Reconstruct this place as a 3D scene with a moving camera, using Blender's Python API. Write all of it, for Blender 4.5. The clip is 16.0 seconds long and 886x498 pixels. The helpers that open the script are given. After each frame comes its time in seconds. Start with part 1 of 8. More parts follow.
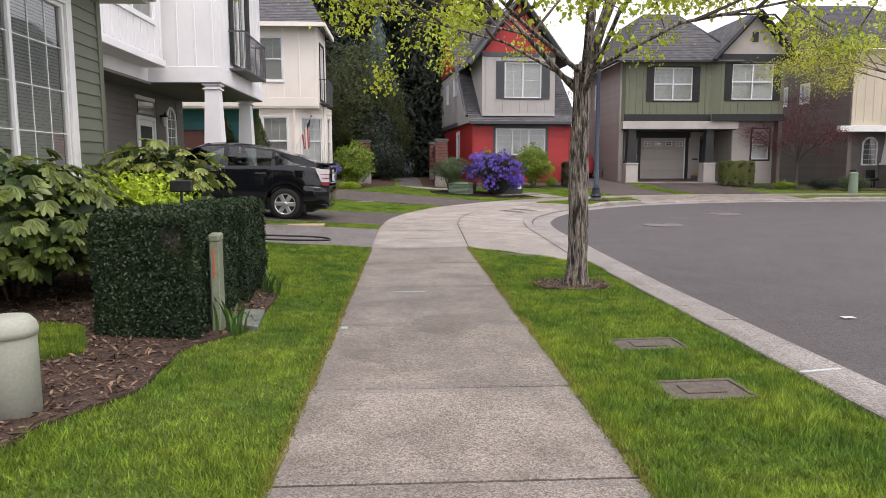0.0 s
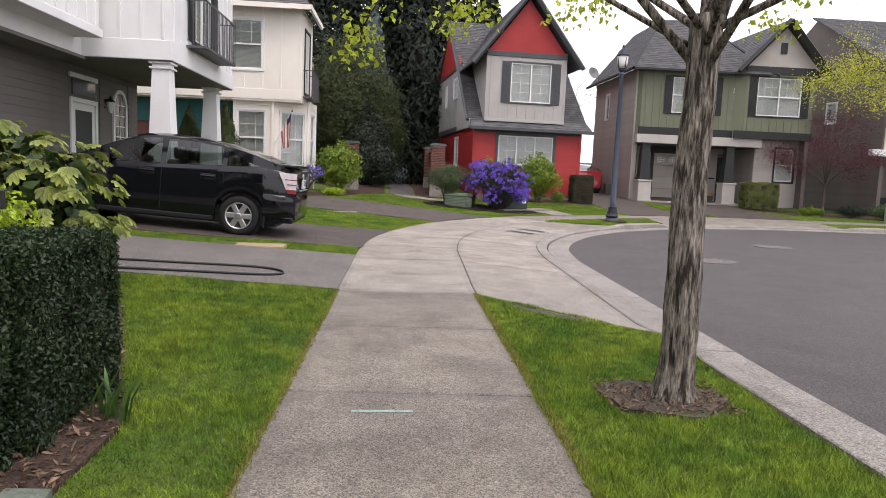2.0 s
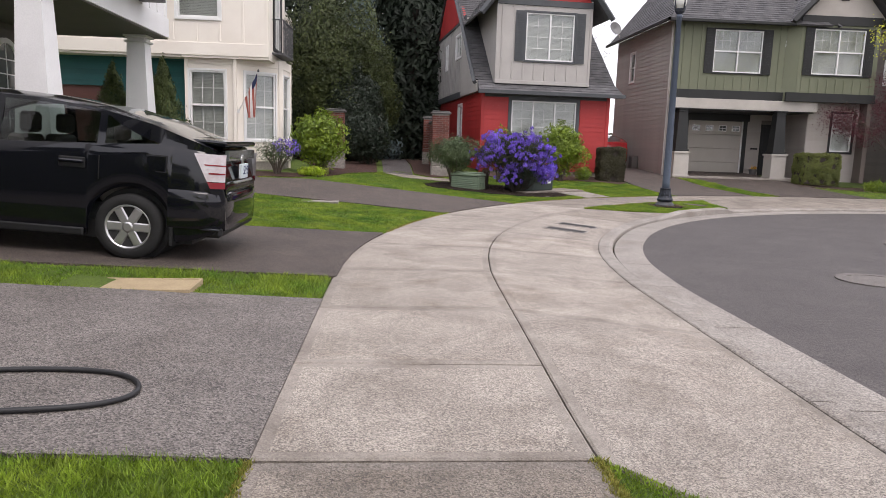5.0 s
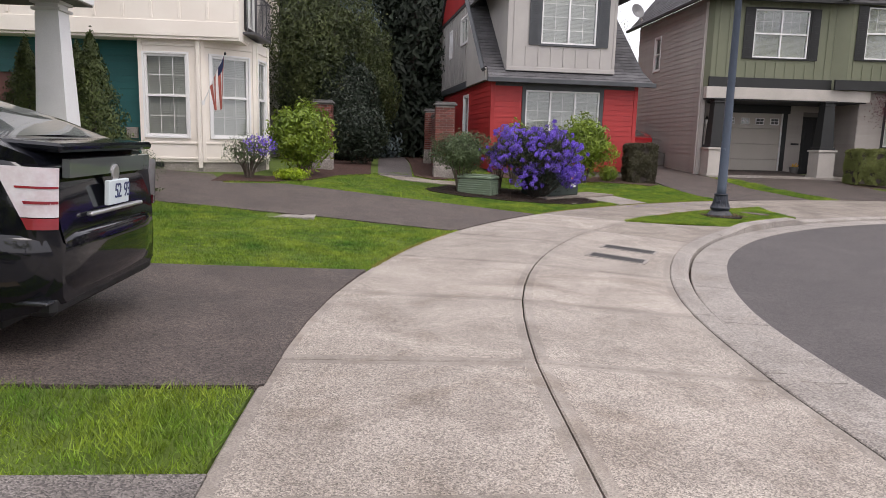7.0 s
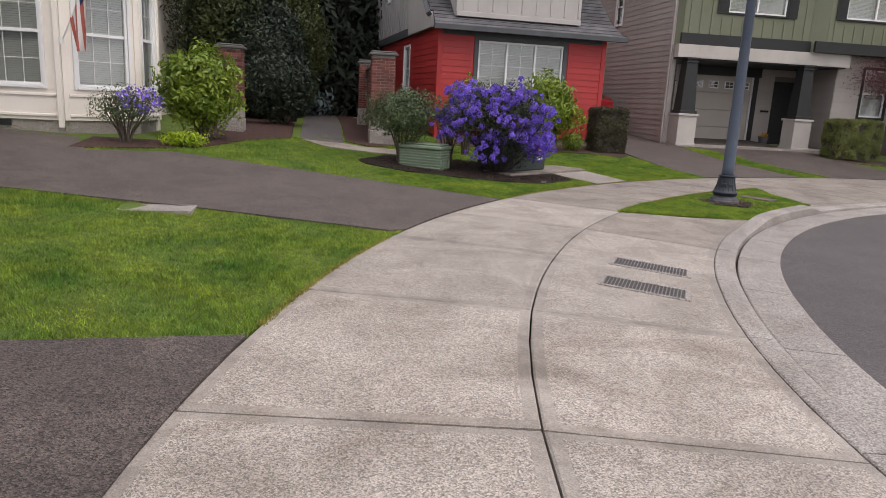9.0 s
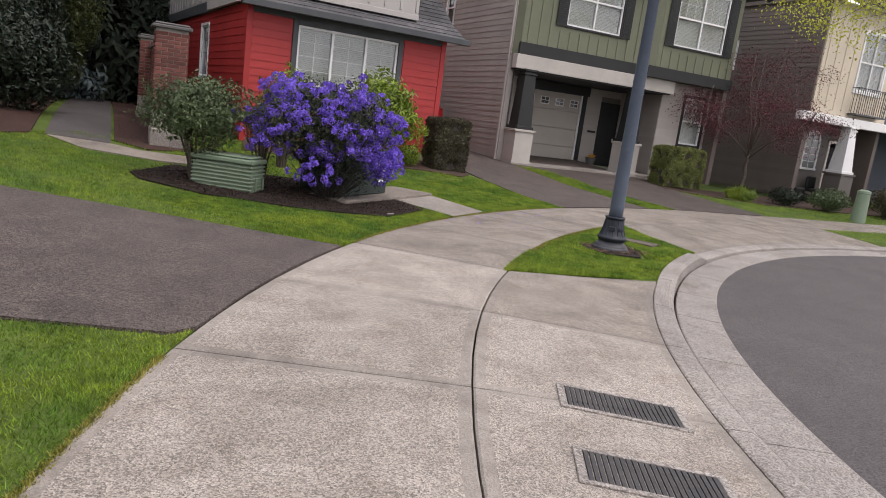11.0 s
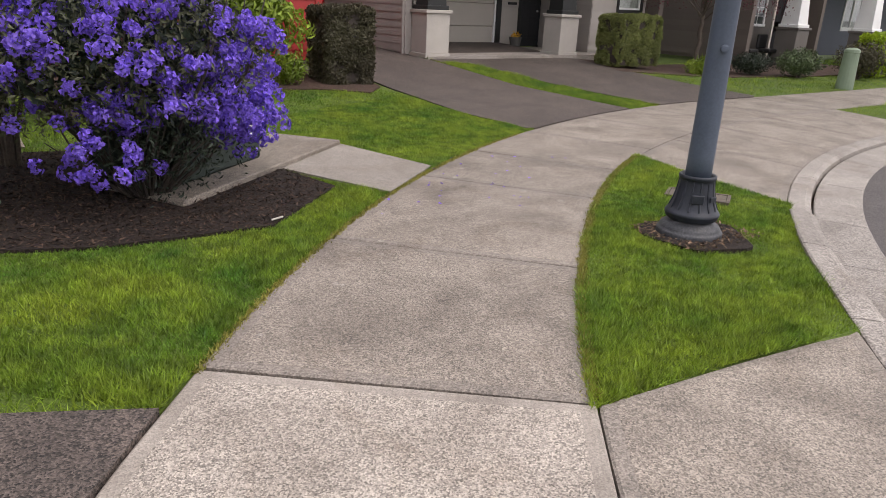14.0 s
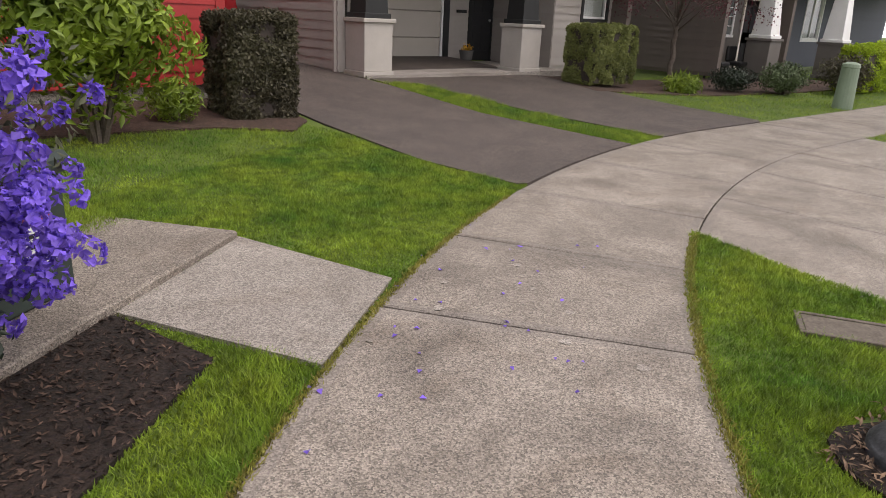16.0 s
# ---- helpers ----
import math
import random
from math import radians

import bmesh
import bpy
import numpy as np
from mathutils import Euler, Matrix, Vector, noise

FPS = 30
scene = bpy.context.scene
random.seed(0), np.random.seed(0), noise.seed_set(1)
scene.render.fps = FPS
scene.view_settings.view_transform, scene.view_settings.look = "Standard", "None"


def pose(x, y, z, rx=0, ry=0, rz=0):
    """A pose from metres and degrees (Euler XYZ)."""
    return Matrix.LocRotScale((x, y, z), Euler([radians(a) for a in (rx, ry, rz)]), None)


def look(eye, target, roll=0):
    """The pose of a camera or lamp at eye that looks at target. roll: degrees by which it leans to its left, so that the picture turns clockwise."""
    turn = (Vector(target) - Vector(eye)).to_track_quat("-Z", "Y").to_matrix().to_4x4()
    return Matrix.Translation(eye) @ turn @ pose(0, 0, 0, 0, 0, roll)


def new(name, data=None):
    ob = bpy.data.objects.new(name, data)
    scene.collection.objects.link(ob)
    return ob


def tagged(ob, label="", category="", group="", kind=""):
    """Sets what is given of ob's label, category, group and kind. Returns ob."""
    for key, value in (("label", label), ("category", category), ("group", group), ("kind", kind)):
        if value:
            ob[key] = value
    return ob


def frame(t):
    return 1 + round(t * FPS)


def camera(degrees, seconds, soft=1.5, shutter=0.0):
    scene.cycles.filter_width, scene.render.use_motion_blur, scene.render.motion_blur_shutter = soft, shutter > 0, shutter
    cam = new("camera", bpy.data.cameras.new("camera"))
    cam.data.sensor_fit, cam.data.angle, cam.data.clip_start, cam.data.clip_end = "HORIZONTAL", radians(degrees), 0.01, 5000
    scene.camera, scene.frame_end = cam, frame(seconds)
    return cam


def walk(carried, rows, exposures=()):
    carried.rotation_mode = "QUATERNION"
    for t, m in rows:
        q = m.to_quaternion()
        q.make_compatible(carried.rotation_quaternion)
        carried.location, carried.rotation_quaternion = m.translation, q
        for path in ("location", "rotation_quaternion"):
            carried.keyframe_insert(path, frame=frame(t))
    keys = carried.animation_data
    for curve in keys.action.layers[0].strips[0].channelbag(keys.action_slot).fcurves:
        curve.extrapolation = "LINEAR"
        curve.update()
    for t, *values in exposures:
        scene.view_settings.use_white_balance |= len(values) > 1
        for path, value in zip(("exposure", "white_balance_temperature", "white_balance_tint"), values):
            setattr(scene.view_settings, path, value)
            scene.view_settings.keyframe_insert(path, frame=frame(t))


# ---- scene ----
cam = camera(65.8, 16.0, soft=0.75)
METRES, EYE, TILT, LEAN, TURN = 25.0, 1.265, 0.0, 0.0, -3.0
ROWS = [
    (0.0, 0.0, 0.0, 0.0, -0.02, -6.94, 0.15),
    (0.5, -0.0005, 0.0315, 0.0007, -1.74, -6.82, -0.95),
    (1.0, -0.0018, 0.0637, 0.001, -1.41, -6.01, -1.41),
    (1.5, -0.0024, 0.0946, 0.0021, -1.39, -5.93, -2.58),
    (2.0, -0.0036, 0.1262, 0.0024, -0.54, -6.4, -2.4),
    (2.5, -0.0061, 0.1558, 0.004, 0.29, -7.89, -3.65),
    (3.0, -0.0078, 0.1877, 0.0042, 0.99, -7.66, -1.84),
    (3.5, -0.0098, 0.2179, 0.0037, 0.95, -8.93, -1.86),
    (4.0, -0.0109, 0.2493, 0.0038, -0.99, -9.58, -1.96),
    (4.5, -0.0147, 0.2805, 0.0045, -0.64, -8.61, -2.32),
    (5.0, -0.0152, 0.3111, 0.004, -1.04, -8.69, -1.74),
    (7.5, -0.0158, 0.4683, 0.0059, -0.83, -9.39, -1.5),
    (8.0, -0.0164, 0.4987, 0.0066, -2.09, -10.78, -2.34),
    (8.5, -0.0155, 0.5328, 0.0073, -3.71, -11.56, -2.16),
    (9.0, -0.0148, 0.5652, 0.0074, -6.04, -12.39, -2.9),
    (9.5, -0.0117, 0.5974, 0.0073, -11.18, -12.26, -3.66),
    (10.0, -0.0128, 0.6294, 0.0084, -16.27, -11.89, -5.12),
    (12.5, 0.0162, 0.7817, 0.0102, -25.76, -10.82, -6.24),
    (13.0, 0.0265, 0.8115, 0.0108, -26.95, -11.64, -3.71),
    (13.5, 0.0366, 0.84, 0.0116, -30.59, -17.65, -4.83),
    (14.0, 0.0519, 0.8691, 0.0125, -32.1, -19.94, -2.41),
    (14.5, 0.0632, 0.8969, 0.0128, -36.85, -20.77, -3.73),
    (15.0, 0.0782, 0.9227, 0.0121, -39.59, -19.83, -3.53),
    (15.5, 0.0929, 0.9487, 0.0113, -39.21, -18.62, -3.15),
    (16.0, 0.1088, 0.9735, 0.0099, -37.59, -18.97, -2.53),
]
walk(cam, [(t, pose(0, 0, EYE, TILT, LEAN, TURN) @ pose(METRES * x, METRES * y, METRES * z, 90 + pitch, roll, yaw)) for t, x, y, z, yaw, pitch, roll in ROWS],
     exposures=[(0.0, 0.64, 6550, 16), (7.0, 0.6, 6550, 16), (10.0, 0.36, 6600, 16), (12.5, 0.72, 6550, 16), (14.5, 0.55, 6800, 15), (16.0, 0.55, 6850, 15)])

# ---- light: a bright overcast sky, and a weak wide sun behind the cloud ----
world = bpy.data.worlds.new("overcast_sky")
scene.world = world
world.use_nodes = True
wn, wl = world.node_tree.nodes, world.node_tree.links
wn.clear()
sky = wn.new("ShaderNodeTexSky")
sky.sky_type = "NISHITA"
sky.sun_disc = False
sky.sun_elevation, sky.sun_rotation = radians(52), radians(150)
sky.dust_density = 4.0
cloud = wn.new("ShaderNodeMixRGB")
cloud.inputs[0].default_value = 0.82
cloud.inputs[2].default_value = (9.6, 9.7, 10.2, 1)
wbg = wn.new("ShaderNodeBackground")
wbg.inputs[1].default_value = 0.12
wout = wn.new("ShaderNodeOutputWorld")
wl.new(sky.outputs[0], cloud.inputs[1])
wl.new(cloud.outputs[0], wbg.inputs[0])
wl.new(wbg.outputs[0], wout.inputs[0])
sun_data = bpy.data.lights.new("sun", "SUN")
sun_data.energy, sun_data.angle, sun_data.color = 0.9, radians(25), (1.0, 0.96, 0.9)
sun = new("sun", sun_data)
sun.matrix_world = look((0, 0, 60), (-16, 29, 0))

# ---- materials ----
MATS = {}


def material(name, base, other=None, scale=8.0, rough=0.8, bump=0.0, bump_scale=60.0, metal=0.0, fine=0.35, spec=0.4,
             stretch=(1, 1, 1), by_object=0.0, by_island=0.0, coat=0.0, emit=None, sharp=0.2):
    """Two-scale procedural surface: broad patches from base to other, fine grain, and relief."""
    if name in MATS:
        return MATS[name]
    m = bpy.data.materials.new(name)
    m.use_nodes = True
    n, l = m.node_tree.nodes, m.node_tree.links
    b = n["Principled BSDF"]
    b.inputs["Roughness"].default_value = rough
    b.inputs["Metallic"].default_value = metal
    b.inputs["Specular IOR Level"].default_value = spec
    b.inputs["Coat Weight"].default_value = coat
    b.inputs["Coat Roughness"].default_value = 0.03
    other = other or tuple(c * 0.8 for c in base)
    co = n.new("ShaderNodeTexCoord")
    mp = n.new("ShaderNodeMapping")
    mp.inputs["Scale"].default_value = stretch
    l.new(co.outputs["Object"], mp.inputs[0])
    big = n.new("ShaderNodeTexNoise")
    big.inputs["Scale"].default_value, big.inputs["Detail"].default_value = scale, 5
    big.inputs["Roughness"].default_value = 0.62
    l.new(mp.outputs[0], big.inputs["Vector"])
    ramp = n.new("ShaderNodeMapRange")
    ramp.inputs[1].default_value, ramp.inputs[2].default_value = 0.5 - sharp, 0.5 + sharp
    l.new(big.outputs[0], ramp.inputs[0])
    mix = n.new("ShaderNodeMixRGB")
    mix.inputs[1].default_value, mix.inputs[2].default_value = (*base, 1), (*other, 1)
    l.new(ramp.outputs[0], mix.inputs[0])
    grain = n.new("ShaderNodeTexNoise")
    grain.inputs["Scale"].default_value, grain.inputs["Detail"].default_value = bump_scale, 4
    l.new(mp.outputs[0], grain.inputs["Vector"])
    g = n.new("ShaderNodeMapRange")
    g.inputs[1].default_value, g.inputs[2].default_value = 0.25, 0.75
    g.inputs[3].default_value, g.inputs[4].default_value = 1 - fine, 1 + fine * 0.6
    l.new(grain.outputs[0], g.inputs[0])
    val = n.new("ShaderNodeVectorMath")
    val.operation = "SCALE"
    l.new(mix.outputs[0], val.inputs[0])
    l.new(g.outputs[0], val.inputs["Scale"])
    out = val.outputs[0]
    for amount, socket in ((by_object, "Random"), (by_island, "Random Per Island")):
        if amount:
            src = n.new("ShaderNodeObjectInfo") if socket == "Random" else n.new("ShaderNodeNewGeometry")
            r = n.new("ShaderNodeMapRange")
            r.inputs[3].default_value, r.inputs[4].default_value = 1 - amount, 1 + amount
            l.new(src.outputs[socket], r.inputs[0])
            sc = n.new("ShaderNodeVectorMath")
            sc.operation = "SCALE"
            l.new(out, sc.inputs[0])
            l.new(r.outputs[0], sc.inputs["Scale"])
            out = sc.outputs[0]
    l.new(out, b.inputs["Base Color"])
    if bump:
        bp = n.new("ShaderNodeBump")
        bp.inputs["Strength"].default_value, bp.inputs["Distance"].default_value = 0.7, bump
        l.new(grain.outputs[0], bp.inputs["Height"])
        l.new(bp.outputs[0], b.inputs["Normal"])
    if emit:
        b.inputs["Emission Color"].default_value, b.inputs["Emission Strength"].default_value = (*emit[:3], 1), emit[3]
    MATS[name] = m
    return m


def leaf_material(name, base, other, rough=0.5, through_light=0.25, scale=1.5):
    m = material(name, base, other, scale=scale, rough=rough, fine=0.15, bump_scale=30, by_island=0.35, spec=0.35)
    m.node_tree.nodes["Principled BSDF"].inputs["Subsurface Weight"].default_value = 0.0
    n, l = m.node_tree.nodes, m.node_tree.links
    b = n["Principled BSDF"]
    tr = n.new("ShaderNodeBsdfTranslucent")
    src = b.inputs["Base Color"].links[0].from_socket
    l.new(src, tr.inputs[0])
    mx = n.new("ShaderNodeMixShader")
    mx.inputs[0].default_value = through_light
    l.new(b.outputs[0], mx.inputs[1])
    l.new(tr.outputs[0], mx.inputs[2])
    l.new(mx.outputs[0], n["Material Output"].inputs[0])
    return m


def glass_material(name, tint=(0.9, 0.95, 0.95), gloss=1.0):
    m = bpy.data.materials.new(name)
    m.use_nodes = True
    n, l = m.node_tree.nodes, m.node_tree.links
    n.remove(n["Principled BSDF"])
    tr, gl = n.new("ShaderNodeBsdfTransparent"), n.new("ShaderNodeBsdfGlossy")
    tr.inputs[0].default_value = (*tint, 1)
    gl.inputs["Roughness"].default_value = 0.02
    fr = n.new("ShaderNodeFresnel")
    fr.inputs[0].default_value = 1.5 + 0.35 * gloss
    mx = n.new("ShaderNodeMixShader")
    l.new(fr.outputs[0], mx.inputs[0])
    l.new(tr.outputs[0], mx.inputs[1])
    l.new(gl.outputs[0], mx.inputs[2])
    l.new(mx.outputs[0], n["Material Output"].inputs[0])
    return m


def concrete(name, pale, dark, grit=0.5, cells=95.0, blotch=0.55, dirt=(0.5, 0.42, 0.34), dirty=0.5, bump=0.004):
    """Worn concrete with the stones of the mix showing: broad weathering, brown stains with ragged rims, and grit of many tones."""
    m = bpy.data.materials.new(name)
    m.use_nodes = True
    n, l = m.node_tree.nodes, m.node_tree.links
    b = n["Principled BSDF"]
    b.inputs["Roughness"].default_value, b.inputs["Specular IOR Level"].default_value = 0.72, 0.5
    geo = n.new("ShaderNodeTexCoord")
    info = n.new("ShaderNodeObjectInfo")

    def field(scale, detail, rough, lo, hi, a, z, warp=0.0):
        t = n.new("ShaderNodeTexNoise")
        t.inputs["Scale"].default_value, t.inputs["Detail"].default_value, t.inputs["Roughness"].default_value, t.inputs["Distortion"].default_value = scale, detail, rough, warp
        l.new(geo.outputs["Object"], t.inputs["Vector"])
        r = n.new("ShaderNodeMapRange")
        for i, v in enumerate((lo, hi, a, z)):
            r.inputs[i + 1].default_value = v
        l.new(t.outputs[0], r.inputs[0])
        return t, r.outputs[0]

    def times(col, fac):
        v = n.new("ShaderNodeVectorMath")
        v.operation = "SCALE"
        l.new(col, v.inputs[0])
        l.new(fac, v.inputs["Scale"])
        return v.outputs[0]

    _, broad = field(1.5, 7, 0.66, 0.5 - 0.2 * blotch, 0.5 + 0.3 * blotch, 0.0, 1.0, 0.4)
    mix = n.new("ShaderNodeMixRGB")
    mix.inputs[1].default_value, mix.inputs[2].default_value = (*pale, 1), (*dark, 1)
    l.new(broad, mix.inputs[0])
    out = mix.outputs[0]
    _, spot = field(0.8, 8, 0.7, 0.52, 0.68, 0.0, dirty, 1.6)
    st = n.new("ShaderNodeMixRGB")
    st.blend_type = "MULTIPLY"
    st.inputs[2].default_value = (*dirt, 1)
    l.new(spot, st.inputs[0])
    l.new(out, st.inputs[1])
    out = st.outputs[0]
    _, mid = field(38, 4, 0.75, 0.3, 0.7, 1 - grit * 0.3, 1 + grit * 0.3)
    out = times(out, mid)
    vo = n.new("ShaderNodeTexVoronoi")
    vo.inputs["Scale"].default_value = cells
    l.new(geo.outputs["Object"], vo.inputs["Vector"])
    sep = n.new("ShaderNodeSeparateColor")
    l.new(vo.outputs["Color"], sep.inputs[0])
    cell = n.new("ShaderNodeMapRange")
    cell.inputs[3].default_value, cell.inputs[4].default_value = 1 - grit, 1 + grit
    l.new(sep.outputs[0], cell.inputs[0])
    out = times(out, cell.outputs[0])
    grain, fine = field(210, 3, 0.7, 0.3, 0.7, 1 - grit * 0.5, 1 + grit * 0.5)
    out = times(out, fine)
    per = n.new("ShaderNodeMapRange")
    per.inputs[3].default_value, per.inputs[4].default_value = 0.93, 1.07
    l.new(info.outputs["Random"], per.inputs[0])
    out = times(out, per.outputs[0])
    l.new(out, b.inputs["Base Color"])
    bp = n.new("ShaderNodeBump")
    bp.inputs["Strength"].default_value, bp.inputs["Distance"].default_value = 0.8, bump
    l.new(vo.outputs["Distance"], bp.inputs["Height"])
    l.new(bp.outputs[0], b.inputs["Normal"])
    MATS[name] = m
    return m


M_CONC = concrete("pale_walk_concrete", (0.345, 0.306, 0.265), (0.235, 0.203, 0.172), grit=0.56, cells=145, dirty=0.4)
M_CONCM = concrete("pale_trowelled_margin", (0.315, 0.28, 0.243), (0.18, 0.155, 0.132), grit=0.22, cells=150, dirty=0.5, bump=0.002)
M_CONCD = concrete("dark_walk_concrete", (0.262, 0.226, 0.19), (0.15, 0.127, 0.105), grit=0.56, cells=145, dirty=0.4)
M_CONCDM = concrete("dark_trowelled_margin", (0.225, 0.195, 0.168), (0.155, 0.133, 0.113), grit=0.4, cells=130, dirty=0.5, bump=0.002)
M_KERB = concrete("kerb_concrete", (0.29, 0.263, 0.236), (0.2, 0.178, 0.158), grit=0.5, cells=112, dirty=0.4)
M_DRIVE = concrete("exposed_aggregate_drive", (0.165, 0.147, 0.135), (0.12, 0.106, 0.097), grit=0.68, cells=120, dirty=0.3, dirt=(0.65, 0.6, 0.55), bump=0.006)
M_DRIVE2 = concrete("dark_drive", (0.09, 0.07, 0.06), (0.055, 0.043, 0.037), grit=0.85, cells=120, dirty=0.3, dirt=(0.65, 0.6, 0.55), bump=0.006)
M_ASPH = concrete("asphalt", (0.09, 0.078, 0.075), (0.05, 0.043, 0.042), grit=0.5, cells=110, blotch=1.1, dirty=0.3, dirt=(0.7, 0.68, 0.66), bump=0.005)
M_SOIL = material("lawn_soil", (0.105, 0.155, 0.018), (0.055, 0.09, 0.012), scale=1.1, rough=0.95, bump=0.01, bump_scale=70, fine=0.5)
M_BLADE = leaf_material("grass_blades", (0.31, 0.4, 0.04), (0.075, 0.185, 0.02), rough=0.55, through_light=0.3, scale=1.6)


def tufted(m):
    """Darker tufts a hand wide over the broad patches of the lawn."""
    n, l = m.node_tree.nodes, m.node_tree.links
    b = n["Principled BSDF"]
    src = b.inputs["Base Color"].links[0].from_socket
    co = n.new("ShaderNodeTexCoord")
    t = n.new("ShaderNodeTexNoise")
    t.inputs["Scale"].default_value, t.inputs["Detail"].default_value, t.inputs["Roughness"].default_value = 9.0, 4, 0.7
    l.new(co.outputs["Object"], t.inputs["Vector"])
    r = n.new("ShaderNodeMapRange")
    for i, v in enumerate((0.36, 0.62, 0.55, 1.2)):
        r.inputs[i + 1].default_value = v
    l.new(t.outputs[0], r.inputs[0])
    v = n.new("ShaderNodeVectorMath")
    v.operation = "SCALE"
    l.new(src, v.inputs[0])
    l.new(r.outputs[0], v.inputs["Scale"])
    for q in [k.to_socket for k in src.links if k.to_node != v]:
        l.new(v.outputs[0], q)


tufted(M_BLADE)
M_MULCH = material("bark_mulch", (0.1, 0.06, 0.043), (0.046, 0.028, 0.021), scale=9, rough=0.95, bump=0.02, bump_scale=55, fine=0.7)
M_MULCHD = material("dark_mulch", (0.032, 0.02, 0.015), (0.012, 0.008, 0.006), scale=9, rough=0.95, bump=0.02, bump_scale=55, fine=0.7)
M_CHIPD = material("dark_chips", (0.085, 0.052, 0.037), (0.012, 0.008, 0.006), scale=14, rough=0.9, fine=0.3, by_island=0.75)
M_CHIP = material("bark_chips", (0.27, 0.18, 0.115), (0.045, 0.028, 0.02), scale=14, rough=0.9, fine=0.3, by_island=0.7)
M_WHITE = material("white_trim", (0.8, 0.8, 0.78), (0.72, 0.72, 0.71), scale=2, rough=0.5, fine=0.05)
M_PALE = material("pale_grey_siding", (0.805, 0.799, 0.793), (0.708, 0.701, 0.695), scale=0.9, rough=0.65, fine=0.06, by_object=0.02)
M_CREAM = material("cream_siding", (0.84, 0.79, 0.71), (0.76, 0.7, 0.62), scale=0.7, rough=0.7, fine=0.06, by_object=0.02)
M_TEAL = material("teal_siding", (0.012, 0.1, 0.098), (0.009, 0.075, 0.075), scale=1.2, rough=0.6, fine=0.1, by_object=0.08)
M_SAGE = material("sage_siding", (0.14, 0.155, 0.105), (0.11, 0.125, 0.085), scale=1.2, rough=0.6, fine=0.1, by_object=0.06)
# taupe darkened to hold the shade under the grey house's overhang
M_TAUPE = material("taupe_siding", (0.155, 0.142, 0.128), (0.125, 0.115, 0.103), scale=1.2, rough=0.65, fine=0.1, by_object=0.06)
M_RED = material("red_siding", (0.4, 0.03, 0.028), (0.31, 0.022, 0.022), scale=1.0, rough=0.55, fine=0.1, by_object=0.06)
M_GREYB = material("grey_batten_siding", (0.415, 0.397, 0.372), (0.348, 0.329, 0.311), scale=0.9, rough=0.65, fine=0.08, by_object=0.03)
M_SLATE = material("slate_grey_trim", (0.075, 0.08, 0.085), (0.055, 0.06, 0.065), scale=2, rough=0.6, fine=0.08)
M_OLIVE = material("olive_siding", (0.168, 0.18, 0.12), (0.127, 0.139, 0.09), scale=0.6, rough=0.65, fine=0.1, by_object=0.03)
M_TAN = material("tan_siding", (0.4, 0.368, 0.335), (0.33, 0.302, 0.275), scale=0.9, rough=0.65, fine=0.08, by_object=0.05)
M_BROWN = material("brown_siding", (0.146, 0.12, 0.104), (0.116, 0.0952, 0.083), scale=0.9, rough=0.65, fine=0.1, by_object=0.06)
M_BEIGE = material("beige_siding", (0.61, 0.537, 0.415), (0.525, 0.464, 0.366), scale=0.9, rough=0.65, fine=0.08)
M_BEAM = material("warm_grey_trim", (0.46, 0.43, 0.39), (0.38, 0.355, 0.32), scale=1.5, rough=0.65, fine=0.08)
M_NAVY = material("navy_siding", (0.05, 0.06, 0.085), (0.04, 0.048, 0.07), scale=0.9, rough=0.6, fine=0.08, by_object=0.06)
M_BLACKT = material("charcoal_trim", (0.02, 0.021, 0.021), (0.014, 0.015, 0.015), scale=2, rough=0.55, fine=0.08)
M_GDOOR = material("garage_paint", (0.43, 0.395, 0.345), (0.38, 0.35, 0.305), scale=0.8, rough=0.5, fine=0.05)
M_ROOF = material("asphalt_shingle", (0.115, 0.112, 0.115), (0.075, 0.074, 0.078), scale=3, rough=0.92, bump=0.006, bump_scale=60, fine=0.35, by_object=0.22, by_island=0.2)
M_BRICK = material("red_brick", (0.2, 0.068, 0.05), (0.12, 0.045, 0.038), scale=6, rough=0.9, bump=0.003, bump_scale=80, fine=0.3, by_object=0.45)
M_MORTAR = material("mortar", (0.3, 0.28, 0.26), (0.24, 0.22, 0.2), scale=6, rough=0.95, fine=0.2)
M_CAPST = material("stone_cap", (0.13, 0.125, 0.12), (0.09, 0.088, 0.085), scale=6, rough=0.9, fine=0.2)
# near-black for panels behind windows: an unlit room put into colour
M_ROOM = material("unlit_room_dark", (0.05, 0.05, 0.05), (0.04, 0.04, 0.04), rough=0.9)
M_BLIND = material("white_blind", (0.62, 0.62, 0.58), (0.55, 0.55, 0.52), rough=0.7, fine=0.05)
M_GLASS = glass_material("window_glass")
M_IRON = material("black_iron", (0.03, 0.03, 0.032), (0.022, 0.022, 0.024), rough=0.45, fine=0.1, metal=0.3)
M_RAIL = material("grey_rail_paint", (0.09, 0.09, 0.095), (0.07, 0.07, 0.075), rough=0.5, fine=0.1)
M_POLE = material("lamp_pole_paint", (0.09, 0.112, 0.15), (0.07, 0.088, 0.12), scale=3, rough=0.45, fine=0.12)
M_POLEB = material("lamp_base_paint", (0.015, 0.018, 0.027), (0.028, 0.033, 0.045), scale=12, rough=0.5, fine=0.2)
M_UTIL = material("utility_green", (0.21, 0.27, 0.19), (0.17, 0.225, 0.155), scale=3, rough=0.6, fine=0.08)
M_LIDG = material("mossy_lid", (0.22, 0.25, 0.21), (0.09, 0.11, 0.08), scale=9, rough=0.8, fine=0.3)
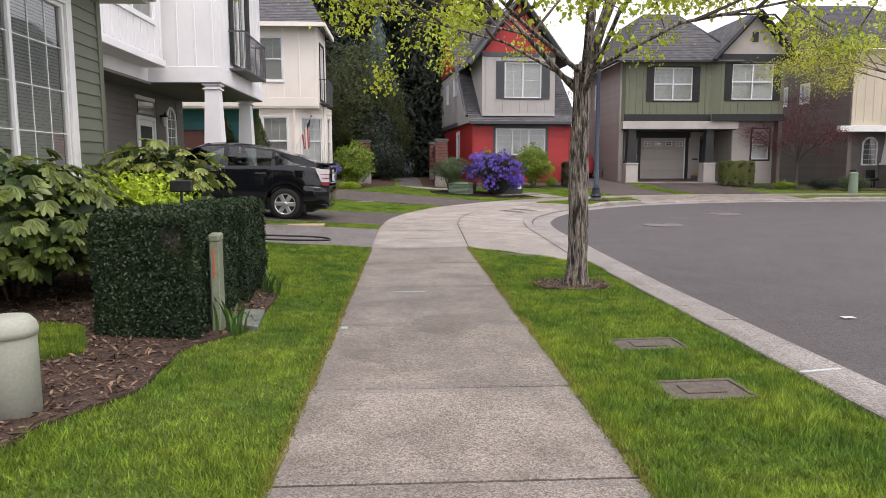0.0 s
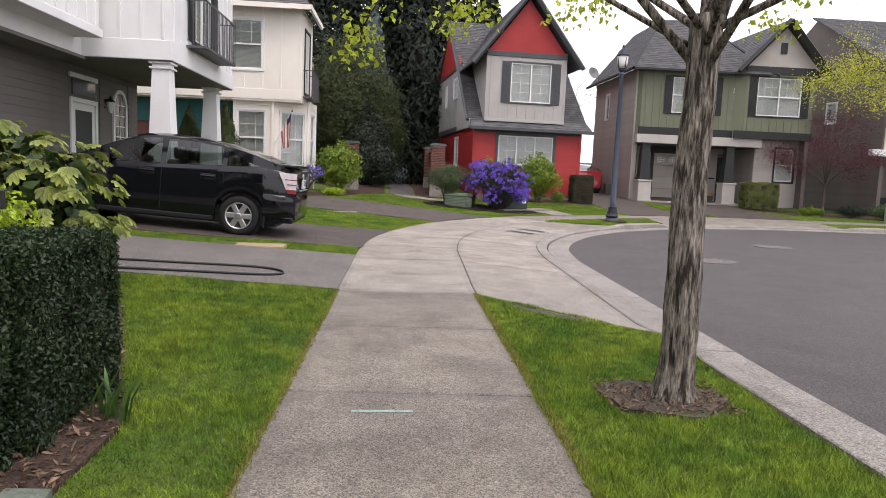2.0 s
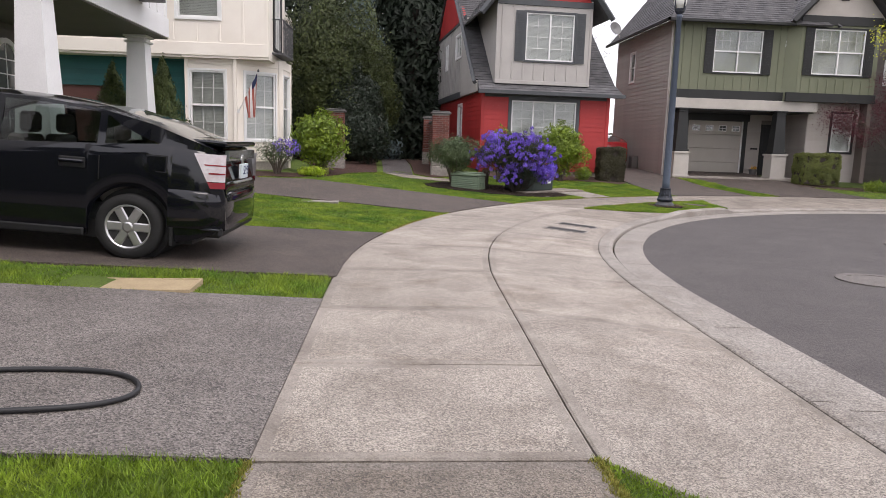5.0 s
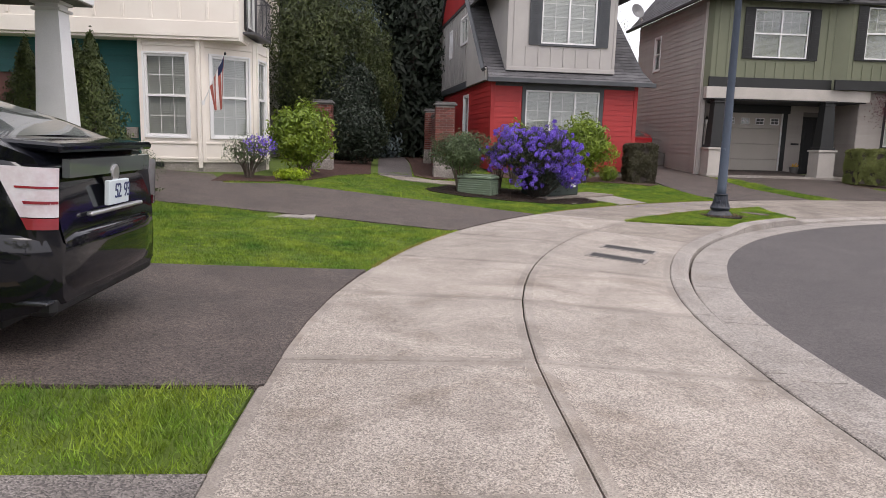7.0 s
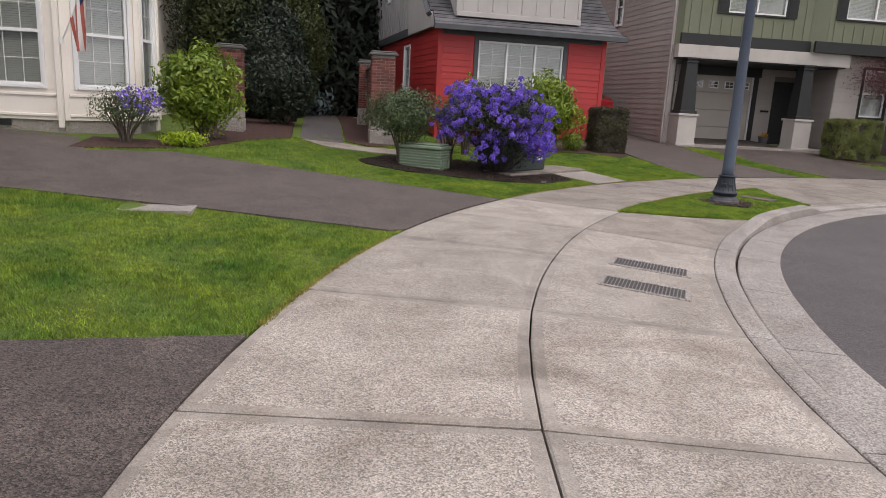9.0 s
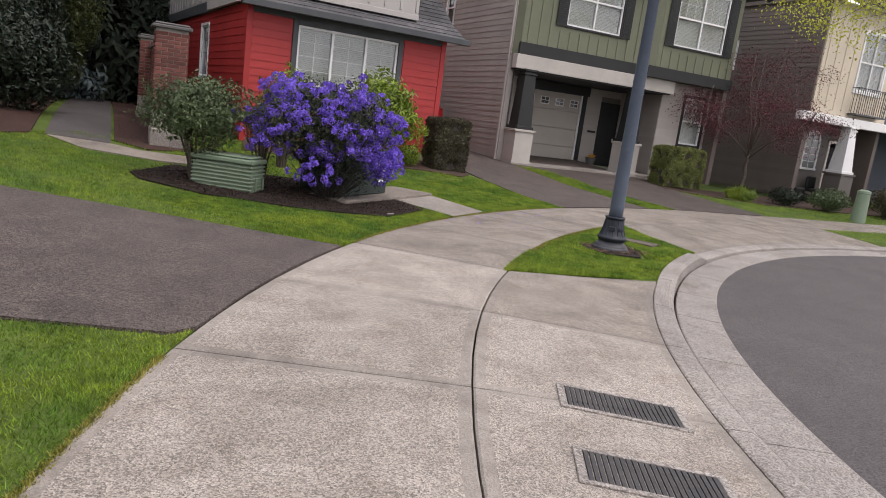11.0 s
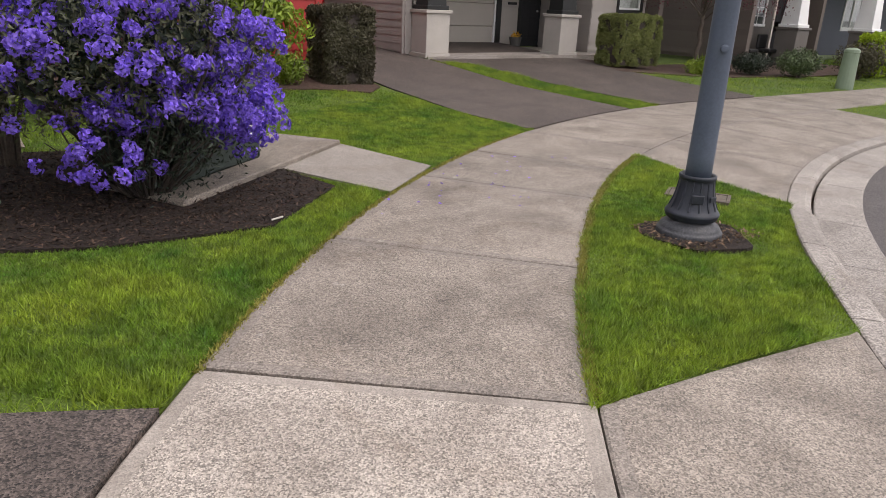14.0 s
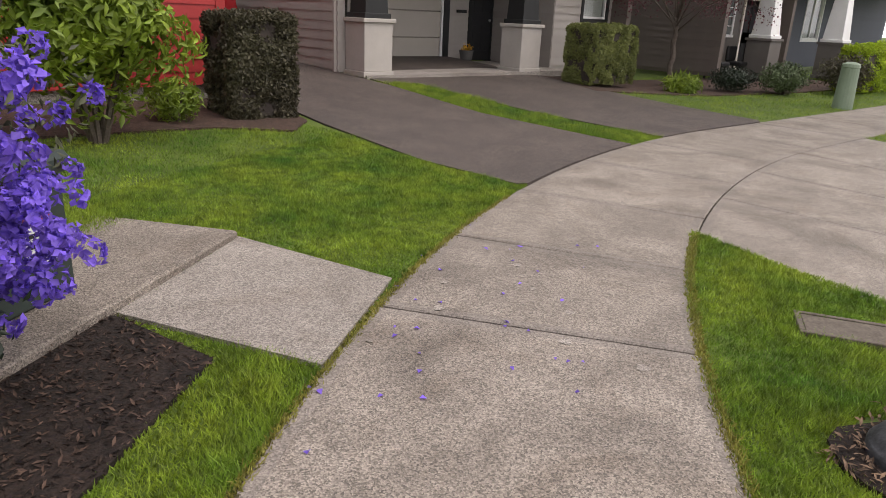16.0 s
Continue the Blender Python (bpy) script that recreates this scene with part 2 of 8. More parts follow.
M_TRANS = material("transformer_green", (0.03, 0.044, 0.037), (0.022, 0.033, 0.028), scale=3, rough=0.6, fine=0.1)
M_PED = material("pedestal_beige", (0.4, 0.41, 0.34), (0.33, 0.34, 0.27), scale=4, rough=0.6, fine=0.12)
M_BARK = material("grey_bark", (0.34, 0.295, 0.25), (0.035, 0.026, 0.02), scale=11, rough=0.95, bump=0.04, bump_scale=30, fine=0.7, stretch=(2.8, 2.8, 0.45), sharp=0.09)
M_TWIG = material("twig_bark", (0.12, 0.095, 0.075), (0.075, 0.06, 0.048), scale=12, rough=0.9, fine=0.3)
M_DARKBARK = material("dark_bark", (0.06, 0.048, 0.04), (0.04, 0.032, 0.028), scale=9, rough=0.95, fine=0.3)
M_LIME = leaf_material("spring_leaves", (0.5, 0.55, 0.056), (0.33, 0.42, 0.0375), through_light=0.35)
M_LIME2 = leaf_material("yellow_spring_leaves", (0.525, 0.525, 0.0625), (0.375, 0.413, 0.05), through_light=0.35)
M_BOX = leaf_material("box_hedge_leaves", (0.04, 0.068, 0.026), (0.016, 0.032, 0.013), rough=0.45, through_light=0.1)
M_FAT = leaf_material("fatsia_leaves", (0.19, 0.24, 0.045), (0.03, 0.058, 0.015), rough=0.3, through_light=0.2, scale=5)
M_FATL = leaf_material("pale_fatsia_leaves", (0.4, 0.44, 0.11), (0.15, 0.2, 0.045), rough=0.4, through_light=0.25, scale=5)
M_EUON = leaf_material("yellow_green_leaves", (0.413, 0.525, 0.025), (0.25, 0.375, 0.025), rough=0.45, through_light=0.25)
M_RHODL = leaf_material("rhododendron_leaves", (0.11, 0.115, 0.06), (0.045, 0.055, 0.03), rough=0.45, through_light=0.15)
M_PURPLE = leaf_material("violet_petals", (0.29, 0.18, 0.8), (0.17, 0.09, 0.56), rough=0.55, through_light=0.3, scale=3)
M_VIB = leaf_material("grey_green_leaves", (0.12, 0.16, 0.07), (0.05, 0.078, 0.036), rough=0.5, through_light=0.15)
M_LAUREL = leaf_material("fresh_shrub_leaves", (0.28, 0.37, 0.04), (0.1, 0.17, 0.025), rough=0.4, through_light=0.25)
# dark shrub leaf; also paints the shade inside the rhododendron
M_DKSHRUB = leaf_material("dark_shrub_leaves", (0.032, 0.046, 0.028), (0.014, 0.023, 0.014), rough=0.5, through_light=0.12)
M_BROWNHEDGE = leaf_material("bronze_hedge_leaves", (0.09, 0.085, 0.045), (0.06, 0.05, 0.032), rough=0.5, through_light=0.15)
M_YHEDGE = leaf_material("olive_hedge_leaves", (0.213, 0.237, 0.0688), (0.138, 0.156, 0.05), rough=0.55, through_light=0.2)
M_MAPLE = leaf_material("purple_maple_leaves", (0.144, 0.035, 0.0475), (0.0875, 0.0225, 0.0325), rough=0.5, through_light=0.25)
M_CONIF = leaf_material("conifer_needles", (0.024, 0.036, 0.02), (0.009, 0.015, 0.009), rough=0.7, through_light=0.08, scale=0.5)
M_SPRUCE = leaf_material("blue_spruce_needles", (0.14, 0.185, 0.19), (0.085, 0.12, 0.125), rough=0.7, through_light=0.08, scale=0.5)
M_BROAD = leaf_material("broad_tree_leaves", (0.11, 0.135, 0.045), (0.026, 0.04, 0.016), rough=0.5, through_light=0.2, scale=1.2)
M_CEDAR = leaf_material("cedar_sprays", (0.1, 0.125, 0.03), (0.035, 0.055, 0.016), rough=0.65, through_light=0.1)
M_CARB = material("black_car_paint", (0.004, 0.0045, 0.007), (0.004, 0.0045, 0.007), rough=0.12, fine=0.0, spec=0.25, coat=0.5)
M_CARR = material("red_car_paint", (0.4, 0.01, 0.015), (0.35, 0.01, 0.015), rough=0.25, fine=0.02, coat=1.0)
M_CARG = material("grey_car_paint", (0.016, 0.018, 0.022), (0.014, 0.016, 0.02), rough=0.25, fine=0.02, coat=0.5, spec=0.3)
M_CARGL = material("car_glass", (0.085, 0.095, 0.092), (0.085, 0.095, 0.092), rough=0.03, fine=0.0, spec=0.9)
M_CARSIDE = glass_material("tinted_car_glass", tint=(0.42, 0.47, 0.45), gloss=0.8)
M_TYRE = material("tyre_rubber", (0.018, 0.018, 0.018), (0.012, 0.012, 0.012), rough=0.85, fine=0.2)
M_RIM = material("alloy_rim", (0.55, 0.55, 0.56), (0.5, 0.5, 0.5), rough=0.3, metal=0.85, fine=0.03)
M_TRIMB = material("black_plastic", (0.012, 0.012, 0.013), (0.01, 0.01, 0.011), rough=0.55, fine=0.1)
M_TAILR = material("tail_lamp_red", (0.26, 0.02, 0.03), (0.2, 0.02, 0.03), rough=0.12, fine=0.02, coat=1.0)
M_TAILW = material("tail_lamp_clear", (0.66, 0.66, 0.68), (0.5, 0.42, 0.44), rough=0.12, fine=0.05, coat=1.0)
M_PLATE = material("plate_white", (0.6, 0.66, 0.68), (0.55, 0.62, 0.64), rough=0.4, fine=0.03)
M_INK = material("plate_ink", (0.03, 0.04, 0.12), (0.03, 0.04, 0.12), rough=0.5)
M_HOSE = material("black_hose", (0.022, 0.022, 0.024), (0.016, 0.016, 0.018), rough=0.5, fine=0.1)
M_GRATE = material("cast_grate", (0.09, 0.085, 0.085), (0.06, 0.058, 0.06), rough=0.6, fine=0.25, metal=0.5)
M_PLYBOX = material("sand_lid", (0.42, 0.33, 0.2), (0.34, 0.26, 0.16), scale=5, rough=0.85, fine=0.2)
M_METERLID = material("meter_lid", (0.15, 0.125, 0.1), (0.085, 0.07, 0.055), scale=14, rough=0.9, fine=0.35)
M_CHALK = material("white_marking", (0.6, 0.62, 0.62), (0.4, 0.42, 0.42), scale=18, rough=0.9, fine=0.3)
M_CHALKG = material("pale_green_marking", (0.4, 0.55, 0.5), (0.28, 0.34, 0.31), scale=18, rough=0.9, fine=0.3)
M_FLAGR = material("flag_red", (0.5, 0.14, 0.1), (0.42, 0.12, 0.09), rough=0.8, fine=0.08)
M_FLAGW = material("flag_white", (0.8, 0.77, 0.74), (0.74, 0.71, 0.68), rough=0.8, fine=0.08)
M_FLAGB = material("flag_blue", (0.02, 0.03, 0.1), (0.02, 0.03, 0.08), rough=0.8, fine=0.08)
M_WARN = material("warning_red", (0.7, 0.1, 0.03), (0.65, 0.1, 0.03), rough=0.5)
M_DOORB = material("dark_door", (0.02, 0.021, 0.023), (0.017, 0.018, 0.02), rough=0.5, fine=0.05)
M_DOORR = material("reddish_door", (0.12, 0.045, 0.035), (0.1, 0.038, 0.03), rough=0.6, fine=0.1)
M_LAMPGL = material("frosted_lantern", (0.75, 0.75, 0.7), (0.7, 0.7, 0.66), rough=0.4, fine=0.03)
M_MOSS = leaf_material("yellow_moss", (0.3, 0.27, 0.06), (0.16, 0.17, 0.03), through_light=0.2)
M_SCUFF = material("scuffed_iron", (0.075, 0.076, 0.084), (0.028, 0.03, 0.034), scale=13, rough=0.5, bump=0.003, bump_scale=60, fine=0.5)
M_MULCHR = material("red_bark_mulch", (0.08, 0.037, 0.026), (0.036, 0.018, 0.014), scale=9, rough=0.95, bump=0.02, bump_scale=55, fine=0.7)
M_TRODDEN = material("trodden_soil", (0.14, 0.112, 0.088), (0.07, 0.055, 0.042), scale=9, rough=0.95, bump=0.012, bump_scale=60, fine=0.6)
M_PEDD = material("mossy_pedestal", (0.24, 0.265, 0.19), (0.15, 0.175, 0.11), scale=7, rough=0.7, fine=0.2)
M_SLAB = concrete("bleached_slab", (0.31, 0.277, 0.243), (0.22, 0.194, 0.167), grit=0.5, cells=150, dirty=0.35)


# ---- mesh helpers ----
def link(name, bm, mat, parent=None, label="", m=None, smooth=False):
    me = bpy.data.meshes.new(name)
    if m is not None:
        bm.transform(m)
    bm.normal_update()
    bm.to_mesh(me)
    bm.free()
    me.materials.append(mat)
    if smooth:
        me.polygons.foreach_set("use_smooth", [True] * len(me.polygons))
    ob = new(name, me)
    if parent is not None:
        ob.parent = parent
    if label:
        ob["label"] = label
    return ob


def part(name, bm, mat, parent, label="", m=None, smooth=False):
    return link(name, bm, mat, parent, label, m, smooth)


def raw(name, verts, faces, mat, parent=None, label="", smooth=False):
    me = bpy.data.meshes.new(name)
    me.from_pydata(verts, [], faces)
    me.materials.append(mat)
    if smooth:
        me.polygons.foreach_set("use_smooth", [True] * len(me.polygons))
    ob = new(name, me)
    if parent is not None:
        ob.parent = parent
    if label:
        ob["label"] = label
    return ob


def tris(name, co, mat, parent=None, label="", k=3):
    """A mesh of separate k-cornered faces from an array (faces * k, 3)."""
    n = len(co) // k
    me = bpy.data.meshes.new(name)
    me.vertices.add(n * k)
    me.vertices.foreach_set("co", np.ascontiguousarray(co, dtype=np.float32).ravel())
    me.loops.add(n * k)
    me.loops.foreach_set("vertex_index", np.arange(n * k, dtype=np.int32))
    me.polygons.add(n)
    me.polygons.foreach_set("loop_start", np.arange(0, n * k, k, dtype=np.int32))
    me.update(calc_edges=True)
    me.materials.append(mat)
    ob = new(name, me)
    if parent is not None:
        ob.parent = parent
    if label:
        ob["label"] = label
    return ob


def thing(name, loc, label, category, rz=0.0, group="", kind=""):
    ob = new(name)
    ob.matrix_basis = pose(*loc, 0, 0, rz)
    return tagged(ob, label, category, group, kind)


def box(bm, x0, y0, z0, x1, y1, z1, bevel=0.0, m=None):
    r = bmesh.ops.create_cube(bm, size=1)
    t = Matrix.Translation(((x0 + x1) / 2, (y0 + y1) / 2, (z0 + z1) / 2)) @ Matrix.Diagonal((abs(x1 - x0), abs(y1 - y0), abs(z1 - z0), 1))
    bmesh.ops.transform(bm, matrix=t if m is None else m @ t, verts=r["verts"])
    if bevel:
        edges = list({e for v in r["verts"] for e in v.link_edges})
        bmesh.ops.bevel(bm, geom=edges, offset=bevel, segments=1, affect="EDGES")
    return bm


def boxes(*dims, bevel=0.0):
    bm = bmesh.new()
    for d in dims:
        box(bm, *d, bevel=bevel)
    return bm


def lathe(bm, profile, seg=20, cx=0.0, cy=0.0):
    """Turned shape from (radius, z) pairs."""
    rings = []
    for r, z in profile:
        rings.append([bm.verts.new((cx + r * math.cos(a), cy + r * math.sin(a), z)) for a in [2 * math.pi * i / seg for i in range(seg)]])
    for a, b in zip(rings, rings[1:]):
        for i in range(seg):
            bm.faces.new((a[i], a[(i + 1) % seg], b[(i + 1) % seg], b[i]))
    bm.faces.new(rings[0][::-1])
    bm.faces.new(rings[-1])
    return bm


def tube(bm, pts, radii, seg=7, wobble=0.0):
    """Tapered round limb along points."""
    rings = []
    up = Vector((0.3, 0.2, 1)).normalized()
    for i, p in enumerate(pts):
        p = Vector(p)
        d = (Vector(pts[min(i + 1, len(pts) - 1)]) - Vector(pts[max(i - 1, 0)])).normalized()
        a = d.orthogonal().normalized() if abs(d.dot(up)) > 0.98 else d.cross(Vector((1, 0.1, 0))).normalized()
        b = d.cross(a)
        ring = []
        for k in range(seg):
            t = 2 * math.pi * k / seg
            r = radii[i] * (1 + wobble * (noise.noise(Vector((k * 1.7, p.z * 2.1, p.x)))))
            ring.append(bm.verts.new(p + a * (r * math.cos(t)) + b * (r * math.sin(t))))
        rings.append(ring)
    for a, b in zip(rings, rings[1:]):
        for k in range(seg):
            bm.faces.new((a[k], a[(k + 1) % seg], b[(k + 1) % seg], b[k]))
    bm.faces.new(rings[-1])
    bm.faces.new(rings[0][::-1])


def prism(bm, poly, y0, y1):
    """Extrudes an (x, z) outline from y0 to y1."""
    a = [bm.verts.new((x, y0, z)) for x, z in poly]
    b = [bm.verts.new((x, y1, z)) for x, z in poly]
    n = len(poly)
    bm.faces.new(a)
    bm.faces.new(b[::-1])
    for i in range(n):
        bm.faces.new((a[i], b[i], b[(i + 1) % n], a[(i + 1) % n]))
    bmesh.ops.recalc_face_normals(bm, faces=bm.faces)
    return bm


# ---- plan of the street: s runs along the walk's outer edge, d across it towards the road ----
CX, CY, RL = 14.35, 14.65, 14.93
S_ARC = CY + RL * math.pi / 2


def walk_w(s):
    """Width of the walk, a little more on the bend."""
    return np.interp(s, (11, 16, 19, 21.5, 25.5, 28, 29.5, 31.5, 34), (1.55, 1.72, 1.76, 1.81, 1.82, 1.79, 1.74, 1.7, 1.72))


def walk_l(s):
    return 0.06 * min(1, max(0, (s - 14) / 5))



def plan(s, d):
    if s <= CY:
        return (-0.58 + d, s)
    if s <= S_ARC:
        a = (s - CY) / RL
        return (CX - (RL - d) * math.cos(a), CY + (RL - d) * math.sin(a))
    return (CX + s - S_ARC, CY + RL - d)


def kerb_d(s):
    return np.interp(s, (8, 16, 18, 21), (2.98, 3.25, 3.26, 3.32))


def outer(x, y):
    """Metres outside the walk's outer edge."""
    if y <= CY:
        return -0.58 - x if x < 7 else -5.0
    if x < CX:
        return math.hypot(x - CX, y - CY) - RL
    return y - CY - RL


def gz(x, y):
    d = max(0.0, outer(x, y))
    slope = 0.065 * (1 - 0.75 * min(1, max(0, (x - 15.5) / 3)))
    return min(0.56, slope * d)


def gz_all(x, y):
    d = outer(x, y)
    return gz(x, y) if d > 0 else 0.0


def sheet(name, poly, mat, lift=0.02, skirt=0.06, step=0.45, label="", category="", kind="structure", zf=None):
    """A thin paved or planted area that follows the ground, with an edge."""
    from mathutils.geometry import delaunay_2d_cdt
    zf = zf or gz_all
    pts = []
    n = len(poly)
    for i in range(n):
        a, b = Vector(poly[i]), Vector(poly[(i + 1) % n])
        k = max(1, int((b - a).length / step))
        pts += [a.lerp(b, j / k) for j in range(k)]
    nb = len(pts)

    def inside(p):
        c = False
        for i in range(n):
            (x1, y1), (x2, y2) = poly[i], poly[(i + 1) % n]
            if (y1 > p[1]) != (y2 > p[1]) and p[0] < (x2 - x1) * (p[1] - y1) / (y2 - y1) + x1:
                c = not c
        return c
    xs, ys = [p[0] for p in poly], [p[1] for p in poly]
    x = min(xs) + step / 2
    while x < max(xs):
        y = min(ys) + step / 2
        while y < max(ys):
            q = Vector((x + random.uniform(-0.02, 0.02), y))
            if inside(q) and min((q - b).length for b in pts[:nb]) > step * 0.35:
                pts.append(q)
            y += step
        x += step
    v, _, f, *_ = delaunay_2d_cdt(pts, [(i, (i + 1) % nb) for i in range(nb)], [], 1, 1e-5)
    bm = bmesh.new()
    vs = [bm.verts.new((p.x, p.y, zf(p.x, p.y) + lift)) for p in v]
    for t in f:
        try:
            bm.faces.new([vs[i] for i in t])
        except ValueError:
            pass
    bmesh.ops.recalc_face_normals(bm, faces=bm.faces)
    if bm.faces and sum(fc.normal.z for fc in bm.faces) < 0:
        bmesh.ops.reverse_faces(bm, faces=bm.faces)
    edge = [e for e in bm.edges if e.is_boundary]
    r = bmesh.ops.extrude_edge_only(bm, edges=edge)
    for q in r["geom"]:
        if isinstance(q, bmesh.types.BMVert):
            q.co.z -= skirt
    return tagged(link(name, bm, mat), label, category, kind=kind)


def arc(s0, s1, d=0.0, step=0.6):
    k = max(1, int(abs(s1 - s0) / step))
    return [plan(s0 + (s1 - s0) * i / k, d) for i in range(k + 1)]


# ground: one sheet, lawn height outside the walk, lower under the pavings
rows_s = [-80, -40, -20] + [-12 + 0.25 * i for i in range(225)] + [46, 50, 55, 62, 75, 100, 160, 260]
cols_d = [-400, -200, -100, -60, -40, -30, -22, -16, -12, -9, -7.5, -6, -5, -4, -3, -2.2, -1.5, -0.9, -0.4, -0.012, 0.004, 0.8, 1.565, 1.582, 2.2, 2.75, 3.02]
gv, gf = [], []
for s in rows_s:
    for d in cols_d:
        dd = d + walk_l(s) if -0.1 < d < 0.1 else walk_w(s) + d - 1.57 if 1.5 < d < 1.6 else d if d < 2.5 else kerb_d(s) - (3.0 - d)
        x, y = plan(s, dd)
        z = (gz(x, y) - 0.012) if d < 0 else (-0.09 if d < 1.57 else -0.012 - 0.02 * (d - 1.57))
        u = (dd - walk_w(s)) / (kerb_d(s) - walk_w(s))
        if d >= 1.57 and (10.62 - 1.6 * u < s < 25.33 + 1.4 * u or 31.67 - 1.35 * u < s < 39.48):
            z = -0.16
        gv.append((x, y, z))
nc = len(cols_d)
for i in range(len(rows_s) - 1):
    for j in range(nc - 1):
        a = i * nc + j
        gf.append((a, a + 1, a + nc + 1, a + nc))
ground = tagged(raw("ground", gv, gf, M_SOIL, smooth=False), "sloping green front lawns and verges along the walk", "ground", kind="structure")

# road
bm = bmesh.new()
rim = [plan(s, kerb_d(s) + 0.64) for s in [-80, -40] + [-12 + 0.8 * i for i in range(66)] + [60, 120, 260]]
ring0 = [bm.verts.new((x, y, -0.155)) for x, y in rim]
ring1 = [bm.verts.new((x + (16 - x) * 0.5, y + (6 - y) * 0.5 if y > -10 else y, -0.07)) for x, y in rim]
cent = [bm.verts.new((x + (16 - x) * 0.98, y + (6 - y) * 0.98 if y > -10 else y, -0.04)) for x, y in rim]
for a, b in ((ring0, ring1), (ring1, cent)):
    for i in range(len(rim) - 1):
        bm.faces.new((a[i], b[i], b[i + 1], a[i + 1]))
bmesh.ops.recalc_face_normals(bm, faces=bm.faces)
if sum(f.normal.z * f.calc_area() for f in bm.faces) < 0:
    bmesh.ops.reverse_faces(bm, faces=bm.faces)
road = tagged(link("road", bm, M_ASPH), "grey asphalt turning circle of a quiet street", "road", kind="structure")
bm = bmesh.new()
box(bm, 15, -400, -0.3, 500, 60, -0.17)
tagged(link("ground_beyond", bm, M_ASPH), "plain ground past the turning circle", "ground", kind="structure")


def kerb_top(s):
    low = -0.075
    def ramp(a, b):
        return min(1, max(0, (s - a) / (b - a)))
    return low * (ramp(8.8, 9.6) - ramp(26.2, 27.2) + ramp(29.9, 30.3) - ramp(39.4, 40.0))


kerb = tagged(new("kerb"), "weathered concrete kerb and gutter round the turning circle", "kerb", kind="structure")
KJ = [-12 + 3.0 * i for i in range(7)] + [8.9, 11.5, 13.4, 15.3, 17.3, 19.4, 21.6, 23.6, 25.4, 26.9, 28.6, 30.25, 32.4, 34.5, 36.6, 38.7, 40.8, 43.8, 47, 52, 60]
for a, b in zip(KJ, KJ[1:]):
    for nm, prof in (("kerb_stone", ((0.0, -0.25), (0.0, -0.008), (0.012, 0.0), (0.15, -0.004), (0.205, -0.03), (0.225, -0.25))),
                     ("gutter_pan", ((0.236, -0.25), (0.236, -0.142), (0.248, -0.134), (0.65, -0.144), (0.665, -0.15), (0.67, -0.25)))):
        verts, faces = [], []
        k = max(1, int((b - a) / 0.4))
        for i in range(k + 1):
            s = a + 0.007 + (b - a - 0.014) * i / k
            kd, h = kerb_d(s), kerb_top(s)
            for d, z in prof:
                x, y = plan(s, kd + d)
                verts.append((x, y, z + (h if nm == "kerb_stone" and z > -0.2 else 0)))
        for i in range(k):
            for j in range(5):
                c = i * 6 + j
                faces.append((c, c + 6, c + 7, c + 1))
        faces += [tuple(range(6)), tuple(range(k * 6, k * 6 + 6))[::-1]]
        raw(nm, verts, faces, M_KERB, kerb)


kb_v, kb_f = [], []
for i in range(145):
    s = -12 + 0.5 * i
    for d in (-0.06, 0.72):
        kb_v.append((*plan(s, kerb_d(s) + d), -0.21))
for i in range(144):
    kb_f.append((2 * i, 2 * i + 1, 2 * i + 3, 2 * i + 2))
tagged(raw("kerb_bed", kb_v, kb_f, M_MULCH), "dark packed bed under the kerb", "kerb bed", kind="structure")


def slab(parent, sL0, sL1, sR0, sR1, d0, d1, zf, mat, name="slab", margin=0.075):
    """One concrete panel between two cross joints: eased edges, a smooth trowelled margin, a rougher field inside it."""
    g, gs = 0.011, 0.006
    length = max(sL1 - sL0, sR1 - sR0)
    k = max(1, int((length - 0.2) / 0.5))
    e = margin / length
    fs = [0.0, 0.012 / length, e, e + 0.004 / length] + [e + (1 - 2 * e) * i / k for i in range(1, k)] + [1 - e - 0.004 / length, 1 - e, 1 - 0.012 / length, 1.0]
    wide = d1((sL0 + sL1) / 2) - d0((sL0 + sL1) / 2)
    q = margin / wide
    us = (0, 0, 0.012 / wide, q, q + 0.004 / wide, 0.5, 1 - q - 0.004 / wide, 1 - q, 1 - 0.012 / wide, 1, 1)
    drop = (0.12, 0.008, 0.0, 0.0015, 0, 0, 0, 0.0015, 0.0, 0.008, 0.12)
    n = len(us)
    verts, faces, inner = [], [], []
    for i, f in enumerate(fs):
        l_s = sL0 + g + (sL1 - sL0 - 2 * g) * f
        r_s = sR0 + g + (sR1 - sR0 - 2 * g) * f
        end = 0.008 if i in (0, len(fs) - 1) else 0.0015 if i in (2, len(fs) - 3) else 0.0
        for j, u in enumerate(us):
            st = l_s + (r_s - l_s) * u
            dl, dr = d0(st), d1(st)
            x, y = plan(st, dl + gs + (dr - dl - 2 * gs) * u)
            verts.append((x, y, zf(st, u) - max(drop[j], end)))
    for i in range(len(fs) - 1):
        for j in range(n - 1):
            p = i * n + j
            faces.append((p, p + 1, p + n + 1, p + n))
            inner.append(0 if 3 <= j <= 6 and 2 <= i <= len(fs) - 4 else 1)
    faces += [tuple(range(n))[::-1], tuple(range((len(fs) - 1) * n, len(fs) * n))]
    ob = raw(name, verts, faces, mat, parent)
    ob.data.materials.append(M_CONCM if mat is M_CONC else M_CONCDM)
    ob.data.polygons.foreach_set("material_index", inner + [1, 1])
    return ob


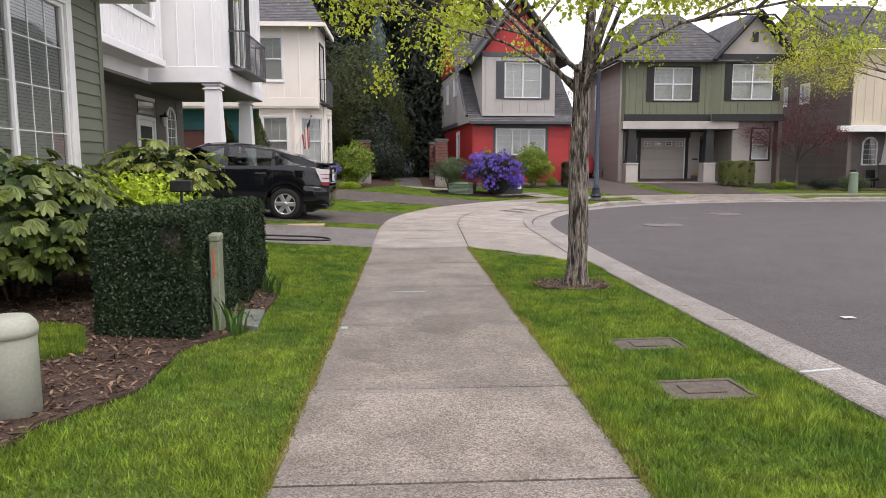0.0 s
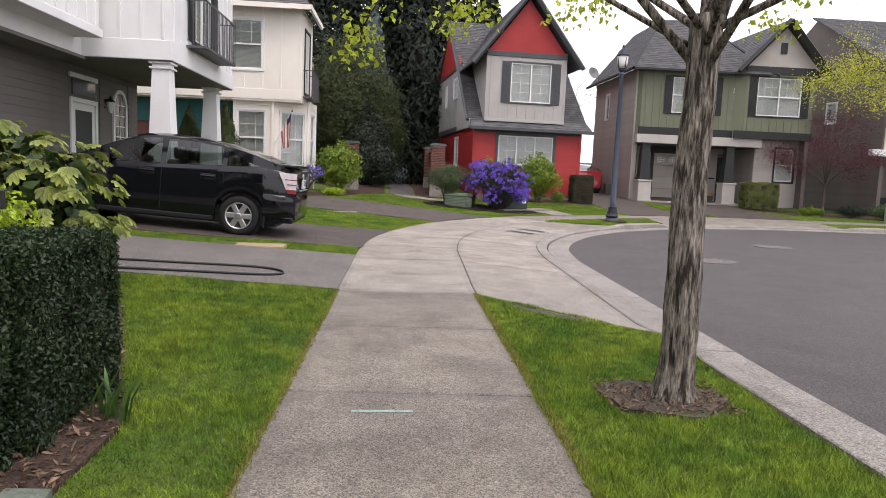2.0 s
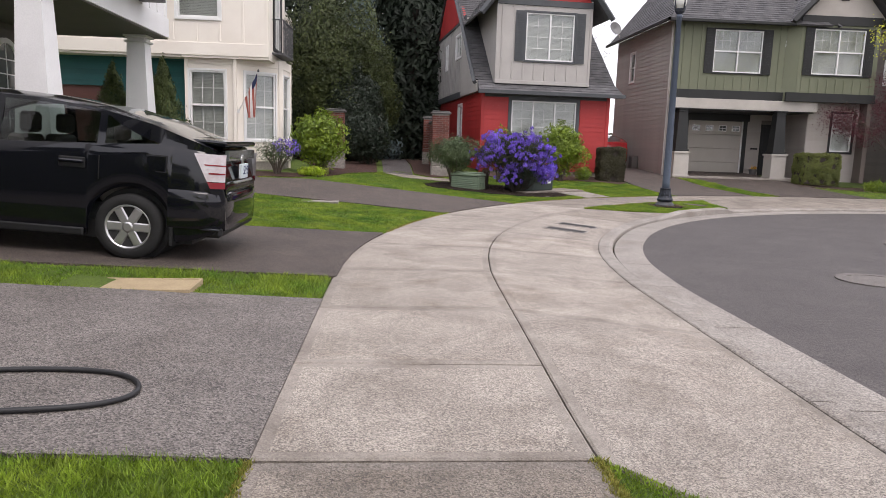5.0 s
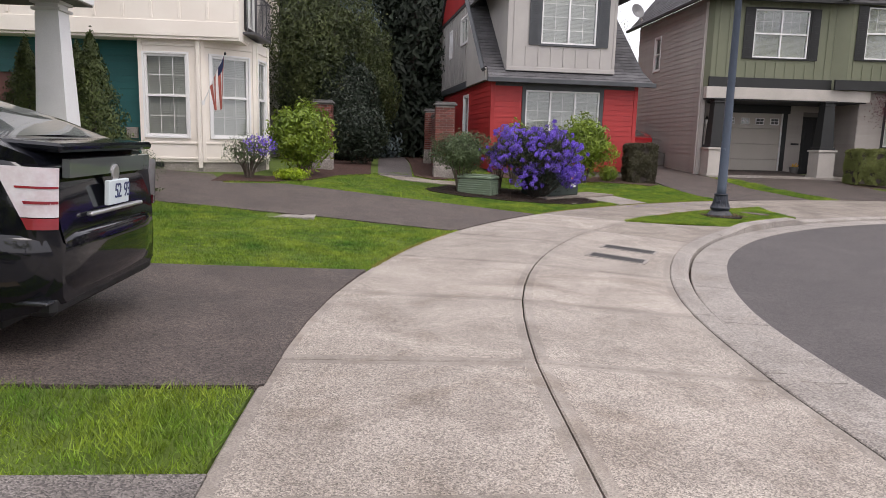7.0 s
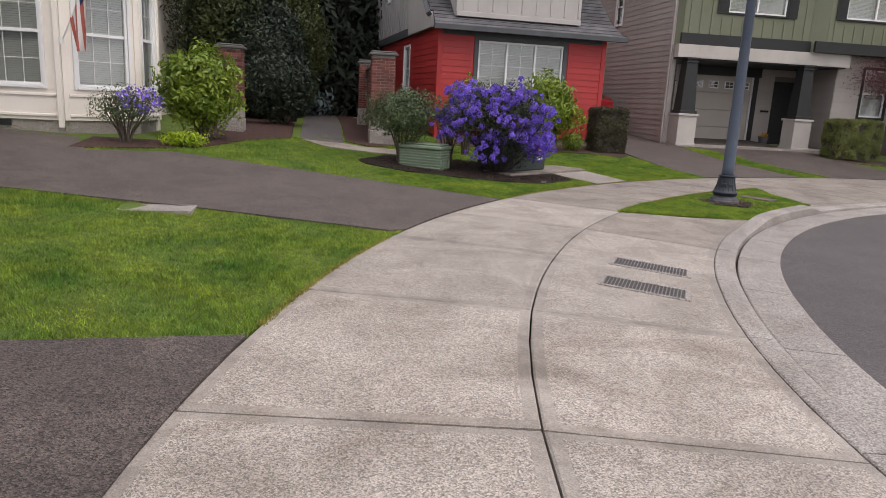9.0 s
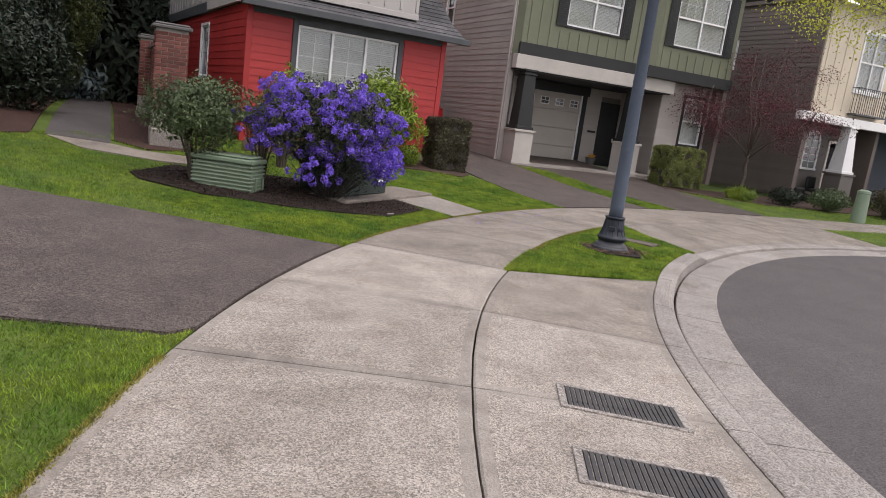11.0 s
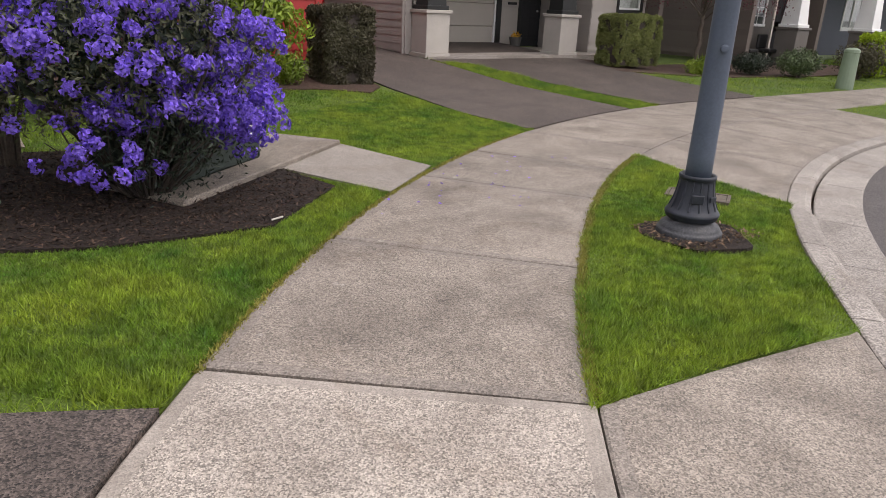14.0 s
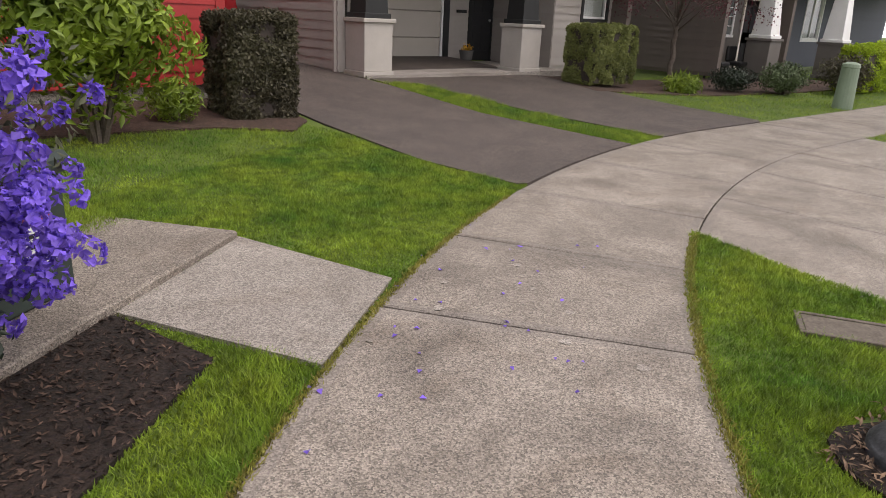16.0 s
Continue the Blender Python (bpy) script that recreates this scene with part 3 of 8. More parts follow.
walkway = tagged(new("pavement"), "weathered concrete walk in jointed panels, curving round the circle", "pavement", kind="structure")
SJ = [-12, -10.2, -8.4, -6.6, -4.8, -3.0, -1.2, 0.8, 2.63, 3.81, 5.4, 7.15, 8.89, 10.6, 11.93, 13.4, 15.2, 17.2, 19.3, 21.55, 23.4, 25.35, 27.2, 29.2, 30.6, 32.2, 34, 35.8, 37.6, 39.4, 41.2, 43, 45, 47, 49, 52, 56, 60]
for i, (a, b) in enumerate(zip(SJ, SJ[1:])):
    tip = 0.004 * math.sin(i * 2.3)
    slab(walkway, a, b, a, b, walk_l, walk_w, lambda s, u: tip * (u - 0.5), M_CONC if 10 < a < 25 else M_CONCD)


def apron_z(s, u):
    return -0.002 + (kerb_top(s) - 0.004) * u


AJ = [10.6, 13.4, 15.2, 17.2, 19.3, 21.55, 23.4, 25.35]
AK = [9.0, 13.0, 15.1, 17.2, 19.4, 21.7, 23.6, 26.75]
for i in range(7):
    slab(walkway, AJ[i], AJ[i + 1], AK[i], AK[i + 1], walk_w, kerb_d, apron_z, M_CONC if i < 6 else M_CONCD, "apron_slab")
AJ = [31.65, 33.2, 35.0, 37.0, 39.5]
AK = [30.3, 33.0, 35.0, 37.0, 39.5]
for i in range(4):
    slab(walkway, AJ[i], AJ[i + 1], AK[i], AK[i + 1], walk_w, kerb_d, apron_z, M_CONCD, "apron_slab")
# bed under the apron, so that joints are dark and closed
sheet("joint_bed", arc(-12, 60, 0.02, 1.0) + arc(60, 16, 1.69, 1.0) + arc(11, -12, 1.53, 1.0), M_MULCH, lift=-0.03, zf=lambda x, y: 0.0, step=1.0, label="dark sand in the joints of the walk", category="joint sand")

DRIVES = [
    ("driveway_1", [(-0.565, 10.6), (-3, 10.42), (-7.2, 10.2), (-7.2, 13.2), (-3, 13.35), (-0.565, 13.65)], M_DRIVE, "exposed aggregate driveway with a hose lying on it"),
    ("driveway_2", [(-0.565, 14.68), (-3.5, 14.2), (-7.0, 14.0), (-7.0, 17.6), (-2.2, 17.7)] + arc(18.2, 14.7, 0.05), M_DRIVE2, "dark grey aggregate driveway under the black car"),
    ("driveway_3", [(1.02, 21.5), (-1.0, 21.9), (-3.3, 22.2), (-9, 22.6), (-9, 27.9), (-6.0, 27.5), (-5.9, 27.35), (-4.0, 27.1), (-3.4, 25.6), (-2.2, 26.25), (0.9, 25.0)] + arc(25.0, 21.9, 0.055), M_DRIVE2, "dark grey aggregate driveway beside the cream house"),
    ("driveway_4", [(8.72, 28.52), (8.4, 29.56), (8.35, 31.4), (8.5, 34), (8.8, 50), (10.9, 50), (10.9, 37), (11.2, 33.9), (11.1, 31.5), (11.35, 30.6)] + arc(35.45, 32.45, 0.055), M_DRIVE2, "shared driveway running back between two houses"),
    ("driveway_5", [(12.65, 29.52), (12.1, 31.3), (11.95, 33.0), (11.85, 34.0), (11.25, 34.05), (11.35, 37.5), (15.9, 37.5), (15.9, 34.3), (15.6, 32.6), (15.67, 31.05), (15.95, 29.62)] + arc(39.55, 36.45, 0.055), M_DRIVE2, "worn driveway up to the olive house garage"),
]
for nm, poly, mt, lab in DRIVES:
    sheet(nm, poly, mt, lift=0.012, label=lab, category="driveway")
sheet("footpath_entry", [(-0.3, 29.9), (0.25, 28.95), (1.3, 28.55), (2.9, 28.6), (2.9, 29.3), (1.1, 29.4), (0.62, 29.75)], M_CONCD, lift=0.012, label="pale concrete strip where the footpath leaves the lawn", category="footpath")
sheet("footpath", [(-0.3, 29.93), (0.64, 29.78), (0.65, 30.2), (0.6, 38), (0.4, 60), (-0.7, 60), (-0.5, 38)], M_ASPH, lift=0.014, label="narrow dark footpath between brick pillars and trees", category="footpath")
BEDS = [
    ("hedge_bed", [(-1.22, 6.4), (-1.2, 5.1), (-1.5, 4.5), (-1.45, 3.7), (-1.7, 3.1), (-1.85, 1.5), (-2.3, 1.0), (-4.1, 0.5), (-4.1, 8.4), (-3.0, 9.3), (-2.2, 8.9), (-1.6, 7.4)]),
    ("rhododendron_bed", [(0.9, 27.3), (1.0, 26.9), (1.7, 26.3), (3.0, 26.0), (4.15, 26.05), (5.02, 26.82), (4.8, 27.4), (4.4, 27.85), (3.9, 28.3), (3.0, 28.4), (1.5, 28.3)]),
    ("pillar_bed_west", [(-3.7, 25.75), (-2.7, 26.45), (-2.0, 27.1), (-1.3, 28.9), (-0.5, 29.9), (-0.75, 38), (-0.9, 46), (-6, 46), (-2.6, 31), (-2.7, 27.6), (-3.8, 27.3)]),
    ("pillar_bed_east", [(0.7, 30.2), (1.2, 29.6), (1.9, 30.0), (2.1, 32.5), (1.9, 46), (0.5, 46), (0.65, 38)]),
    ("red_house_bed", [(3.0, 31.2), (5.7, 31.37), (7.0, 31.45), (7.8, 31.1), (8.25, 31.6), (8.35, 33.2), (3.2, 32.7)]),
    ("olive_house_bed", [(15.3, 32.6), (17.0, 32.3), (19.5, 31.9), (22.5, 31.6), (27, 31.4), (27, 34.2), (16, 35.0)]),
]
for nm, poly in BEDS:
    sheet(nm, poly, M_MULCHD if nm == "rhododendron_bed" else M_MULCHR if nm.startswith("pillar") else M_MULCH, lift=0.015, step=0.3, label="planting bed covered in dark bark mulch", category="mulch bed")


# ---- house building kit: a wall frame has x along the wall seen from outside, y inwards, z up ----
def wall_frame(p0, p1, z=0.0):
    u = (Vector((*p1, 0)) - Vector((*p0, 0)))
    a = math.atan2(u.y, u.x)
    return Matrix.Translation((*p0, z)) @ Matrix.Rotation(a, 4, "Z"), u.length


def spans(lo, hi, holes):
    """The stretches of lo..hi left by holes."""
    out, at = [], lo
    for a, b in sorted(holes):
        if a > at + 0.02:
            out.append((at, min(a, hi)))
        at = max(at, b)
    if at < hi - 0.02:
        out.append((at, hi))
    return [(a, b) for a, b in out if b > a + 0.015]


def wall(parent, p0, p1, z0, z1, mat, holes=(), thick=0.18, name="wall", inset=0.0):
    """A wall with thickness and real openings (u0, u1, z0, z1)."""
    F, L = wall_frame(p0, p1)
    us = sorted({0.004, L - 0.004, *[h[0] for h in holes], *[h[1] for h in holes]})
    zs = sorted({z0, z1, *[h[2] for h in holes], *[h[3] for h in holes]})
    bm = bmesh.new()
    for a, b in zip(us, us[1:]):
        run = None
        for c, d in zip(zs, zs[1:]):
            hole = any(h[0] < (a + b) / 2 < h[1] and h[2] < (c + d) / 2 < h[3] for h in holes)
            if hole or d <= z0 or c >= z1:
                if run:
                    box(bm, a, inset, run[0], b, inset + thick, run[1])
                run = None
            else:
                run = (run[0], d) if run else (c, d)
        if run:
            box(bm, a, inset, run[0], b, inset + thick, run[1])
    bmesh.ops.remove_doubles(bm, verts=bm.verts, dist=0.0005)
    ob = part(name, bm, mat, parent, m=F)
    return F, L, ob


BOARDS = {}


def board_mesh(length, step, mat):
    key = (round(length, 2), round(step, 3), mat.name)
    if key not in BOARDS:
        me = bpy.data.meshes.new("siding_board")
        t0, t1, h = 0.024, 0.008, step + 0.012
        v = [(x, y, z) for x in (0, length) for y, z in ((0, 0), (-t0, 0), (-t1, h), (0, h))]
        me.from_pydata(v, [], [(0, 1, 5, 4), (1, 2, 6, 5), (2, 3, 7, 6), (3, 2, 1, 0), (4, 5, 6, 7), (0, 4, 7, 3)])
        me.materials.append(mat)
        BOARDS[key] = me
    return BOARDS[key]


def lap(parent, F, L, z0, z1, mat, holes=(), step=0.16, u0=0.0):
    """Lap siding, board by board, round the openings."""
    z = z0
    while z < z1 - 0.05:
        for a, b in spans(u0, L, [(h[0], h[1]) for h in holes if h[2] < z + step * 0.6 and h[3] > z + step * 0.4]):
            ob = new("siding_board", board_mesh(b - a, step, mat))
            ob.parent = parent
            ob.matrix_basis = F @ pose(a, 0, z)
        z += step


def battens(parent, F, L, z0, z1, mat, holes=(), step=0.4, u0=0.2, w=0.05):
    """Upright battens over a flat wall."""
    u = u0
    while u < L:
        for a, b in spans(z0, z1, [(h[2], h[3]) for h in holes if h[0] - w < u < h[1] + w]):
            key = ("b", round(b - a, 2), mat.name)
            if key not in BOARDS:
                me = bpy.data.meshes.new("batten")
                bm = boxes((-w / 2, -0.022, 0, w / 2, 0.0, b - a), bevel=0.003)
                bm.to_mesh(me)
                bm.free()
                me.materials.append(mat)
                BOARDS[key] = me
            ob = new("batten", BOARDS[key])
            ob.parent = parent
            ob.matrix_basis = F @ pose(u, 0, a)
        u += step


def window(parent, F, u0, u1, z0, z1, cols=2, rows=1, grid=(2, 2), trim=M_WHITE, blind=True, trim_w=0.09, frame_mat=M_WHITE, slide=True, casing=True):
    """A framed window in an opening: casing, frame, mullions, glazing bars, panes, blind, and a dark panel standing in
    for the unlit room.
    """
    w = thing_part("window", parent, F)
    if casing:
        part("casing", boxes((u0 - trim_w, -0.035, z0 - trim_w, u0, 0.02, z1 + trim_w), (u1, -0.035, z0 - trim_w, u1 + trim_w, 0.02, z1 + trim_w),
                             (u0, -0.035, z1, u1, 0.02, z1 + trim_w), (u0, -0.045, z0 - trim_w, u1, 0.02, z0), bevel=0.004), trim, w)
    f = 0.05
    parts = [(u0, 0.0, z0, u0 + f, 0.07, z1), (u1 - f, 0.0, z0, u1, 0.07, z1), (u0 + f, 0.0, z0, u1 - f, 0.07, z0 + f), (u0 + f, 0.0, z1 - f, u1 - f, 0.07, z1)]
    cw, rh = (u1 - u0) / cols, (z1 - z0) / rows
    for i in range(1, cols):
        parts.append((u0 + cw * i - 0.028, 0.0, z0 + f, u0 + cw * i + 0.028, 0.07, z1 - f))
    for j in range(1, rows):
        parts.append((u0 + f, 0.002, z0 + rh * j - 0.028, u1 - f, 0.068, z0 + rh * j + 0.028))
    part("window_frame", boxes(*parts, bevel=0.004), frame_mat, w)
    bars = []
    for i in range(cols):
        for j in range(rows):
            gx, gy = grid if not isinstance(grid, dict) else grid.get((i, j), (1, 1))
            a, b, c, d = u0 + cw * i + 0.03, u0 + cw * (i + 1) - 0.03, z0 + rh * j + 0.03, z0 + rh * (j + 1) - 0.03
            raw("pane", [(a, 0.038, c), (b, 0.038, c), (b, 0.038, d), (a, 0.038, d)], [(0, 1, 2, 3)], M_GLASS, w).visible_shadow = False
            for k in range(1, gx):
                x = a + (b - a) * k / gx
                bars.append((x - 0.006, 0.028, c, x + 0.006, 0.034, d))
            for k in range(1, gy):
                z = c + (d - c) * k / gy
                bars.append((a, 0.0265, z - 0.006, b, 0.0325, z + 0.006))
    if bars:
        part("glazing_grid", boxes(*bars), frame_mat, w)
    if blind:
        sl, z = [], z0 + 0.04
        verts, faces = [], []
        while z < z1 - 0.04:
            k = len(verts)
            verts += [(u0 + 0.05, 0.075, z), (u1 - 0.05, 0.075, z), (u1 - 0.05, 0.086, z + 0.0385), (u0 + 0.05, 0.086, z + 0.0385)]
            faces.append((k, k + 1, k + 2, k + 3))
            z += 0.04
        raw("blind", verts, faces, M_BLIND, w)
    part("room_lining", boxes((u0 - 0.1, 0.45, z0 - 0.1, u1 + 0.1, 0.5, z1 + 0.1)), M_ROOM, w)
    return w


def thing_part(name, parent, F):
    e = new(name)
    e.parent = parent
    e.matrix_basis = F
    return e


def shutters(parent, F, u0, u1, z0, z1, mat, w=0.36):
    for a in (u0 - 0.06 - w, u1 + 0.06):
        bm = boxes((a, -0.05, z0 - 0.05, a + w, -0.026, z1 + 0.05), bevel=0.004)
        k = 0
        z = z0 + 0.05
        for b0, b1 in ((z0 + 0.02, (z0 + z1) / 2 - 0.06), ((z0 + z1) / 2 + 0.06, z1 - 0.02)):
            zz = b0
            while zz < b1:
                box(bm, a + 0.05, -0.062, zz, a + w - 0.05, -0.05, zz + 0.03)
                zz += 0.06
        part("shutter", bm, mat, parent, m=F)


def band(parent, F, u0, u1, z0, z1, mat, out=0.04, name="trim_board", back=0.02):
    return part(name, boxes((u0, -out, z0, u1, back, z1), bevel=0.006), mat, parent, m=F)


def taper_column(parent, x, y, z0, z1, w0, w1, mat, cap=True, pedestal=None, ped_mat=None):
    """A square tapered porch column with its cap and pedestal."""
    zb = z0
    c = new("column")
    c.parent = parent
    if pedestal:
        bm = boxes((x - w0 / 2 - 0.09, y - w0 / 2 - 0.09, z0, x + w0 / 2 + 0.09, y + w0 / 2 + 0.09, z0 + 0.1),
                   (x - w0 / 2 - 0.06, y - w0 / 2 - 0.06, z0 + 0.1, x + w0 / 2 + 0.06, y + w0 / 2 + 0.06, z0 + pedestal - 0.07),
                   (x - w0 / 2 - 0.1, y - w0 / 2 - 0.1, z0 + pedestal - 0.07, x + w0 / 2 + 0.1, y + w0 / 2 + 0.1, z0 + pedestal), bevel=0.008)
        part("pedestal", bm, ped_mat or mat, c)
        zb = z0 + pedestal
    bm = bmesh.new()
    a = [bm.verts.new((x + sx * w0 / 2, y + sy * w0 / 2, zb)) for sx, sy in ((-1, -1), (1, -1), (1, 1), (-1, 1))]
    b = [bm.verts.new((x + sx * w1 / 2, y + sy * w1 / 2, z1)) for sx, sy in ((-1, -1), (1, -1), (1, 1), (-1, 1))]
    for i in range(4):
        bm.faces.new((a[i], a[(i + 1) % 4], b[(i + 1) % 4], b[i]))
    bm.faces.new(a[::-1])
    bm.faces.new(b)
    part("shaft", bm, mat, c)
    part("capital", boxes((x - w1 / 2 - 0.05, y - w1 / 2 - 0.05, z1 - 0.16, x + w1 / 2 + 0.05, y + w1 / 2 + 0.05, z1 - 0.12),
                          (x - w1 / 2 - 0.06, y - w1 / 2 - 0.06, z1 - 0.06, x + w1 / 2 + 0.06, y + w1 / 2 + 0.06, z1), bevel=0.006), mat, c)
    if pedestal:
        part("collar", boxes((x - w0 / 2 - 0.04, y - w0 / 2 - 0.04, zb, x + w0 / 2 + 0.04, y + w0 / 2 + 0.04, zb + 0.09), bevel=0.01), mat, c)
    return c


def railing(parent, F, u0, u1, z0, h, depth):
    """A shallow iron balcony: floor, rails and bars."""
    r = thing_part("balcony", parent, F)
    part("balcony_floor", boxes((u0, -depth, z0 - 0.05, u1, 0, z0)), M_RAIL, r)
    d = [(u0, -depth, z0 + h - 0.03, u1, -depth + 0.03, z0 + h), (u0, -depth, z0 + h - 0.03, u0 + 0.03, 0, z0 + h), (u1 - 0.03, -depth, z0 + h - 0.03, u1, 0, z0 + h)]
    part("handrail", boxes(*d), M_RAIL, r)
    k = int((u1 - u0) / 0.12)
    for i in range(k + 1):
        x = u0 + 0.01 + (u1 - u0 - 0.02) * i / k
        part("baluster", boxes((x - 0.008, -depth + 0.006, z0, x + 0.008, -depth + 0.022, z0 + h - 0.03)), M_RAIL, r)
    for x in (u0 + 0.015, u1 - 0.015):
        for y in (-depth * 0.33, -depth * 0.66):
            part("baluster", boxes((x - 0.008, y - 0.008, z0, x + 0.008, y + 0.008, z0 + h - 0.03)), M_RAIL, r)


def roof_face(parent, a, b, c, d, mat=M_ROOF, rows=None, name="roof_slope", thick=0.05):
    """A shingled slope: eave a-b, top d-c; overlapping courses of tabs on a deck."""
    a, b, c, d = map(Vector, (a, b, c, d))
    n = (b - a).cross(d - a).normalized()
    if n.z < 0:
        n = -n
    rise = ((d + c) / 2 - (a + b) / 2).length
    rows = rows or max(3, int(rise / 0.16))
    bm = bmesh.new()
    q = [bm.verts.new(p) for p in (a, b, c, d)]
    q2 = [bm.verts.new(p - n * thick) for p in (a, b, c, d)]
    bm.faces.new(q)
    bm.faces.new(q2[::-1])
    for i in range(4):
        try:
            bm.faces.new((q[i], q2[i], q2[(i + 1) % 4], q[(i + 1) % 4]))
        except ValueError:
            pass
    bmesh.ops.remove_doubles(bm, verts=bm.verts, dist=0.0005)
    bmesh.ops.recalc_face_normals(bm, faces=bm.faces)
    deck = part(name, bm, mat, parent)
    verts, faces = [], []
    rnd = random.Random(int(rise * 1000) + rows)
    for r in range(rows):
        f0, f1 = r / rows, min(1, (r + 1.02) / rows)
        l0, r0 = a.lerp(d, f0), b.lerp(c, f0)
        l1, r1 = a.lerp(d, f1), b.lerp(c, f1)
        k = max(1, int((r0 - l0).length / 0.32))
        off = 0.5 * (r % 2)
        cuts = sorted({0.0, 1.0, *[min(1, max(0, (i + off + rnd.uniform(-0.12, 0.12)) / k)) for i in range(k + 1)]})
        for u, v in zip(cuts, cuts[1:]):
            if v - u < 0.001:
                continue
            lift = 0.016 + rnd.uniform(-0.002, 0.004)
            i = len(verts)
            verts += [l0.lerp(r0, u) + n * lift, l0.lerp(r0, v) + n * lift, l1.lerp(r1, v) + n * 0.004, l1.lerp(r1, u) + n * 0.004,
                      l0.lerp(r0, u), l0.lerp(r0, v)]
            faces += [(i, i + 1, i + 2, i + 3), (i + 4, i + 5, i + 1, i)]
    sh = raw("shingles", [tuple(v) for v in verts], faces, mat, deck)
    sh["kind"] = "stuff"
    return deck


def wall_lantern(parent, F, u, z):
    e = thing_part("wall_lantern", parent, F @ pose(u, 0, z))
    part("bracket", boxes((-0.04, -0.12, 0.1, 0.04, 0.0, 0.16), (-0.05, -0.02, -0.05, 0.05, 0.0, 0.2), bevel=0.006), M_IRON, e)
    bm = bmesh.new()
    lathe(bm, [(0.03, -0.16), (0.055, -0.1), (0.08, 0.08), (0.085, 0.1)], 6, 0, -0.14)
    part("lantern_glass", bm, M_LAMPGL, e)
    bm = bmesh.new()
    lathe(bm, [(0.11, 0.1), (0.1, 0.12), (0.03, 0.19), (0.012, 0.24)], 6, 0, -0.14)
    part("lantern_cap", bm, M_IRON, e)


def arch_window(parent, F, u, z0, z1, w, mat=M_WHITE):
    e = thing_part("arch_window", parent, F)
    r = w / 2
    top = z1 - r
    verts, faces = [], []
    steps = 12
    for k in range(steps + 1):
        a = math.pi * k / steps
        for rr in (r, r - 0.09):
            for y in (-0.045, 0.0):
                verts.append((u + rr * math.cos(a), y, top + rr * math.sin(a)))
    for k in range(steps):
        i = 4 * k
        faces += [(i, i + 4, i + 5, i + 1), (i + 2, i + 3, i + 7, i + 6), (i, i + 2, i + 6, i + 4)]
    fr = raw("arch_casing", verts, faces, mat, e)
    part("jamb", boxes((u - r, -0.045, z0, u - r + 0.09, 0.0, top), (u + r - 0.09, -0.045, z0, u + r, 0.0, top), (u - r - 0.03, -0.06, z0 - 0.08, u + r + 0.03, 0.0, z0), bevel=0.004), mat, e)
    bm = bmesh.new()
    pts = [(u - r + 0.08, z0), (u + r - 0.08, z0)] + [(u + (r - 0.08) * math.cos(math.pi * k / steps), top + (r - 0.08) * math.sin(math.pi * k / steps)) for k in range(steps + 1)]
    vs = [bm.verts.new((x, -0.012, z)) for x, z in pts]
    bm.faces.new(vs)
    part("pane", bm, M_CARGL, e)
    bars = [(u - 0.01, -0.024, z0, u + 0.01, -0.014, z1 - 0.08)]
    z = z0 + 0.24
    while z < top + 0.1:
        bars.append((u - r + 0.08, -0.026, z - 0.01, u + r - 0.08, -0.016, z + 0.01))
        z += 0.26
    part("glazing_grid", boxes(*bars), mat, e)


def panel_door(parent, F, u0, u1, z0, z1, mat, frame_mat, glass=False):
    e = thing_part("door", parent, F)
    part("door_frame", boxes((u0 - 0.1, -0.04, z0, u0, 0.05, z1 + 0.1), (u1, -0.04, z0, u1 + 0.1, 0.05, z1 + 0.1), (u0, -0.04, z1, u1, 0.05, z1 + 0.1), bevel=0.005), frame_mat, e)
    bm = boxes((u0, 0.0, z0 + 0.02, u1, 0.04, z1))
    for a, b in ((0.12, 0.4), (0.55, 0.93)):
        for c, d in ((0.12, 0.46), (0.54, 0.88)):
            if not (glass and a > 0.5):
                box(bm, u0 + (u1 - u0) * c, -0.012, z0 + (z1 - z0) * a, u0 + (u1 - u0) * d, 0.0, z0 + (z1 - z0) * b, bevel=0.006)
    leaf = part("door_leaf", bm, mat, e)
    if glass:
        part("pane", boxes((u0 + 0.16, -0.014, z0 + 0.75, u1 - 0.16, -0.004, z1 - 0.16)), M_CARGL, e)
    bm = bmesh.new()
    lathe(bm, [(0.012, 0), (0.03, 0.02), (0.03, 0.045), (0.01, 0.06)], 10)
    part("door_knob", bm, M_RIM, e, m=pose(u1 - 0.08, -0.01, z0 + 1.0, 90, 0, 0))
    return e


# ---- house A: sage lap siding, right beside the walk ----
hA = thing("sage_house", (0, 0, 0), "sage green lap-sided house with a wide white window", "house")
F, L, _ = wall(hA, (-4.2, -4.0), (-4.2, 9.9), 0.1, 3.62, M_SAGE, [(10.55, 12.95, 1.12, 3.25)])
lap(hA, F, L, 0.2, 3.62, M_SAGE, [(10.42, 13.08, 1.0, 3.38)], step=0.155)
window(hA, F, 10.55, 12.95, 1.12, 3.25, cols=2, rows=1, grid=(3, 4), trim_w=0.14)
band(hA, F, L - 0.1, L + 0.02, 0.1, 3.62, M_SAGE, out=0.035, name="corner_board")
F2, L2, _ = wall(hA, (-4.2, 9.9), (-9, 9.9), 0.1, 3.62, M_SAGE)
part("eave", boxes((-4.9, -4.2, 3.62, -3.75, 10.6, 3.8), bevel=0.02), M_WHITE, hA)
part("gutter", boxes((-3.78, -4.2, 3.66, -3.64, 10.65, 3.8), bevel=0.02), M_WHITE, hA)
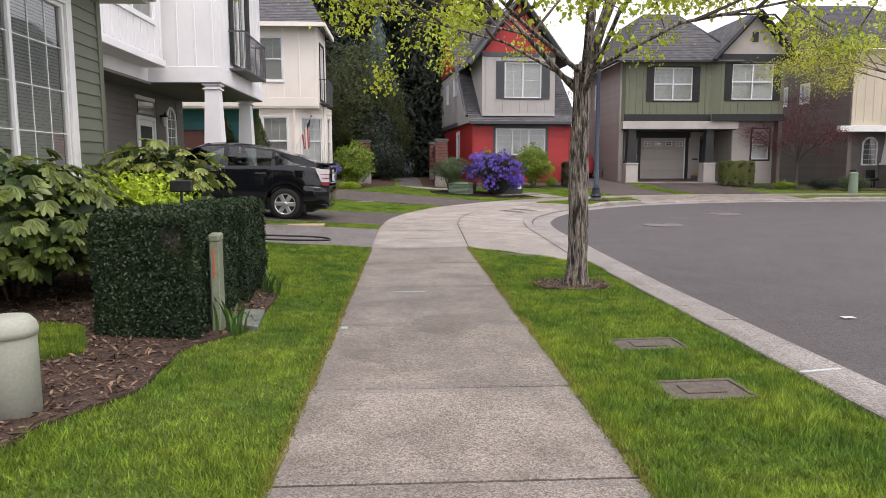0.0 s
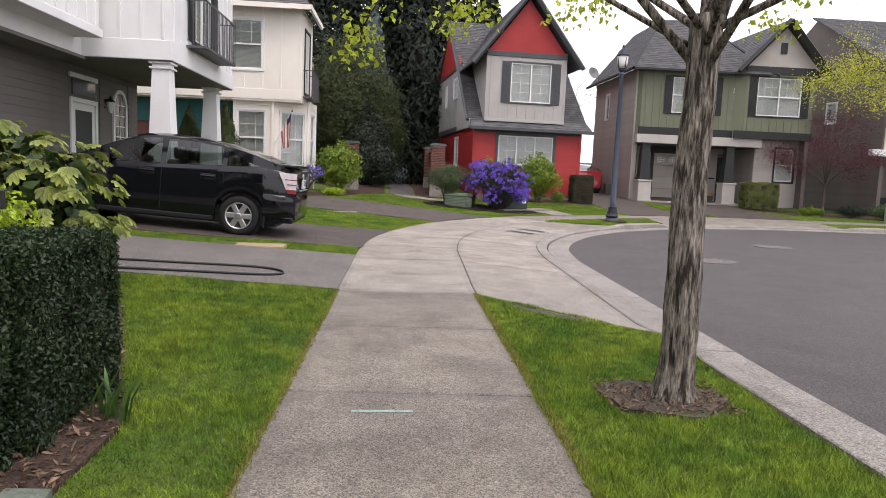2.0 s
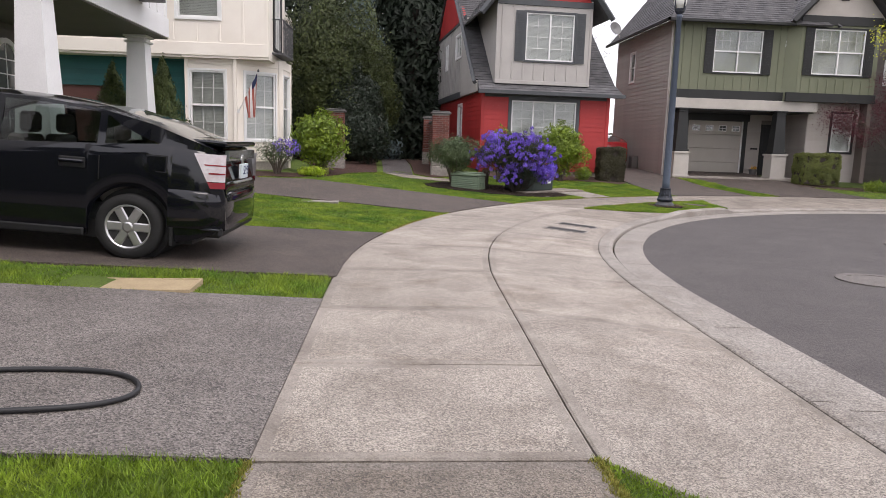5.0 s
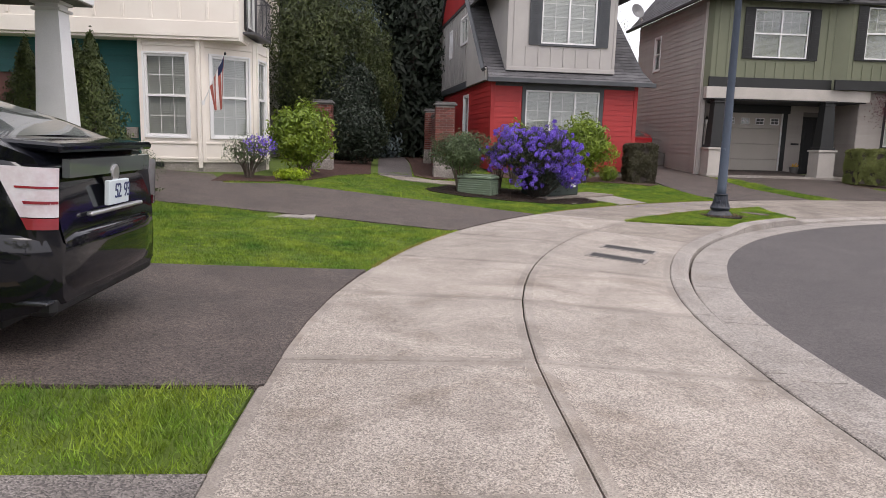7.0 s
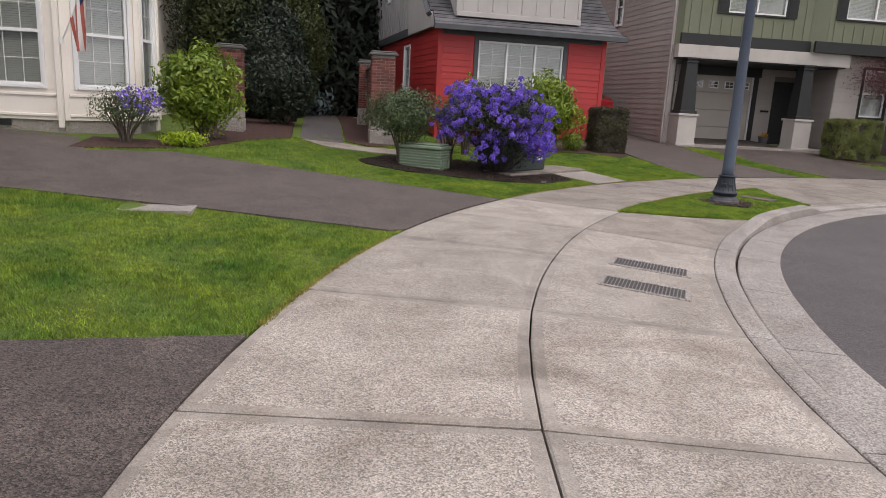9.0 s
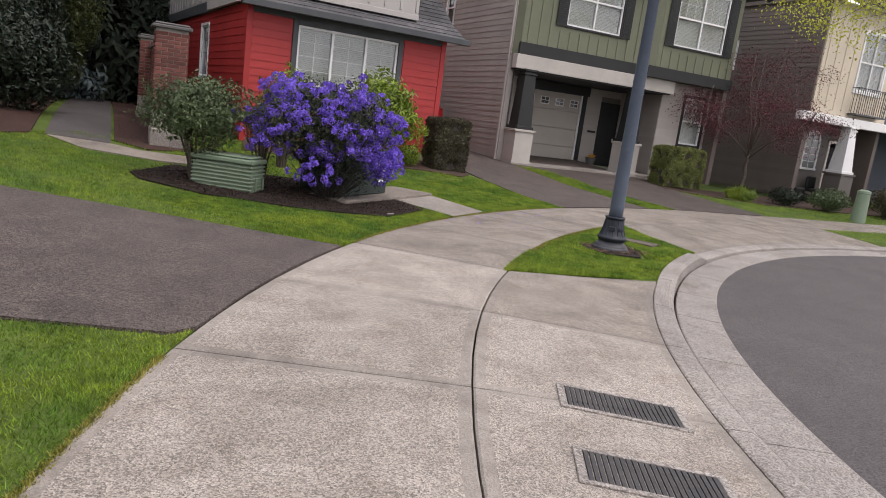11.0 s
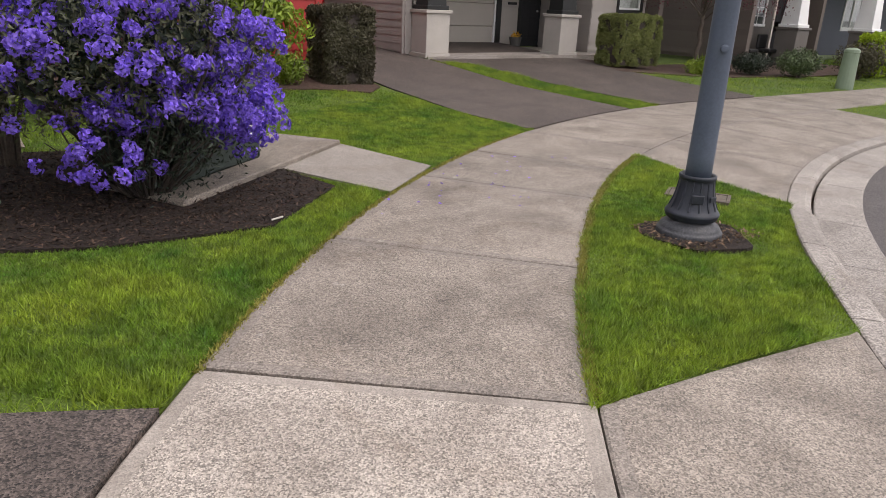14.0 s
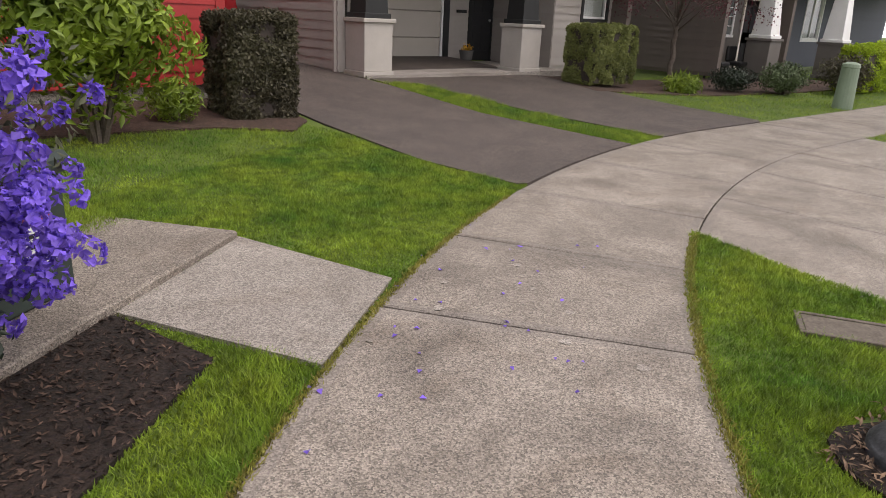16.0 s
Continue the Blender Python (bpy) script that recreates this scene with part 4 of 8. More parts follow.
roof_face(hA, (-3.7, -4.2, 3.82), (-3.7, 10.65, 3.82), (-9, 8, 6.5), (-9, -4.2, 6.5))

# ---- house B: pale grey boarding, overhanging storey on tapered columns ----
hB = thing("grey_house", (0, 0, 0), "pale grey board-sided house with an overhanging storey on columns", "house")
# porch wall: the overhang's shade is in the taupe colour
F, L, _ = wall(hB, (-7.0, 10.5), (-7.0, 22.2), 0.3, 3.3, M_TAUPE, [])
lap(hB, F, L, 0.3, 3.3, M_TAUPE, [(7.85, 9.4, 0.3, 3.1), (10.0, 11.1, 0.9, 3.2)], step=0.16)
panel_door(hB, F, 8.05, 9.15, 0.42, 2.5, M_WHITE, M_WHITE, glass=True)
part("transom", boxes((8.05, -0.03, 2.66, 9.15, 0.0, 3.0)), M_CARGL, hB, m=F)
band(hB, F, 7.92, 9.28, 3.02, 3.12, M_WHITE, name="door_head")
arch_window(hB, F, 10.55, 1.1, 3.02, 0.85)
wall_lantern(hB, F, 9.7, 2.55)
part("wall_sensor", boxes((4.6, -0.05, 1.35, 4.75, 0, 1.42)), M_WHITE, hB, m=F)
wall(hB, (-7.0, 22.2), (-11, 22.2), 0.3, 6.6, M_TAUPE)
# upper storey along the drive
Fu, Lu, _ = wall(hB, (-6.3, 10.0), (-6.3, 17.4), 3.3, 7.6, M_PALE)
battens(hB, Fu, Lu, 3.62, 7.6, M_PALE, [(3.6, 7.2, 3.6, 7.6)], step=0.4)
band(hB, Fu, 0, Lu, 3.28, 3.62, M_PALE, out=0.05, name="fascia_beam", back=0.3)
# ceiling in dark taupe, so its shade comes from the colour
part("porch_ceiling", boxes((-7.0, 10.0, 3.24, -6.2, 17.4, 3.3)), M_TAUPE, hB)
Fb, Lb, _ = wall(hB, (-5.75, 13.6), (-5.75, 17.0), 3.75, 7.6, M_PALE, [(0.5, 2.9, 4.55, 6.2)], thick=0.15)
wall(hB, (-6.3, 13.6), (-5.75, 13.6), 3.75, 7.6, M_PALE, thick=0.12)
wall(hB, (-5.75, 17.0), (-6.3, 17.0), 3.75, 7.6, M_PALE, thick=0.12)
part("bay_floor", boxes((-6.3, 13.55, 3.6, -5.7, 17.05, 3.76), bevel=0.01), M_PALE, hB)
battens(hB, Fb, Lb, 3.8, 7.6, M_PALE, [(0.4, 3.0, 4.45, 6.3)], step=0.38)
window(hB, Fb, 0.5, 2.9, 4.55, 6.2, cols=2, rows=1, grid=(2, 3))
Fs, Ls, _ = wall(hB, (-6.3, 17.4), (-4.55, 17.4), 3.35, 7.6, M_PALE)
battens(hB, Fs, Ls, 3.7, 7.6, M_PALE, step=0.42, u0=0.35)
band(hB, Fs, 0, Ls + 0.03, 3.3, 3.68, M_PALE, out=0.03, name="fascia_beam")
Ff, Lf, _ = wall(hB, (-4.55, 17.4), (-4.55, 22.4), 3.35, 7.6, M_PALE, [(1.5, 2.9, 3.95, 6.1)])
battens(hB, Ff, Lf, 3.7, 7.6, M_PALE, [(0.6, 3.4, 3.8, 6.3)], step=0.42)
band(hB, Ff, 0, Lf, 3.3, 3.68, M_PALE, out=0.03, name="fascia_beam")
window(hB, Ff, 1.5, 2.9, 3.95, 6.1, cols=2, rows=1, grid=(2, 4), trim=M_BLACKT, blind=True)
shutters(hB, Ff, 1.5, 2.9, 3.95, 6.1, M_BLACKT)
railing(hB, Ff, 1.0, 3.6, 3.78, 0.95, 0.42)
wall(hB, (-4.55, 22.4), (-7.0, 22.4), 3.35, 7.6, M_PALE)
# underside of the pale storey, shade painted as taupe
part("soffit", boxes((-7.0, 17.4, 3.28, -4.55, 22.4, 3.34)), M_TAUPE, hB)
for x, y in ((-4.78, 17.65), (-5.0, 22.05)):
    taper_column(hB, x, y, 0.27, 3.3, 0.54, 0.32, M_PALE)
taper_column(hB, -6.25, 11.9, 0.3, 3.3, 0.5, 0.32, M_PALE)
roof_face(hB, (-5.8, 9.6, 7.6), (-5.8, 18.2, 7.6), (-10, 18.2, 10), (-10, 9.6, 10))
roof_face(hB, (-4.1, 17.7, 7.6), (-4.1, 22.8, 7.6), (-8, 22.8, 10), (-8, 17.7, 10))

# ---- house C: cream panels, teal garage side ----
hC = thing("cream_house", (0, 0, 0), "cream panelled two-storey house with white windows and a teal wall", "house")
C1, C2, C3 = (0.14, 1.1, 1.32, 3.18), (0.25, 1.18, 1.32, 3.18), (0.16, 0.82, 1.32, 3.18)
bay = [((-5.76, 27.6), (-4.36, 27.58), C1), ((-4.36, 27.58), (-3.26, 28.42), C2), ((-3.26, 28.42), (-3.16, 29.5), C3)]
for p0, p1, hole in bay:
    F, L, _ = wall(hC, p0, p1, 0.72, 3.6, M_CREAM, [hole])
    window(hC, F, *hole, cols=1, rows=2, grid={(0, 1): (3, 2), (0, 0): (3, 2)} if hole is not C3 else {(0, 1): (2, 2)}, trim_w=0.05)
    for u in (0.05, L - 0.05):
        band(hC, F, u - 0.045, u + 0.045, 0.72, 3.6, M_CREAM, out=0.03, name="corner_board")
    for z in (0.78, 1.14, 3.36):
        band(hC, F, 0.1, L - 0.1, z, z + 0.05, M_CREAM, out=0.025)
    part("foundation", boxes((0.02, 0.03, 0.1, L - 0.02, 0.14, 0.735)), M_KERB, hC, m=F)
    if hole is C1:
        part("downpipe", boxes((L - 0.06, -0.1, 0.6, L + 0.02, -0.034, 3.5)), M_CREAM, hC, m=F)
        part("crawl_vent", boxes((0.15, 0.0, 0.6, 0.5, 0.03, 0.7)), M_BLACKT, hC, m=F)
wall(hC, (-3.16, 29.5), (-4.6, 29.6), 0.3, 3.6, M_CREAM)
wall(hC, (-4.6, 29.6), (-4.6, 40), 0.3, 3.6, M_CREAM)
Fu, Lu, _ = wall(hC, (-10, 27.4), (-3.42, 27.4), 3.6, 6.62, M_CREAM, [(4.15, 5.25, 4.55, 6.2), (1.2, 2.3, 4.55, 6.2)])
window(hC, Fu, 4.15, 5.25, 4.55, 6.2, cols=1, rows=2, grid={(0, 1): (3, 2)}, trim_w=0.07)
window(hC, Fu, 1.2, 2.3, 4.55, 6.2, cols=1, rows=2, grid={(0, 1): (3, 2)}, trim_w=0.07)
battens(hC, Fu, Lu, 3.95, 6.6, M_CREAM, [(4.0, 5.4, 4.4, 6.35), (1.0, 2.5, 4.4, 6.35)], step=0.62, u0=0.3, w=0.06)
band(hC, Fu, 0, Lu, 3.56, 3.9, M_CREAM, out=0.03)
part("bay_soffit", boxes((-5.76, 27.4, 3.5, -3.42, 29.7, 3.56)), M_CREAM, hC)
Fe, Le, _ = wall(hC, (-3.42, 27.4), (-3.36, 29.7), 3.55, 6.62, M_CREAM, [(0.6, 1.6, 3.9, 6.0)])
window(hC, Fe, 0.6, 1.6, 3.9, 6.0, cols=2, rows=1, grid=(2, 4), trim=M_BLACKT)
railing(hC, Fe, 0.35, 1.95, 3.75, 0.9, 0.32)
wall(hC, (-3.36, 29.7), (-4.6, 29.7), 3.55, 6.62, M_CREAM)
wall(hC, (-4.6, 29.7), (-4.6, 40), 3.55, 6.62, M_CREAM)
Ft, Lt, _ = wall(hC, (-10, 28.0), (-5.76, 28.0), 0.5, 3.75, M_TEAL, [(0.3, 2.0, 0.5, 2.7)])
lap(hC, Ft, Lt, 0.6, 3.6, M_TEAL, [(0.3, 2.0, 0.4, 2.75)], step=0.15)
part("garage_door", boxes((0.3, 0.06, 0.5, 2.0, 0.12, 2.7)), M_DOORR, hC, m=Ft)
wall(hC, (-5.76, 28.0), (-5.76, 27.62), 0.5, 3.6, M_CREAM)
part("porch_soffit", boxes((-10, 27.42, 3.5, -5.78, 28.1, 3.56)), M_CREAM, hC)
roof_face(hC, (-10.3, 26.9, 6.62), (-3.1, 26.9, 6.62), (-4.6, 31.2, 9.4), (-10.3, 31.2, 9.4))
roof_face(hC, (-3.1, 26.9, 6.62), (-3.1, 30.2, 6.62), (-4.6, 34, 9.4), (-4.6, 31.2, 9.4))
part("eave_board", boxes((-10.3, 26.84, 6.5, -3.02, 26.92, 6.66), (-3.12, 26.93, 6.5, -3.04, 30.2, 6.66)), M_CREAM, hC)
part("hose_bib", boxes((-6.2, 27.9, 1.25, -5.95, 28.0, 1.5)), M_KERB, hC)

# ---- red house with grey gambrel storey, turned a little ----
hR = thing("red_house", (3.15, 32.75, 0.0), "red lap-sided house with a grey boarded gambrel storey", "house", rz=5.0)
RW = (1.1, 3.55, 1.75, 3.02)
F, L, _ = wall(hR, (0, 0), (4.8, 0), 0.5, 3.3, M_RED, [RW])
lap(hR, F, L, 0.5, 3.24, M_RED, [(0.95, 3.7, 1.6, 3.16)], step=0.165)
window(hR, F, *RW, cols=3, rows=1, grid=(2, 4), trim=M_SLATE, trim_w=0.12)
band(hR, F, -0.03, 0.1, 0.4, 3.3, M_RED, out=0.035, name="corner_board")
band(hR, F, L - 0.1, L + 0.03, 0.4, 3.3, M_RED, out=0.035, name="corner_board")
band(hR, F, 0, L, 3.12, 3.3, M_SLATE, out=0.03)
part("foundation", boxes((0.02, 0.03, 0.0, 4.78, 0.2, 0.52)), M_KERB, hR)
F2, L2, _ = wall(hR, (0, 11), (0, 0), 0.5, 3.3, M_RED, [(6.3, 7.2, 1.7, 3.0)])
lap(hR, F2, L2, 0.5, 3.3, M_RED, [(6.2, 7.3, 1.6, 3.1)], step=0.165)
window(hR, F2, 6.3, 7.2, 1.7, 3.0, cols=1, rows=1, grid=(2, 2), trim_w=0.07, blind=False)
band(hR, F2, L2 - 0.1, L2 + 0.0, 0.4, 3.3, M_RED, out=0.03, name="corner_board")
wall(hR, (4.8, 0), (4.8, 11), 0.4, 3.3, M_RED)
# upper storey: gable ends under a long front slope, and a wide dormer
F3, L3, _ = wall(hR, (-0.05, 11), (-0.05, 3.42), 3.3, 6.42, M_GREYB, [(5.6, 7.2, 5.0, 5.9), (3.0, 3.5, 4.8, 5.8)])
battens(hR, F3, L3, 3.6, 6.42, M_GREYB, [(5.5, 7.3, 4.9, 6.0), (2.9, 3.6, 4.7, 5.9)], step=0.45)
window(hR, F3, 5.6, 7.2, 5.0, 5.9, cols=3, rows=1, grid=(1, 2), trim_w=0.07)
window(hR, F3, 3.0, 3.5, 4.8, 5.8, cols=1, rows=2, grid=(1, 1), trim_w=0.07)
band(hR, F3, 0, L3 + 3.3, 3.3, 3.55, M_SLATE, out=0.05)
band(hR, F3, 0.6, L3 + 0.1, 6.32, 6.5, M_SLATE, out=0.05)
for x in (-0.05, 4.85):
    bm = prism(bmesh.new(), [(0.25, 3.3), (3.4, 3.3), (3.4, 6.3), (0.3, 3.68)], -0.13 if x > 0 else -0.05, 0.05 if x > 0 else 0.13)
    part("gable_wall", bm, M_GREYB, hR, m=pose(x, 0, 0, 0, 0, 90))
    bm = prism(bmesh.new(), [(3.42, 6.42), (10.2, 6.42), (6.8, 9.0), (3.5, 6.44)], -0.05, 0.06)
    part("side_gable", bm, M_RED, hR, m=pose(x, 0, 0, 0, 0, 90))
wall(hR, (4.85, 3.42), (4.85, 11), 3.3, 6.42, M_GREYB)
wall(hR, (4.8, 11), (0, 11), 0.3, 6.42, M_GREYB)
DW = (1.08, 2.88, 4.45, 6.1)
F4, L4, _ = wall(hR, (0.43, 0.0), (3.98, 0.0), 3.6, 6.5, M_GREYB, [DW])
battens(hR, F4, L4, 3.78, 6.5, M_GREYB, [(0.62, 3.34, 4.35, 6.22)], step=0.41)
window(hR, F4, *DW, cols=2, rows=1, grid=(2, 4), trim=M_SLATE, trim_w=0.07)
shutters(hR, F4, *DW, M_SLATE, w=0.34)
band(hR, F4, 0, L4, 3.6, 3.72, M_GREYB, out=0.03, name="sill_board")
wall(hR, (0.43, 4.2), (0.43, 0.0), 3.6, 6.6, M_GREYB)
wall(hR, (3.98, 0.0), (3.98, 4.2), 3.6, 6.6, M_GREYB)
roof_face(hR, (-0.2, -0.38, 3.3), (5.2, -0.38, 3.3), (5.1, 0.3, 3.72), (-0.12, 0.3, 3.72))
roof_face(hR, (-0.2, 0.3, 3.72), (5.1, 0.3, 3.72), (5.1, 3.45, 6.38), (-0.2, 3.45, 6.38), name="front_slope")
roof_face(hR, (-0.2, 3.45, 6.38), (5.1, 3.45, 6.38), (5.1, 6.85, 9.08), (-0.2, 6.85, 9.08), name="upper_slope")
roof_face(hR, (-0.2, 11.4, 5.6), (5.1, 11.4, 5.6), (5.1, 6.85, 9.08), (-0.2, 6.85, 9.08), name="back_slope")
part("fascia", boxes((-0.24, -0.46, 3.2, 5.24, -0.36, 3.34), bevel=0.01), M_SLATE, hR)
part("roof_soffit", boxes((-0.15, -0.36, 3.28, 5.15, 0.1, 3.31)), M_SLATE, hR)
for a, b in (((-0.24, 0.28, 3.62), (-0.24, 3.45, 6.3)), ((-0.24, 3.45, 6.3), (-0.24, 6.85, 9.0))):
    bm = bmesh.new()
    tube(bm, [a, b], [0.09, 0.09], 4)
    part("rake_board", bm, M_SLATE, hR)
# dormer gable
bm = prism(bmesh.new(), [(0.43, 6.48), (3.98, 6.48), (2.2, 8.75)], 0.0, 0.12)
part("gable", bm, M_RED, hR)
band(hR, F4, 0, L4, 6.34, 6.55, M_SLATE, out=0.04)
roof_face(hR, (-0.2, -0.35, 6.02), (-0.2, 3.2, 6.02), (2.2, 6.6, 9.1), (2.2, -0.35, 9.1), name="dormer_slope")
roof_face(hR, (4.6, 3.2, 6.02), (4.6, -0.35, 6.02), (2.2, -0.35, 9.1), (2.2, 6.6, 9.1), name="dormer_slope")
for x0 in (-0.22, 4.62):
    bm = bmesh.new()
    tube(bm, [(x0, -0.36, 5.94), (2.2, -0.36, 9.06)], [0.11, 0.11], 4)
    part("barge_board", bm, M_SLATE, hR)

# ---- olive house ----
hO = thing("olive_house", (0, 0, 0), "olive boarded two-storey house with a garage behind black tapered posts", "house")
Fs, Ls, _ = wall(hO, (11.05, 42.2), (11.05, 35.3), 0.4, 6.5, M_TAN, [(2.0, 2.6, 4.5, 5.8)])
lap(hO, Fs, Ls, 0.45, 6.5, M_TAN, [(1.9, 2.7, 4.4, 5.9)], step=0.17)
window(hO, Fs, 2.0, 2.6, 4.5, 5.8, cols=1, rows=2, grid=(1, 1), trim_w=0.06)
O1 = (1.45, 3.45, 4.55, 6.2)
Fl, Ll, _ = wall(hO, (11.2, 35.1), (15.6, 35.1), 3.5, 6.5, M_OLIVE, [O1])
battens(hO, Fl, Ll, 3.85, 6.5, M_OLIVE, [(1.3, 3.6, 4.4, 6.3)], step=0.36)
window(hO, Fl, *O1, cols=2, rows=2, grid={(0, 1): (3, 2), (1, 1): (3, 2)}, trim=M_BLACKT, trim_w=0.06)
shutters(hO, Fl, *O1, M_BLACKT, w=0.32)
wall(hO, (11.05, 35.3), (11.2, 35.1), 3.5, 6.5, M_OLIVE)
O2 = (0.55, 2.7, 4.58, 6.35)
Fr, Lr, _ = wall(hO, (16.05, 34.85), (19.35, 34.85), 3.5, 6.8, M_OLIVE, [O2])
battens(hO, Fr, Lr, 3.85, 6.6, M_OLIVE, [(0.4, 2.85, 4.4, 6.5)], step=0.36)
window(hO, Fr, *O2, cols=2, rows=2, grid={(0, 1): (3, 2), (1, 1): (3, 2)}, trim=M_BLACKT, trim_w=0.06)
shutters(hO, Fr, *O2, M_BLACKT, w=0.32)
wall(hO, (15.6, 35.1), (16.05, 34.85), 3.5, 6.6, M_OLIVE)
wall(hO, (19.35, 34.85), (19.35, 42.2), 0.3, 6.6, M_BROWN)
for FF, LL in ((Fl, Ll), (Fr, Lr)):
    band(hO, FF, -0.05 if FF is Fl else -0.42, LL + 0.05, 3.5, 3.85, M_BLACKT, out=0.07)
band(hO, Fl, -0.15, Ll + 1.5, 3.1, 3.5, M_BEAM, out=0.16, name="porch_beam", back=0.1)
band(hO, Fr, -0.05, Lr + 0.02, 6.5, 6.85, M_BLACKT, out=0.05)
# soffit coloured charcoal to carry the shade inside the porch
part("porch_soffit", boxes((11.1, 35.0, 3.06, 17.0, 37.6, 3.1)), M_BLACKT, hO)
bm = prism(bmesh.new(), [(15.85, 6.8), (19.5, 6.8), (17.7, 8.75)], 34.85, 35.0)
part("gable", bm, M_TAN, hO)
part("gable_vent", boxes((17.55, 34.8, 7.45, 17.85, 34.86, 7.95)), M_BLACKT, hO)
roof_face(hO, (15.5, 34.4, 6.55), (15.5, 41, 6.55), (17.7, 41, 8.95), (17.7, 34.4, 8.95))
roof_face(hO, (19.9, 41, 6.55), (19.9, 34.4, 6.55), (17.7, 34.4, 8.95), (17.7, 41, 8.95))
for x0 in (15.45, 19.95):
    bm = bmesh.new()
    tube(bm, [(x0, 34.4, 6.5), (17.7, 34.4, 8.92)], [0.12, 0.12], 4)
    part("barge_board", bm, M_BLACKT, hO)
roof_face(hO, (10.6, 34.65, 6.45), (17.2, 34.65, 6.45), (15.0, 38.3, 9.5), (13.1, 38.3, 9.5))
roof_face(hO, (10.6, 42.6, 6.45), (10.6, 34.65, 6.45), (13.1, 38.3, 9.5), (13.1, 42.6, 9.5))
roof_face(hO, (17.6, 34.65, 6.45), (17.6, 42.6, 6.45), (15.0, 42.6, 9.5), (15.0, 38.3, 9.5))
part("gutter", boxes((10.5, 34.6, 6.38, 15.7, 34.72, 6.5), (10.5, 34.6, 6.38, 10.62, 42.6, 6.5), bevel=0.015), M_BLACKT, hO)
Fg, Lg, _ = wall(hO, (11.3, 37.4), (17.0, 37.4), 0.3, 3.1, M_TAUPE, [(1.55, 4.05, 0.3, 2.75), (4.95, 5.65, 0.3, 2.65)])
lap(hO, Fg, Lg, 0.45, 3.1, M_TAN, [(1.4, 4.2, 0.3, 2.9), (4.85, 5.75, 0.3, 2.8)], step=0.17)
gd = thing_part("garage_door", hO, Fg)
for k in range(4):
    part("door_section", boxes((1.55, 0.05, 0.36 + 0.6 * k, 4.05, 0.1, 0.36 + 0.6 * (k + 1) - 0.012), bevel=0.008), M_GDOOR, gd)
for k in range(4):
    u = 1.75 + k * 0.6
    part("light_frame", boxes((u, 0.03, 2.3, u + 0.36, 0.05, 2.56), bevel=0.004), M_WHITE, gd)
    for i in range(2):
        for j in range(2):
            part("pane", boxes((u + 0.04 + i * 0.15, 0.022, 2.335 + j * 0.11, u + 0.17 + i * 0.15, 0.03, 2.425 + j * 0.11)), M_CARGL, gd)
band(hO, Fg, 1.38, 1.55, 0.3, 2.9, M_BLACKT)
band(hO, Fg, 4.05, 4.22, 0.3, 2.9, M_BLACKT)
band(hO, Fg, 1.3, 4.3, 2.75, 3.06, M_BLACKT, out=0.05)
part("door_stop", boxes((4.0, 0.0, 0.36, 4.05, 0.05, 2.75)), M_WHITE, hO, m=Fg)
part("mail_slot", boxes((4.45, -0.06, 1.55, 4.75, 0, 1.62)), M_BLACKT, hO, m=Fg)
panel_door(hO, Fg, 4.95, 5.65, 0.4, 2.55, M_DOORB, M_BLACKT)
wall_lantern(hO, Fg, 0.9, 2.35)
part("porch_step", boxes((11.2, 34.6, 0.28, 17.0, 37.4, 0.4)), M_KERB, hO)
Fd, Ld, _ = wall(hO, (17.0, 35.35), (19.35, 35.35), 0.3, 3.5, M_TAN, [(1.05, 1.95, 1.55, 3.1)])
lap(hO, Fd, Ld, 0.45, 3.45, M_TAN, [(0.95, 2.05, 1.45, 3.2)], step=0.17)
window(hO, Fd, 1.05, 1.95, 1.55, 3.1, cols=1, rows=2, grid={(0, 1): (2, 2)}, trim=M_BLACKT, trim_w=0.09)
Fx, Lx, _ = wall(hO, (17.0, 37.4), (17.0, 35.35), 0.3, 3.5, M_TAN)
lap(hO, Fx, Lx, 0.45, 3.1, M_TAN, step=0.17)
wall(hO, (11.25, 35.3), (11.25, 37.4), 0.3, 3.1, M_TAUPE, thick=0.05)
for x in (11.5, 15.55):
    taper_column(hO, x, 34.98, 0.36, 3.1, 0.5, 0.34, M_BLACKT, pedestal=1.02, ped_mat=M_BEAM)
part("downpipe", boxes((10.98, 35.34, 0.4, 11.05, 35.41, 6.4)), M_TAN, hO)
part("gas_meter", boxes((10.7, 38.2, 0.5, 11.02, 38.6, 1.1), bevel=0.03), M_TAUPE, hO)
wall(hO, (19.35, 42.2), (11.05, 42.2), 0.3, 6.5, M_TAN)
M_DISH = material("grey_dish", (0.22, 0.22, 0.22), (0.18, 0.18, 0.18), rough=0.5)
dish = bmesh.new()
lathe(dish, [(0.01, -0.06), (0.2, -0.03), (0.33, 0.05), (0.3, 0.055), (0.01, -0.03)], 16)
d = part("satellite_dish", dish, M_DISH, hO, m=pose(10.5, 41.2, 7.1, 70, 0, 20))
bm = bmesh.new()
tube(bm, [(10.5, 41.3, 7.1), (10.8, 41.4, 6.8), (10.8, 41.4, 6.3)], [0.025, 0.025, 0.025], 6)
part("dish_arm", bm, M_GDOOR, hO)
